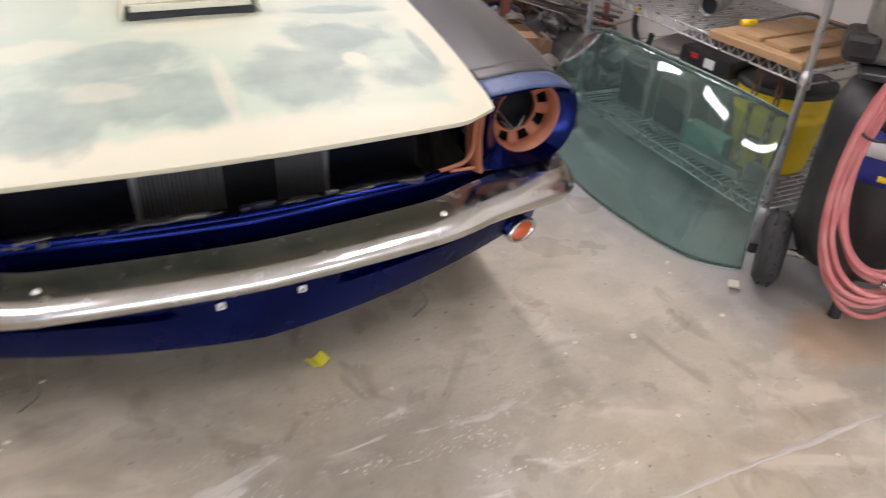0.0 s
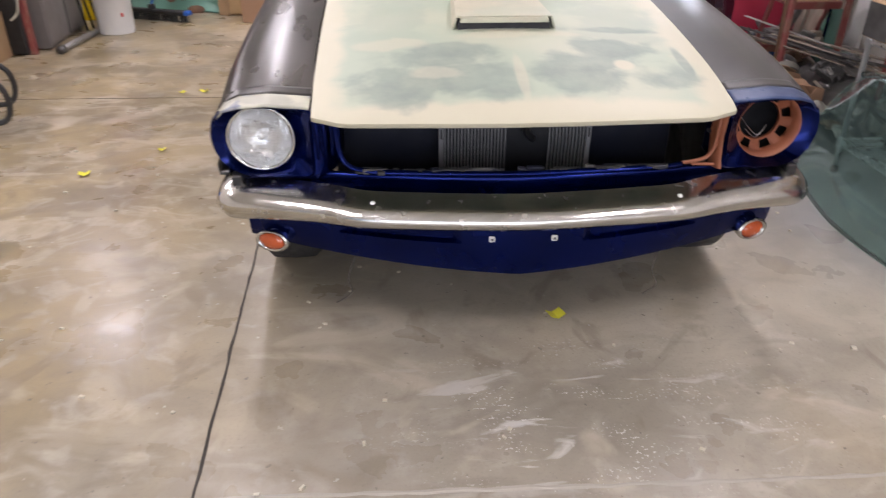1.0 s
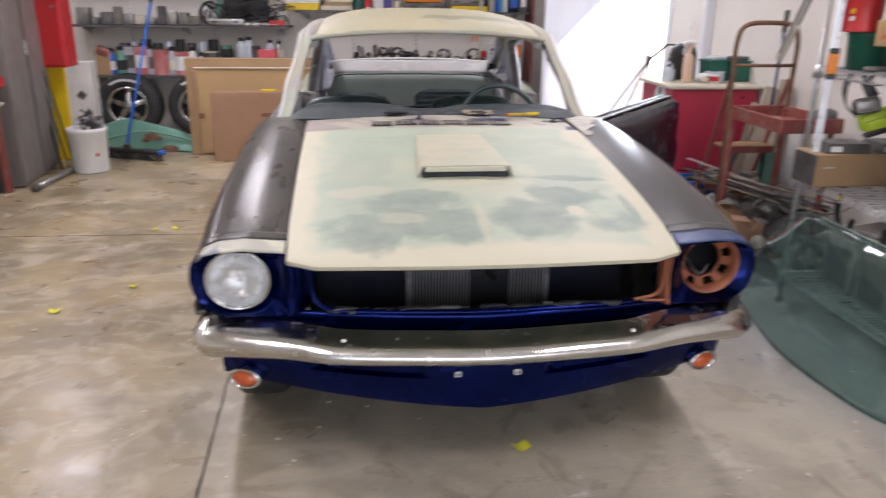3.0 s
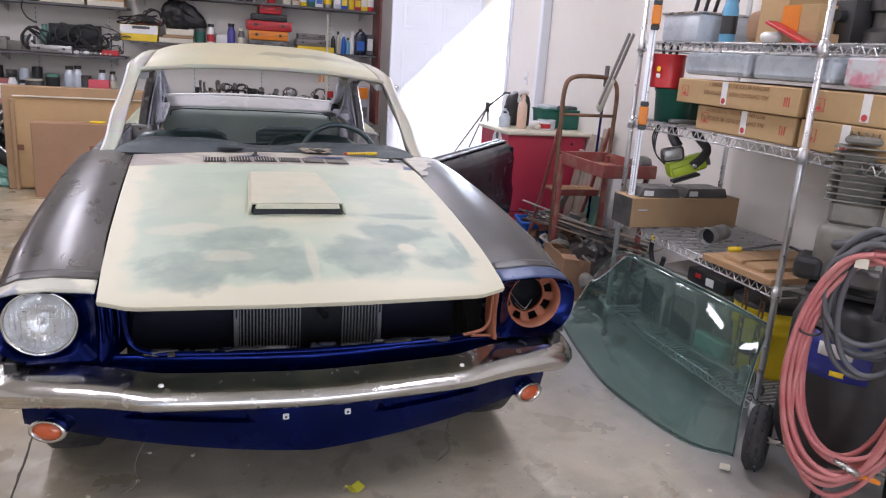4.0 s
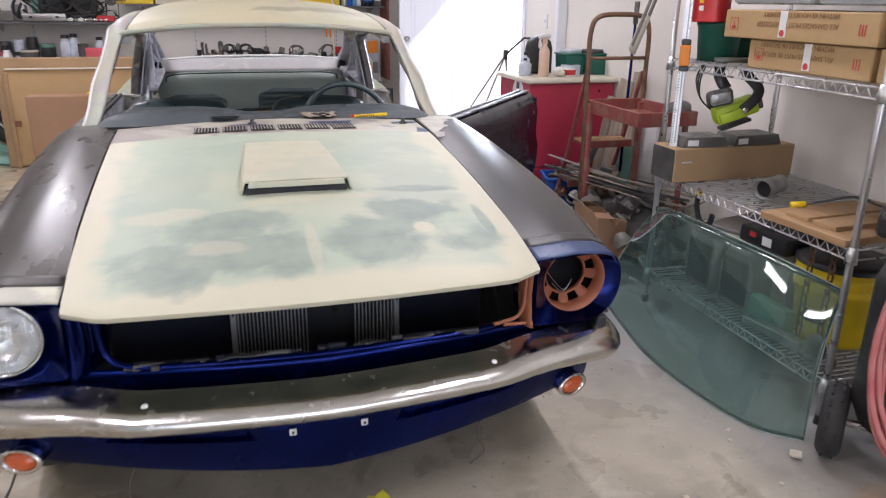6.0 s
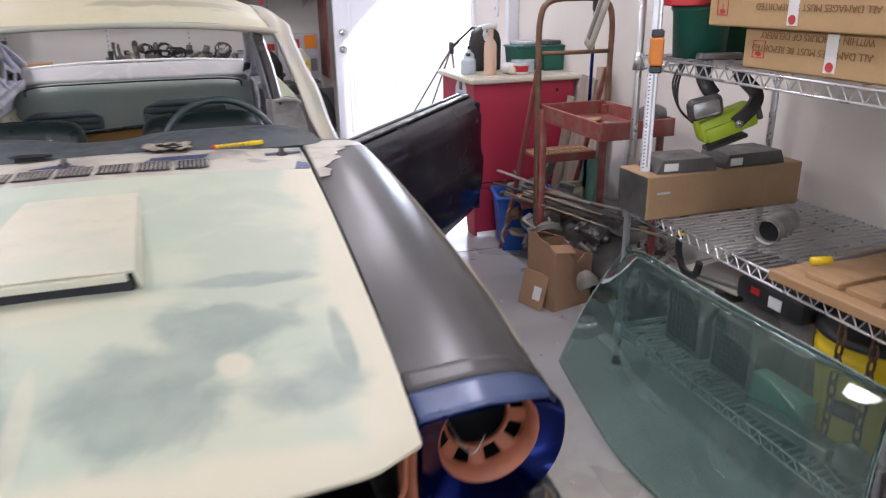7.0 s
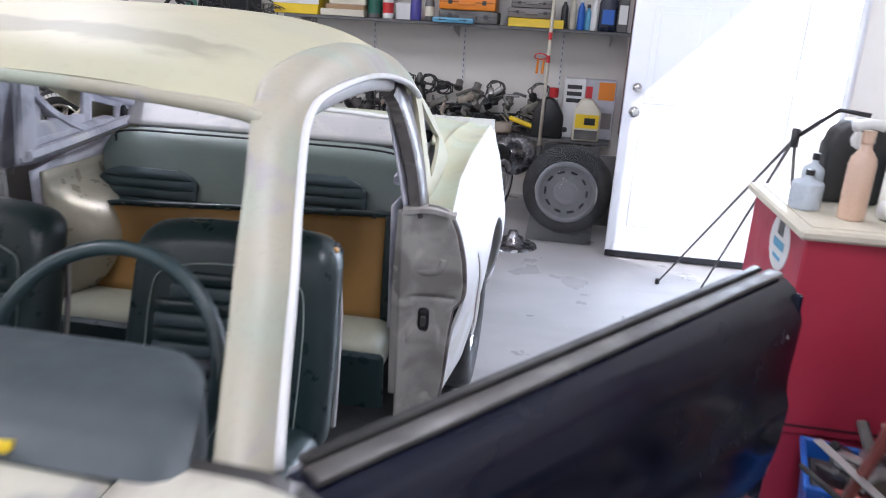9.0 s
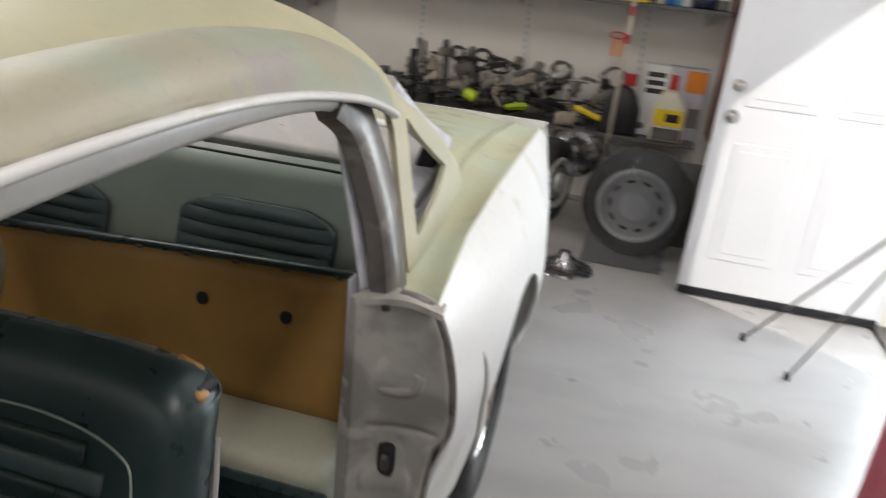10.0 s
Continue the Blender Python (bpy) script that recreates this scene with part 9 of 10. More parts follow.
def left_shelves():
    z = 1.656
    for x, w, m_ in ((-2.25, 0.36, M_WHITE), (-1.68, 0.40, M_CARD_PALE), (-1.28, 0.34, M_CARD_PALE)):
        t = thing("storage_box", "open carton with pale lower band on the top shelf", "carton", (x, YS, z))
        part("carton", box((0, 0, 0.12), (w, 0.30, 0.24), 0.004), m_, t)
        part("carton_band", box((0, -0.151, 0.025), (w, 0.003, 0.05)), M_CREAM, t)
    single("black_bin", box((-1.98, YS, z + 0.08), (0.14, 0.2, 0.16), 0.01), M_BLACK, "small black bin on the top shelf", "bin")
    z = 1.166
    t = thing("cable_crate", "black steel crate holding tangled cords", "crate", (-1.62, YS + 0.05, z))
    part("back_panel", box((0, 0.10, 0.15), (0.50, 0.01, 0.28), 0.003), M_BLACK, t)
    part("crate_base", box((0, 0, 0.012), (0.50, 0.22, 0.024), 0.004), M_BLACK, t)
    part("crate_front", box((0, -0.10, 0.05), (0.50, 0.01, 0.09), 0.003), M_GREY_STEEL, t)
    cable_tangle((-1.60, YS - 0.03, z + 0.03), 0.56, 0.30, M_BLACK, "black power cords looped over the crate", 14, 0.012, 22)
    cable_tangle((-1.30, YS - 0.08, z + 0.02), 0.34, 0.26, M_BLACK, "thin black wires in a heap", 15, 0.005, 22)
    cable_tangle((-1.95, YS - 0.06, z + 0.02), 0.34, 0.26, M_BLACK, "black hose looped beside the crate", 16, 0.012, 10)
    loop_cable((-1.52, YS - 0.10, z + 0.16), 0.135, 3, M_BLACK, "black power cord hung in loops on the crate", 84, 0.010)
    loop_cable((-1.68, YS - 0.13, z + 0.19), 0.10, 2, M_BLACK, "black power cord hung in loops on the crate", 85, 0.009)
    loop_cable((-1.98, YS - 0.12, z + 0.13), 0.11, 2, M_BLACK, "black hose looped beside the crate", 86, 0.010)
    t = thing("cable", "black cord hanging from the top shelf", "cable", (-2.02, YS - 0.17, z))
    part("cord", tube(curve_pts([(0, 0, 0.53), (-0.02, 0, 0.42), (0.02, 0, 0.33), (0.10, 0.02, 0.28)], 6), 0.008, 6), M_BLACK, t, smooth=True)
    case((-1.80, YS - 0.14, z), (0.38, 0.10, 0.075), M_ALLOY, "silver clear-topped tool case")
    bottle("green_bottle", (-1.88, YS - 0.02, z + 0.076), 0.045, 0.20, M_TEAL, "teal plastic flask on a case", M_TEAL, 0.5)
    single("pink_box", box((-1.26, YS - 0.14, z + 0.03), (0.16, 0.08, 0.055), 0.006), M_RED_BRIGHT, "small red plastic box", "box")
    rnd = random.Random(31)
    for k in range(9):
        single("chrome_part", lathe([(0, 0), (0.03, 0), (0.035, 0.02), (0.02, 0.03), (0, 0.04)], 16, pose(-1.62 + k * 0.045, YS - 0.15, z + 0.002)), rnd.choice((M_STEEL, M_WHITE, M_ALLOY)), "small shiny fitting on the shelf", "fitting", smooth=True)
    for k in range(12):
        s = (rnd.uniform(0.07, 0.2), 0.12, rnd.uniform(0.06, 0.22))
        single("machine_part", box((-3.3 + k * 0.115, YS, z + s[2] / 2), s, 0.012, Matrix.Rotation(rnd.uniform(-0.2, 0.2), 4, "Z"), seg=2), rnd.choice((M_GREY_STEEL, M_ALLOY, M_CAST, M_BLACK, M_CREAM, M_ALLOY)), "grey tool or machine part on the shelf", "tool", auto=40)
    z = 0.641
    t = thing("rag_box", "brown carton with dark rags", "carton", (-3.14, YS, z))
    part("carton", box((0, 0, 0.13), (0.16, 0.2, 0.26), 0.004), M_CARD, t)
    part("rag", box((0.0, -0.07, 0.24), (0.15, 0.08, 0.10), 0.03, Matrix.Rotation(0.4, 4, "Y"), seg=2), M_MAROON, t)
    goods = [(-3.06, 0.04, 0.28, M_BLUE_PLASTIC, M_WHITE, 0), (-2.96, 0.055, 0.30, M_TEAL, M_BLACK, 0), (-2.88, 0.07, 0.33, M_TIN, None, 1), (-2.76, 0.075, 0.33, M_PINK_HOSE, None, 1), (-2.62, 0.07, 0.30, M_TIN, None, 1),
             (-2.54, 0.085, 0.27, M_PINK_HOSE, M_PINK_HOSE, 2), (-2.42, 0.05, 0.30, M_TIN, M_CREAM, 0), (-2.31, 0.08, 0.25, M_PINK_HOSE, M_WHITE, 2), (-2.20, 0.05, 0.30, M_WHITE, M_RED_BRIGHT, 0), (-2.10, 0.05, 0.24, M_TIN, M_PINK_HOSE, 0),
             (-2.00, 0.085, 0.10, M_CREAM, M_GREY_STEEL, 2), (-1.83, 0.065, 0.155, M_TEAL, M_BLACK, 2), (-1.67, 0.055, 0.24, M_CLEAR, None, 0), (-1.59, 0.05, 0.25, M_CLEAR, None, 0), (-1.52, 0.055, 0.155, M_GREY_STEEL, None, 2), (-1.36, 0.045, 0.22, M_CLEAR, None, 0), (-1.26, 0.04, 0.21, M_ALLOY, M_CREAM, 0)]
    single("case", box((-1.63, YS - 0.06, z + 0.079), (0.92, 0.22, 0.157), 0.008), M_GREY_CABINET, "long grey flat case under the cans", "case")
    for x, r, h, m_, band, kind_ in goods:
        z = 0.641 if x < -2.05 else 0.799
        if kind_ == 1:
            t = thing("fluid_tin", "rectangular solvent tin with a black cap", "tin", (x, YS, z))
            part("tin", box((0, 0, h * 0.45), (r * 2, 0.11, h * 0.9), 0.006), m_, t)
            part("tin_top", box((0, 0, h * 0.905), (r * 1.9, 0.104, 0.010), 0.003), M_GREY_STEEL, t, "dark tin top")
            part("tin_label", box((0, -0.056, h * 0.42), (r * 1.5, 0.002, h * 0.42)), M_WHITE if m_ is M_PINK_HOSE else M_GREY_STEEL, t)
            part("tin_cap", cyl((0, 0, h * 0.9), (0, 0, h), 0.022, seg=14), M_BLACK, t)
        elif kind_ == 2:
            can((x, YS - 0.06, z), r, h, m_, "paint can with a printed label band", M_BLACK, band)
        else:
            bottle("fluid_bottle", (x, YS - 0.06, z), r, h, m_, "shop fluid bottle standing among paint cans", M_BLACK, 0.6, band=band)
    single("pink_tray", box((-1.385, YS - 0.12, 0.799 + 0.06), (0.20, 0.10, 0.12), 0.008), plain("pink_plastic", (0.72, 0.12, 0.15), 0.4), "bright pink plastic box on the shelf", "plastic box")
    z = 0.641
    for k in range(9):
        single("grey_can", cyl((-2.95 + k * 0.12, YS + 0.06, z), (-2.95 + k * 0.12, YS + 0.06, z + 0.33 + 0.02 * (k % 3)), 0.05, seg=16), (M_GREY_STEEL, M_CLEAR, M_BLACK)[k % 3], "dark can in the back row of the shelf", "can")


left_shelves()


def low_shelf():
    z = 0.546
    rnd = random.Random(44)
    for k in range(34):
        x = -0.95 + k * 0.062
        L = rnd.uniform(0.08, 0.20)
        m = Euler((rnd.uniform(-0.3, 0.3), rnd.uniform(-0.3, 0.3), rnd.uniform(0, 3))).to_matrix().to_4x4()
        h = rnd.uniform(0.03, 0.17) if x < 0.65 else rnd.uniform(0.03, 0.08)
        b = box((x, YS + rnd.uniform(-0.10, 0.10), z + h), (L, rnd.uniform(0.04, 0.08), rnd.uniform(0.03, 0.06)), 0.012, m, seg=2)
        single("engine_part", b, rnd.choice((M_GREY_STEEL, M_BLACK, M_GREY_STEEL, M_ALLOY, M_GREY_CABINET)), "dark greasy engine part heaped on the shelf", "engine part", auto=40)
    for k in range(5):
        cable_tangle((-0.4 + k * 0.33, YS - 0.04, z + 0.05), 0.36, 0.22, M_BLACK, "dark wiring harness heaped on the shelf", 60 + k, 0.007, 16)
    # the upper layer: dusty castings, tools and coils
    for k in range(74):
        x = -0.55 + 1.55 * rnd.random()
        lift = 0.10 + 0.22 * rnd.random() * (1.25 - 0.5 * abs(x + 0.1))
        m = Euler((rnd.uniform(-0.6, 0.6), rnd.uniform(-0.7, 0.7), rnd.uniform(0, 3))).to_matrix().to_4x4()
        y = YS + rnd.uniform(-0.12, 0.12)
        kind_ = k % 4
        if kind_ == 0:
            b = lathe([(0.012, 0), (0.035, 0), (0.04, 0.01), (0.03, 0.03), (0.03, 0.07), (0.015, 0.075)], 14, Matrix.Translation((x, y, z + lift)) @ m)
        elif kind_ == 1:
            b = tube(curve_pts([(x, y, z + lift - 0.05), (x + rnd.uniform(-0.08, 0.08), y, z + lift + 0.02), (x + rnd.uniform(-0.16, 0.16), y, z + lift + rnd.uniform(-0.02, 0.12))], 4), rnd.uniform(0.006, 0.013), 8)
        else:
            b = box((x, y, z + lift), (rnd.uniform(0.06, 0.16), rnd.uniform(0.03, 0.07), rnd.uniform(0.025, 0.06)), 0.010, m, seg=2)
        single("engine_part", b, rnd.choice((M_CAST, M_GREY_STEEL, M_BLACK, M_CAST, M_ALLOY, M_DRIFT)), "dusty grey engine part or tool heaped on the shelf", "engine part", auto=40)
    for x, h, w in ((-0.385, 0.41, 0.030), (-0.345, 0.40, 0.026), (-0.20, 0.42, 0.05), (-0.02, 0.40, 0.06)):
        b = tube(curve_pts([(x, YS, z + 0.002), (x + 0.01, YS, z + h * 0.5), (x - 0.004, YS + 0.01, z + h * 0.9), (x, YS, z + h)], 4), w / 2, 8, taper=lambda q: 0.75 + 0.35 * math.sin(5 * q + 40 * x))
        single("shaft", b, M_GREY_STEEL, "dark greasy shaft standing among engine parts", "engine part", smooth=True)
    for x, h, q in ((-0.13, 0.35, 0.06), (0.04, 0.33, 0.09), (0.16, 0.30, 0.07), (0.56, 0.33, 0.07), (0.90, 0.32, 0.09)):
        loop_cable((x, YS - 0.02, z + h), q * 0.7, 4, M_BLACK if x < 0.5 else M_GREY_STEEL, "coil of dark wire on the heap of parts", 90 + int(x * 100), 0.005)
    single("lime_glove", box((0.02, YS - 0.12, z + 0.11), (0.10, 0.07, 0.08), 0.03, Matrix.Rotation(0.5, 4, "Y"), seg=2), M_LIME, "lime green work glove", "glove", smooth=True)
    single("lime_glove", box((0.34, YS - 0.14, z + 0.08), (0.16, 0.05, 0.045), 0.025, Matrix.Rotation(-0.2, 4, "Y"), seg=2), M_LIME, "lime green tool grip", "tool", smooth=True)
    for x in (-0.42, -0.28, 0.0):
        bottle("small_bottle", (x, YS, z), 0.035, 0.34, M_BLACK, "slim black aerosol standing on the shelf", M_BLACK, 0.6)
    single("yellow_tool", box((0.80, YS - 0.13, z + 0.10), (0.20, 0.05, 0.035), 0.012, Matrix.Rotation(0.3, 4, "Y"), seg=2), M_YELLOW, "yellow-handled hand tool on the shelf", "tool", smooth=True)
    single("red_rag", box((0.66, YS - 0.15, z + 0.05), (0.14, 0.08, 0.09), 0.03, Matrix.Rotation(0.3, 4, "Z"), seg=2), M_DRIFT, "dirty brown shop rag", "rag", smooth=True)
    t = thing("oil_jug", "black oil jug with a red cap", "oil jug", (0.99, YS - 0.10, z))
    part("jug", prism([(-0.12, 0), (0.12, 0), (0.12, 0.16), (0.06, 0.27), (0.0, 0.31), (-0.06, 0.27), (-0.11, 0.20)], 0.14, Matrix.Translation((0, -0.07, 0)), 0.02), M_BLACK, t, smooth=True)
    part("jug_cap", cyl((0.03, 0, 0.30), (0.03, 0, 0.37), 0.035, seg=16), M_RED_BRIGHT, t, "red cap")
    t = thing("fluid_jug", "cream oil jug with a yellow label", "oil jug", (1.28, YS - 0.14, z))
    part("jug", prism([(-0.10, 0), (0.10, 0), (0.10, 0.22), (0.03, 0.31), (-0.05, 0.31), (-0.10, 0.22)], 0.10, Matrix.Translation((0, -0.05, 0)), 0.016), M_CREAM, t, smooth=True)
    part("jug_label", box((0, -0.052, 0.15), (0.17, 0.003, 0.10)), M_YELLOW, t)
    part("jug_print", box((0, -0.053, 0.05), (0.17, 0.003, 0.07)), M_GREY_STEEL, t)
    part("jug_mark", box((0.02, -0.055, 0.15), (0.08, 0.003, 0.05)), M_BLACK, t)
    t = thing("parts_carton", "white printed carton on the shelf", "carton", (1.17, YS + 0.02, z))
    part("carton", box((0, 0, 0.22), (0.16, 0.12, 0.44), 0.004), M_WHITE, t)
    for i, zz in enumerate((0.38, 0.33, 0.28)):
        part("print_bar", box((0, -0.061, zz), (0.11, 0.002, 0.03)), M_BLACK, t)
    t = thing("parts_carton", "grey carton with orange and red printing on the shelf", "carton", (1.36, YS + 0.04, z))
    part("carton", box((0, 0, 0.22), (0.24, 0.12, 0.44), 0.004), M_TIN, t)
    part("print_panel", box((0.05, -0.061, 0.36), (0.12, 0.003, 0.13)), M_ORANGE, t, "orange printed panel")
    part("print_panel", box((-0.08, -0.061, 0.24), (0.05, 0.003, 0.30)), M_RED_BRIGHT, t, "red printed panel")
    part("print_panel", box((0.04, -0.061, 0.14), (0.13, 0.003, 0.12)), M_GREY_CABINET, t, "grey printed panel")
    # pole hooked on the shelf above, with screwdrivers
    t = thing("striped_pole", "pale wooden pole with red tape bands", "pole", (0.93, YB - 0.50, 0))
    part("pole", tube([(0.02, 0, 0.50), (0.03, 0.06, 1.75)], 0.013, 10), M_CREAM, t, smooth=True)
    for zz in (1.10, 1.26):
        part("tape_band", cyl((0.025, 0.028, zz), (0.025, 0.03, zz + 0.05), 0.0145, seg=12), M_RED_BRIGHT, t, "red tape band")
    for k in range(2):
        part("screwdriver", cyl((-0.05 + 0.04 * k, 0.02, 1.02), (-0.045 + 0.04 * k, 0.025, 1.12), 0.010, 0.008, seg=8), M_ORANGE, t, "orange screwdriver handle")
    part("hook_ring", tube([(-0.03 + 0.045 * math.cos(a), 0.03, 1.14 + 0.02 * math.sin(a)) for a in (2 * math.pi * j / 14 for j in range(14))], 0.005, 6, True), M_RED_BRIGHT, t, smooth=True)
    part("brush", cyl((0.02, 0, 0.42), (0.02, 0, 0.50), 0.03, 0.02, seg=14), M_GREY_STEEL, t)


low_shelf()


def road_wheel(at, r, w, rim_r, label, rz=0, lean=0, chrome=True, lettered=False):
    """A loose wheel standing with its face towards the room."""
    t = thing("spare_wheel", label, "wheel", at, rz, group="spare wheels")
    m = Matrix.Translation((0, 0, r)) @ pose(0, 0, 0, 90 + lean, 0, 0)
    part("tyre", lathe([(rim_r, -w / 2), (r * 0.8, -w / 2 - 0.008), (r * 0.95, -w / 2 + 0.01), (r, -w / 2 + 0.04), (r, w / 2 - 0.04), (r * 0.95, w / 2 - 0.01), (r * 0.8, w / 2 + 0.008), (rim_r, w / 2)], 48, m, closed=True), M_RUBBER, t, "black tyre", smooth=True)
    part("back_disc", lathe([(0, 0.0), (rim_r, -0.02)], 32, m), M_DARK, t)
    if chrome:
        rim = part("rim", lathe([(rim_r * 1.04, w / 2 + 0.002), (rim_r * 0.98, w / 2 + 0.012), (rim_r * 0.92, w / 2 - 0.005), (rim_r * 0.84, w / 2 - 0.05), (rim_r * 0.80, 0.02)], 40, m), M_CHROME, t, "bright chrome rim", smooth=True)
        for k in range(5):
            a = 2 * math.pi * k / 5 + 0.3
            b = bar([(0.03 * math.cos(a), 0.03 * math.sin(a), w / 2 - 0.02), (rim_r * 0.5 * math.cos(a), rim_r * 0.5 * math.sin(a), w / 2 - 0.03), (rim_r * 0.84 * math.cos(a), rim_r * 0.84 * math.sin(a), w / 2 - 0.06)], 0.055, 0.02, (0, 0, 1), 4)
            b.transform(m)
            part("spoke", b, M_CHROME, rim, auto=50)
        part("hub", lathe([(0, w / 2 + 0.005), (0.03, w / 2), (0.04, w / 2 - 0.03)], 20, m), M_CHROME, rim, smooth=True)
        if lettered:
            for k in range(9):
                a = math.pi / 2 + 0.55 - k * 0.13
                b = box((0, 0, 0), (0.026, 0.030, 0.003), 0.001)
                b.transform(m @ Matrix.Rotation(a, 4, "Z") @ Matrix.Translation((r * 0.83, 0, w / 2 + 0.008)))
                part("white_mark", b, M_WHITE, t, "worn white tyre lettering as blocks")
    else:
        rim = part("rim", lathe([(rim_r * 1.03, w / 2 + 0.004), (rim_r * 0.97, w / 2 + 0.014), (rim_r * 0.9, w / 2 + 0.004), (rim_r * 0.86, w / 2 - 0.012), (rim_r * 0.55, w / 2 + 0.004), (rim_r * 0.45, w / 2 - 0.01), (rim_r * 0.38, w / 2 + 0.016), (rim_r * 0.28, w / 2 + 0.018), (rim_r * 0.2, w / 2 + 0.03), (0, w / 2 + 0.032)], 40, m), M_RIM, t, "dull silver steel wheel with slots", smooth=True)
        part("trim_ring", lathe([(rim_r * 1.06, w / 2 + 0.005), (rim_r * 1.02, w / 2 + 0.020), (rim_r * 0.93, w / 2 + 0.012), (rim_r * 0.90, w / 2 + 0.002)], 40, m), M_PALE_RIM, rim, "pale steel trim ring", smooth=True)
        part("hub_cap", lathe([(rim_r * 0.42, w / 2 + 0.004), (rim_r * 0.40, w / 2 + 0.026), (rim_r * 0.34, w / 2 + 0.028), (rim_r * 0.30, w / 2 + 0.020), (rim_r * 0.16, w / 2 + 0.036), (0, w / 2 + 0.040)], 32, m), M_PALE_RIM, rim, "pale ringed hub cap", smooth=True)
        for k in range(10):
            a = 2 * math.pi * k / 10
            b = box((0, 0, 0), (0.016, 0.048, 0.006), 0.004)
            b.transform(m @ Matrix.Rotation(a, 4, "Z") @ Matrix.Translation((rim_r * 0.70, 0, w / 2 + 0.001)))
            part("rim_slot", b, M_DARK, rim)
    return t


road_wheel((-2.86, YB - 0.50, 0), 0.335, 0.24, 0.20, "wide black tyre on a chrome five-spoke wheel", chrome=True, lettered=True)
road_wheel((-2.12, YB - 0.50, 0), 0.335, 0.24, 0.20, "wide black tyre on a chrome five-spoke wheel", chrome=True, lettered=True)
road_wheel((1.18, 5.95, 0), 0.300, 0.19, 0.198, "black tyre on a dull silver steel wheel", rz=-6, chrome=False)
road_wheel((0.62, 6.25, 0), 0.262, 0.17, 0.15, "dusty black tyre leaning under the shelf", rz=70, chrome=False)
single("tinted_glass", sheet(lambda u, v: (0.93 + u * 0.43 + 0.07 * v * (1 - u), 5.66 + 0.17 * v, 0.004 + 0.62 * v), 4, 6, 0.004), M_GREY_GLASS, "grey tinted car window leaning against the wheel", "glass pane")
single("backing_panel", box((1.36, 6.18, 0.26), (0.34, 0.02, 0.50), 0.004, pose(0, 0, 0, -6, 0, 0)), M_SHELF, "dark grey flat panel behind the wheel", "panel")


def wheel_cover(at, rx, label):
    t = thing("wheel_cover", label, "wheel cover", at)
    part("dish", lathe([(0.0, 0.10), (0.03, 0.098), (0.035, 0.07), (0.06, 0.06), (0.07, 0.03), (0.10, 0.018), (0.15, 0.012), (0.158, 0.0)], 36, pose(0, 0, 0, rx, 0, 0)), M_DULL_CHROME, t, smooth=True)
    for k in range(20):
        a = 2 * math.pi * k / 20
        b = box((0.066 * math.cos(a), 0.066 * math.sin(a), 0.045), (0.004, 0.004, 0.03), 0.001)
        b.transform(pose(0, 0, 0, rx, 0, 0))
        part("flute", b, M_GREY_STEEL, t)


wheel_cover((0.86, 5.50, 0.002), 0, "chrome spinner wheel cover lying on the floor")
wheel_cover((0.77, 6.40, 0.43), 70, "chrome wheel cover hung under the shelf")


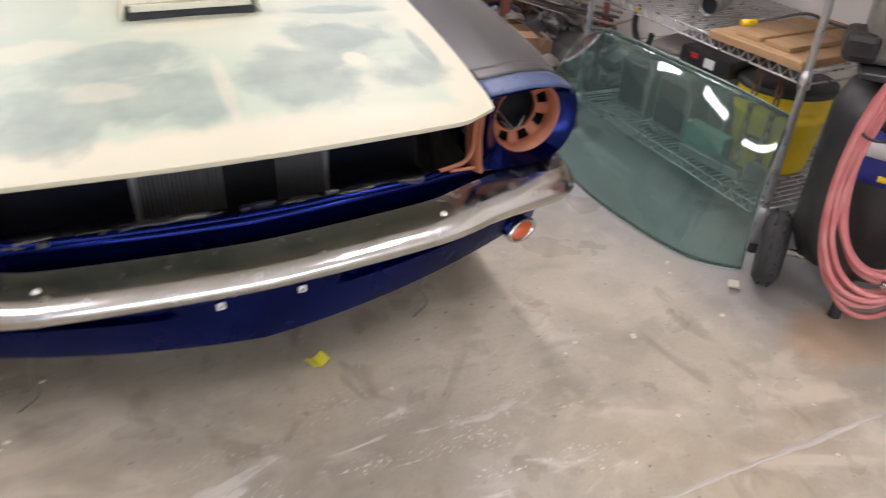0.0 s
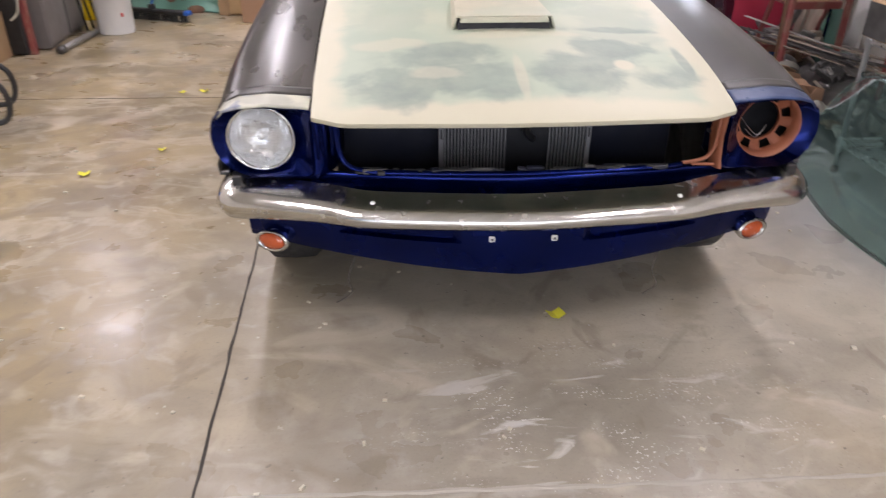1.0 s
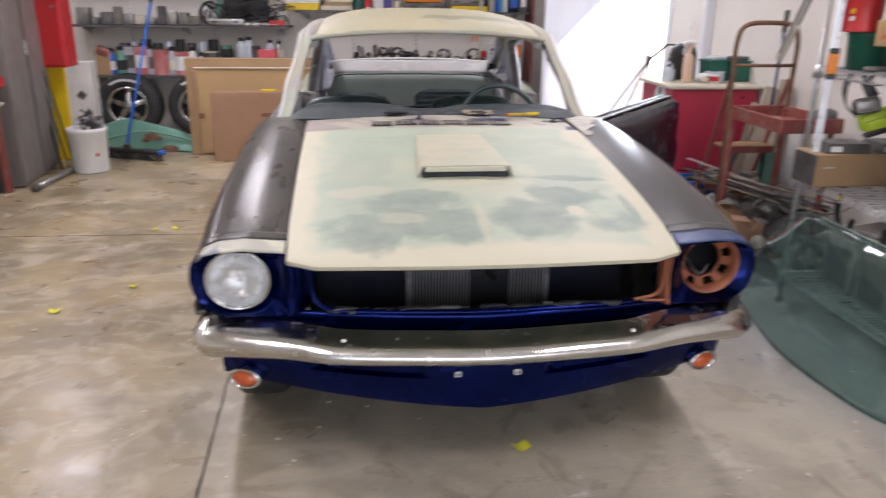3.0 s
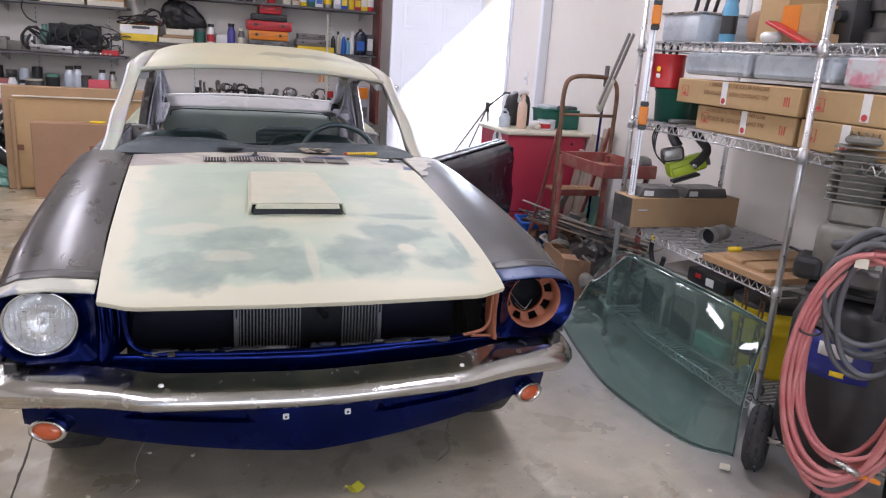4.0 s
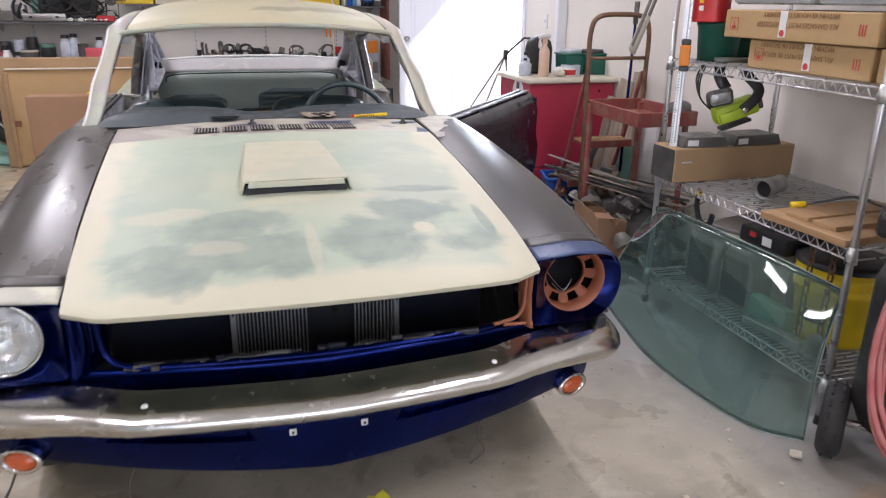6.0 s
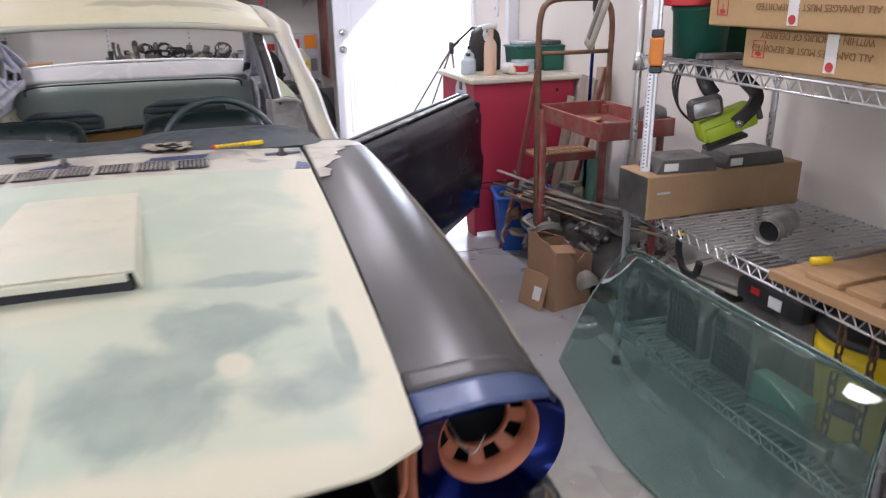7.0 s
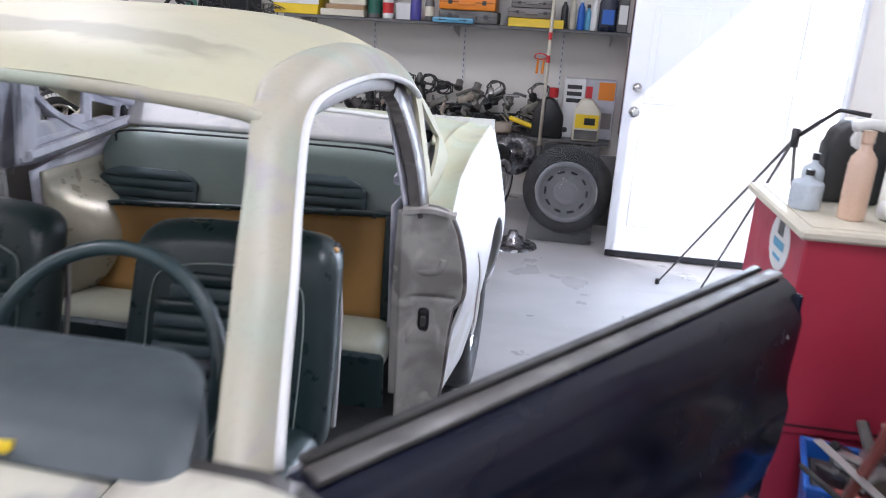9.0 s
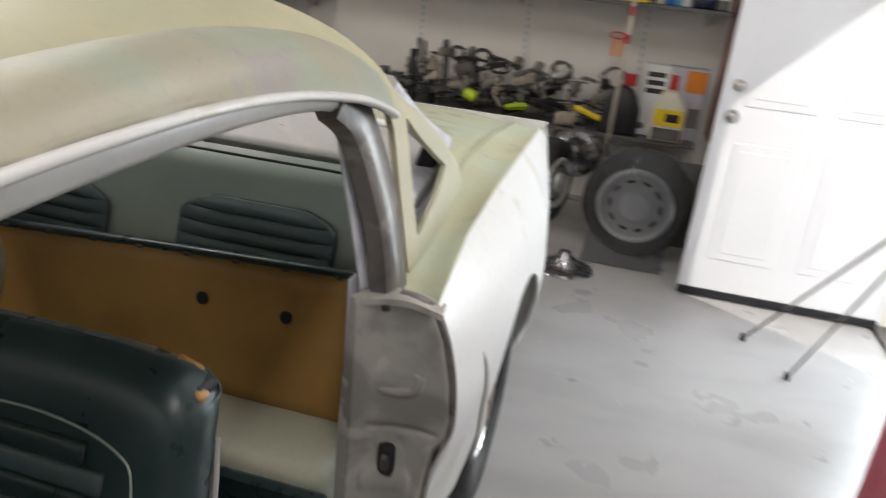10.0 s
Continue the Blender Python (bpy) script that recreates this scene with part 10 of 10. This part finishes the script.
# ---- left side ----
def left_side():
    # grey cabinet
    t = thing("locker", "tall dark grey steel cabinet with closed doors", "steel cabinet", (-3.495, 4.46, 0), rz=5)
    part("body", box((0, 0, 1.0), (0.90, 0.90, 1.98), 0.006), M_GREY_CABINET, t)
    part("door", box((0.455, -0.225, 1.0), (0.016, 0.43, 1.92), 0.004), M_GREY_CABINET, t)
    part("door", box((0.455, 0.225, 1.0), (0.016, 0.43, 1.92), 0.004), M_GREY_CABINET, t)
    part("door_gap", box((0.456, 0, 1.0), (0.018, 0.020, 1.92)), M_DARK, t)
    part("handle", box((0.47, -0.03, 1.05), (0.02, 0.02, 0.12), 0.005), M_STEEL, t)
    part("latch_hole", lathe([(0, 0.002), (0.006, 0)], 10, pose(0.464, 0.10, 1.12, 0, 90, 0)), M_WHITE, t)
    p = thing("steel_pipe", "grey steel pipe lying at the cabinet's foot", "pipe", (0, 0, 0))
    part("pipe", cyl((-2.89, 3.93, 0.028), (-2.86, 4.75, 0.028), 0.026, seg=16), M_ALLOY, p, smooth=True)
    part("coupling", cyl((-2.89, 3.91, 0.030), (-2.888, 3.97, 0.030), 0.030, seg=16), M_GREY_STEEL, p, smooth=True)
    # red box hung beside the cabinet
    t = thing("red_wall_box", "bright red steel box hung beside the cabinet", "steel box", (-3.03, 5.02, 0.86))
    part("box_body", box((0, 0, 0.42), (0.30, 0.26, 0.84), 0.01), M_RED_BRIGHT, t)
    part("box_door", box((0.03, -0.134, 0.42), (0.22, 0.012, 0.80), 0.004), M_RED_BRIGHT, t)
    part("box_knob", cyl((0.10, -0.14, 0.50), (0.10, -0.16, 0.50), 0.012, seg=12), M_STEEL, t)
    single("yellow_board", box((-3.15, 5.22, 0.43), (0.22, 0.04, 0.86), 0.006, pose(0, 0, 0, -4, 0, 0)), M_YELLOW, "yellow plastic panel standing behind the poles", "panel")
    wc = single("white_carton", box((-3.06, 5.60, 0.43), (0.30, 0.16, 0.86), 0.004), M_WHITE, "tall white carton with dark prints", "carton")
    for k, (x, z, s) in enumerate(((-3.02, 0.55, 0.07), (-3.06, 0.30, 0.09), (-3.15, 0.72, 0.03))):
        part("carton_print", box((x, 5.517, z), (s, 0.003, s), 0.001, Matrix.Rotation(0.7, 4, "Y")), M_RED_PRINT if k == 2 else M_GREY_STEEL, wc)
    for k in range(4):
        single("thin_pole", tube([(-2.90 - 0.05 * k, 4.80 - 0.02 * k, 0.0), (-3.10 - 0.03 * k, 4.86, 0.98)], 0.010, 8), M_BLACK if k < 3 else M_ALLOY, "thin dark pole leaning beside the cabinet", "pole", smooth=True)
    # white bucket
    t = thing("white_bucket", "white plastic bucket heaped with grey scrap pieces", "bucket", (-2.72, 4.68, 0))
    part("pail", lathe([(0, 0), (0.138, 0), (0.142, 0.01), (0.152, 0.34), (0.160, 0.345), (0.160, 0.375), (0.152, 0.38), (0.146, 0.36), (0, 0.34)], 36), M_WHITE, t, smooth=True)
    part("logo", box((0.10, -0.105, 0.16), (0.02, 0.02, 0.03), 0.004), M_RED_BRIGHT, t)
    rnd = random.Random(12)
    for k in range(9):
        a, r = rnd.uniform(0, 6.28), rnd.uniform(0.02, 0.10)
        part("scrap_piece", tube(curve_pts([(r * math.cos(a) + rnd.uniform(-0.06, 0.06), r * math.sin(a) + rnd.uniform(-0.06, 0.06), z + rnd.uniform(-0.02, 0.02)) for z in (0.33, 0.39, 0.44, 0.42 + 0.06 * (k % 3))], 4), rnd.uniform(0.008, 0.022), 8), rnd.choice((M_CLEAR, M_GREY_STEEL, M_ALLOY)), t, smooth=True)
    # sea-green panel on the floor
    def wing(u, v):
        x = -3.02 + u * 1.0
        top = lerp([(0, 0.10), (0.15, 0.27), (0.35, 0.335), (0.6, 0.27), (0.85, 0.20), (1.0, 0.12)], u)
        return (x, 5.45 + 0.16 * v + 0.10 * math.sin(math.pi * u) * (1 - v), 0.01 + top * v * (1 - 0.06 * v))
    t = thing("body_panel", "loose sea-green car body panel with rust spots", "car panel")
    part("panel", sheet(wing, 30, 14, 0.015), M_TEAL, t, smooth=True)
    part("panel_crease", tube(curve_pts([(-2.85, 5.50, 0.13), (-2.5, 5.53, 0.20), (-2.2, 5.53, 0.15), (-2.03, 5.5, 0.10)], 6), 0.010, 8), M_TEAL, t, smooth=True)
    for k, (x, z, s) in enumerate(((-2.42, 0.16, 0.05), (-2.36, 0.14, 0.035), (-2.47, 0.12, 0.03), (-2.25, 0.03, 0.06))):
        part("rust_spot", lathe([(0, 0.004), (s, 0.0)], 9, pose(x, 5.49, z, 78, 0, 0) @ Matrix.Diagonal((1.4, 0.7, 1, 1))), M_RUST, t)
    # broom
    t = thing("broom", "blue push broom with a black brush head", "broom", (-2.50, 5.14, 0))
    part("handle", tube([(-0.06, 0.02, 0.11), (0.16, 0.80, 1.62)], 0.013, 10), M_BLUE_PLASTIC, t, "blue metal handle", smooth=True)
    part("grip", tube([(0.125, 0.68, 1.40), (0.165, 0.82, 1.66)], 0.016, 10), M_BLACK, t, smooth=True)
    part("block", box((0, 0, 0.085), (0.62, 0.07, 0.035), 0.008, Matrix.Rotation(radians(-22), 4, "Z")), M_BLACK, t)
    part("socket", box((-0.055, 0.018, 0.12), (0.06, 0.05, 0.05), 0.01), M_BLACK, t)
    bm = bmesh.new()
    rnd = random.Random(5)
    q = Matrix.Rotation(radians(-22), 4, "Z")
    for i in range(420):
        p = q @ Vector((rnd.uniform(-0.30, 0.30), rnd.uniform(-0.028, 0.028), 0.07))
        e = p + Vector((rnd.uniform(-0.012, 0.012), rnd.uniform(-0.012, 0.012), -0.066))
        cyl(p, e, 0.0018, 0.0015, 4, bm, False)
    part("bristles", bm, M_BLACK, t, "black bristles")
    part("end_cap", box((0.29, -0.117, 0.085), (0.05, 0.075, 0.04), 0.008, Matrix.Rotation(radians(-22), 4, "Z")), M_BLUE_PLASTIC, t)
    # large cardboard
    t = thing("flat_carton", "large tan cardboard carton standing upright", "cardboard box", (-1.36, 5.36, 0))
    part("back_board", box((0, 0.05, 0.455), (1.30, 0.10, 0.91), 0.006), M_CARD, t)
    part("inner_board", box((0.03, -0.012, 0.42), (1.18, 0.02, 0.80), 0.004), M_CARD_PALE, t)
    part("edge_fold", box((-0.565, -0.03, 0.40), (0.035, 0.03, 0.80), 0.006), M_CARD, t)
    part("top_fold", box((0.03, -0.028, 0.825), (1.18, 0.024, 0.012), 0.003), M_CREAM, t)
    part("print_mark", box((-0.52, -0.047, 0.38), (0.05, 0.002, 0.05)), M_PRINT, t)
    t = thing("brown_carton", "closed brown cardboard carton with dark printing", "cardboard box", (-1.22, 5.10, 0))
    part("carton", box((0, 0, 0.318), (1.02, 0.18, 0.636), 0.005), M_CARD_DARK, t)
    part("print_bar", box((0.0, -0.0915, 0.43), (0.13, 0.002, 0.036)), M_PRINT, t)
    part("print_bar", box((-0.05, -0.0915, 0.285), (0.17, 0.002, 0.014)), M_PRINT, t)
    part("print_bar", box((-0.06, -0.0915, 0.255), (0.15, 0.002, 0.014)), M_PRINT, t)
    single("yellow_ring", tube([(-1.22 + 0.06 * math.cos(a), 5.10 + 0.04 * math.sin(a), 0.645) for a in (2 * math.pi * j / 16 for j in range(16))], 0.008, 6, True), M_YELLOW, "yellow tape ring on the carton", "tape ring", smooth=True)


left_side()


def workbench():
    t = thing("workbench", "red steel workbench crowded with tools", "workbench", (-3.55, 3.70, 0))
    part("top", box((0, 0, 0.845), (1.05, 0.55, 0.03), 0.004), M_GREY_STEEL, t)
    part("front_edge", box((0.0, -0.283, 0.835), (1.06, 0.018, 0.075), 0.004), M_RED_BRIGHT, t, "red steel edge")
    part("side_edge", box((0.532, 0, 0.835), (0.018, 0.56, 0.075), 0.004), M_RED_BRIGHT, t)
    for x in (-0.48, 0.46):
        for y in (-0.22, 0.22):
            if x > 0 and y < 0:
                continue
            part("leg", box((x, y, 0.40), (0.05, 0.05, 0.80), 0.004), M_MAROON, t)
            part("leg_web", box((x + 0.028, y, 0.40), (0.008, 0.03, 0.80), 0.002), M_MAROON, t)
    z = 0.862
    for k, (x, h, r) in enumerate(((-0.285, 0.29, 0.066), (-0.145, 0.235, 0.048))):
        e = thing("fire_extinguisher", "red fire extinguisher with a black valve", "fire extinguisher", (-3.07 + x, 3.76, z + 0.236))
        part("cylinder", lathe([(0, 0), (r, 0), (r, h * 0.65), (r * 0.8, h * 0.75), (r * 0.3, h * 0.8), (r * 0.3, h * 0.85), (0, h * 0.85)], 28), M_RED_BRIGHT, e, smooth=True)
        part("label", lathe([(r + 0.001, h * 0.12), (r + 0.001, h * 0.38)], 28), M_WHITE, e, smooth=True)
        part("valve", box((0, 0, h * 0.92), (0.05, 0.03, 0.05), 0.008), M_BLACK, e)
        part("lever", bar([(0.02, 0, h * 0.95), (0.06, 0, h * 1.02), (0.10, 0, h * 1.0)], 0.016, 0.008, (0, 0, 1), 4), M_BLACK, e, auto=50)
        part("hose", tube(curve_pts([(-0.02, 0, h * 0.9), (-r - 0.02, -0.02, h * 0.7), (-r - 0.01, -0.03, h * 0.3)], 6), 0.008, 6), M_BLACK, e, smooth=True)
    single("tool_box", box((-3.31, 3.74, z + 0.117), (0.36, 0.26, 0.234), 0.012), M_BLACK, "black steel box on the bench", "box")
    for k in range(5):
        single("wire_spool", tube([(-3.14 + 0.105 * math.cos(a), 3.78 + 0.09 * math.sin(a), z + 0.012 + 0.024 * k) for a in (2 * math.pi * j / 24 for j in range(24))], 0.011, 6, True), M_ALLOY if k % 2 else M_GREY_STEEL, "coil of dull steel tube on the bench", "coil", smooth=True)
    v = thing("vise", "dark greasy bench vise", "vise", (-3.52, 3.52, z))
    part("base", lathe([(0, 0), (0.09, 0), (0.085, 0.03), (0.05, 0.05), (0.05, 0.08), (0, 0.08)], 24), M_GREY_STEEL, v, smooth=True)
    part("jaw", box((0, 0, 0.12), (0.22, 0.12, 0.09), 0.02, seg=2), M_GREY_STEEL, v, auto=40)
    part("screw", cyl((0.10, 0, 0.11), (0.24, 0, 0.11), 0.014, seg=12), M_STEEL, v)
    part("bar", cyl((0.225, 0, 0.02), (0.225, 0, 0.20), 0.008, seg=8), M_STEEL, v)
    t = thing("extension_cord", "pale cord and yellow cable hanging from the bench", "cord", (-2.99, 3.55, 0))
    part("cord", tube(curve_pts([(-0.06, 0, 0.90), (0.03, -0.01, 0.86), (0.06, 0.01, 0.78), (0.10, 0.02, 0.72), (0.02, 0, 0.70), (0.06, 0.0, 0.80), (0.0, -0.01, 0.89), (0.04, 0.0, 0.74), (0.09, 0.02, 0.70), (0.13, 0.04, 0.73), (0.07, 0, 0.66), (0.06, 0, 0.5), (0.04, 0.0, 0.38), (-0.02, 0.0, 0.32)], 6), 0.007, 6), M_ROPE, t, smooth=True)
    part("cord", tube(curve_pts([(-0.12, -0.02, 0.88), (-0.05, -0.03, 0.86), (-0.03, -0.03, 0.72), (-0.05, -0.03, 0.60)], 6), 0.010, 6), M_YELLOW, t, smooth=True)
    rb = random.Random(77)
    for k in range(34):
        x, y = -3.95 + 0.85 * rb.random(), 3.46 + 0.34 * rb.random()
        m = Euler((rb.uniform(-0.5, 0.5), rb.uniform(-0.5, 0.5), rb.uniform(0, 3))).to_matrix().to_4x4()
        if k % 3 == 0:
            b = cyl((x, y, z + 0.012), (x + rb.uniform(-0.16, 0.16), y + rb.uniform(-0.1, 0.1), z + rb.uniform(0.012, 0.09)), rb.uniform(0.006, 0.016), seg=10)
        else:
            b = box((x, y, z + rb.uniform(0.02, 0.09)), (rb.uniform(0.05, 0.17), rb.uniform(0.03, 0.06), rb.uniform(0.02, 0.07)), 0.010, m, seg=2)
        single("hand_tool", b, rb.choice((M_GREY_STEEL, M_BLACK, M_CAST, M_GREY_STEEL, M_STEEL, M_RUST)), "greasy dark hand tool lying on the bench", "hand tool", auto=40)
    for k in range(9):
        x = -3.92 + 0.10 * k
        single("clamp_rod", cyl((x, 3.395, 0.70 - 0.02 * (k % 3)), (x + 0.14, 3.38, 0.66 + 0.03 * (k % 2)), 0.014, seg=10), rb.choice((M_GREY_STEEL, M_CAST, M_BLACK)), "dark steel rod hung under the bench edge", "rod", smooth=True)
    # below the bench
    # added black block in place of the shade under the bench, no real bin
    single("storage_bin", box((-3.52, 3.91, 0.34), (0.84, 0.10, 0.66), 0.01), M_BLACK, "black block painted in for the shade under the bench", "bin")
    bx = carton("cardboard_box", (-3.40, 3.70, 0.165), (0.36, 0.40, 0.33), M_CARD, "brown carton with a white label on the floor")
    part("box_label", box((0.1815, -0.08, 0.22), (0.002, 0.06, 0.08)), M_WHITE, bx)
    carton("cardboard_box", (-3.60, 3.55, 0.33), (0.40, 0.30, 0.66), M_CARD_DARK, "tall brown carton under the bench")
    single("red_crate", box((-3.62, 3.34, 0.62), (0.34, 0.10, 0.26), 0.01), M_RED_BRIGHT, "red plastic parts bin hung under the bench", "parts bin")
    single("blue_tray", prism([(-0.12, 0), (0.12, 0), (0.15, 0.07), (-0.15, 0.07)], 0.16, Matrix.Translation((-3.36, 3.26, 0.60)), 0.006), M_BLUE_PLASTIC, "dark blue plastic tray", "tray")


workbench()


def welder():
    t = thing("welder_cart", "blue and black welding machine on a tubular cart", "welder", (-2.87, 2.04, 0), rz=20)
    part("machine", box((-0.02, 0.02, 0.50), (0.52, 0.34, 0.46), 0.03, seg=2), M_BLUE_PLASTIC, t, "blue machine casing", auto=40)
    part("front_panel", box((0.235, 0.02, 0.52), (0.16, 0.345, 0.45), 0.02, seg=2), M_BLACK, t, "black control panel", auto=40)
    for y, z in ((0.08, 0.64), (-0.04, 0.62), (0.08, 0.54), (-0.05, 0.52)):
        part("knob", lathe([(0.02, 0), (0.018, 0.015), (0, 0.018)], 16, pose(0.316, y, z, 0, 90, 0)), M_GREY_STEEL, t, smooth=True)
    for k in range(7):
        part("grille_bar", box((0.317, 0.02, 0.36 + k * 0.014), (0.006, 0.2, 0.005)), M_GREY_STEEL, t)
    part("yellow_cloth", sheet(lambda u, v: (-0.32 + u * 0.645, -0.18 + v * 0.40, 0.750 + 0.02 * math.sin(5 * u + 3 * v) - 0.10 * max(0, u - 0.85) / 0.15 - 0.08 * max(0, 0.12 - v) / 0.12), 16, 12, 0.008), plain("mustard_cloth", (0.42, 0.27, 0.03), 0.8), t, "mustard yellow cloth thrown over the top", smooth=True)
    part("shelf", box((0.0, 0.02, 0.255), (0.62, 0.36, 0.02), 0.004), M_BLACK, t)
    part("low_shelf", box((0.0, 0.02, 0.085), (0.62, 0.36, 0.02), 0.004), M_BLACK, t)
    part("red_edge", box((0.20, -0.17, 0.27), (0.16, 0.01, 0.04), 0.003), M_RED_BRIGHT, t)
    for y in (-0.16, 0.20):
        part("cart_frame", tube(curve_pts([(-0.30, y, 0.26), (0.15, y, 0.26), (0.27, y, 0.25), (0.31, y, 0.20), (0.31, y, 0.12), (0.27, y, 0.085), (-0.30, y, 0.085)], 6), 0.016, 10), M_BLACK, t, "black tubular frame", smooth=True)
        part("push_handle", tube(curve_pts([(0.26, y, 0.30), (0.36, y, 0.33), (0.44, y, 0.28), (0.46, y, 0.18), (0.42, y, 0.10), (0.30, y, 0.09)], 6), 0.015, 10), M_BLACK, t, smooth=True)
        for x in (-0.24, 0.26):
            c = part("caster", lathe([(0.015, -0.012), (0.034, -0.012), (0.036, 0), (0.034, 0.012), (0.015, 0.012)], 20, pose(x, y, 0.036, 90, 0, 20), closed=True), M_GREY_STEEL, t, "grey caster wheel", smooth=True)
            part("fork", box((x, y, 0.062), (0.04, 0.034, 0.03), 0.006), M_STEEL, c)
    p = part("red_tub", lathe([(0, 0.096), (0.055, 0.096), (0.062, 0.17), (0.066, 0.172), (0.066, 0.18), (0, 0.18)], 24, Matrix.Translation((0.08, -0.06, 0))), M_RED_BRIGHT, t, "red tub with a white lid", smooth=True)
    part("tub_lid", lathe([(0.068, 0.178), (0.068, 0.205), (0, 0.205)], 24, Matrix.Translation((0.08, -0.06, 0))), M_WHITE, p)
    p = part("white_jar", lathe([(0, 0.266), (0.05, 0.266), (0.05, 0.33), (0, 0.33)], 24, Matrix.Translation((0.28, 0.12, 0))), M_WHITE, t, "white jar on the cart shelf", smooth=True)
    part("torch", tube(curve_pts([(0.24, -0.06, 0.40), (0.30, -0.14, 0.38), (0.28, -0.18, 0.30), (0.20, -0.16, 0.275), (0.30, -0.10, 0.28), (0.40, -0.04, 0.29)], 6), 0.012, 8), M_GREY_HOSE, t, "grey torch cable", smooth=True)
    carton("cardboard_box", (-2.98, 1.62, 0.14), (0.34, 0.34, 0.28), M_CARD_PALE, "tan carton beside the welder", rz=5)


welder()


# ---- litter on the floor ----
def litter():
    def chip(x, y, s, rz, m_, label):
        bm = sheet(lambda u, v: ((u - 0.5) * s, (v - 0.5) * s * 0.8, 0.006 + 0.45 * s * abs(u - 0.5)), 2, 1, 0.0015)
        single("litter_scrap", bm, m_, label, "litter", (x, y, 0.001), rz)
    chip(0.155, 0.19, 0.055, 20, M_LEMON, "folded yellow and white paper scrap")
    for x, y, s, rz in ((-1.565, 1.81, 0.035, 10), (-1.585, 2.85, 0.05, 0), (-1.84, 1.50, 0.05, 12), (-1.72, 2.83, 0.04, 40), (-1.42, 3.7, 0.04, 10), (-2.05, -0.05, 0.045, 30)):
        chip(x, y, s, rz, M_LEMON, "small yellow paper scrap on the concrete")
    chip(1.51, 0.05, 0.045, 50, M_CREAM, "small pale wood chip on the concrete")
    rnd = random.Random(77)
    bm = bmesh.new()
    for k in range(150):
        x, y = rnd.uniform(-2.3, 1.6), rnd.uniform(-1.2, 2.4)
        r = rnd.uniform(0.002, 0.008)
        box((x, y, r * 0.4), (r * 2, r * rnd.uniform(0.8, 2.5), r * 0.8), 0, Matrix.Rotation(rnd.uniform(0, 3), 4, "Z"), bm)
    single("floor_crumbs", bm, M_CREAM, "pale crumbs of filler scattered on the floor", "crumbs", kind="stuff")


litter()
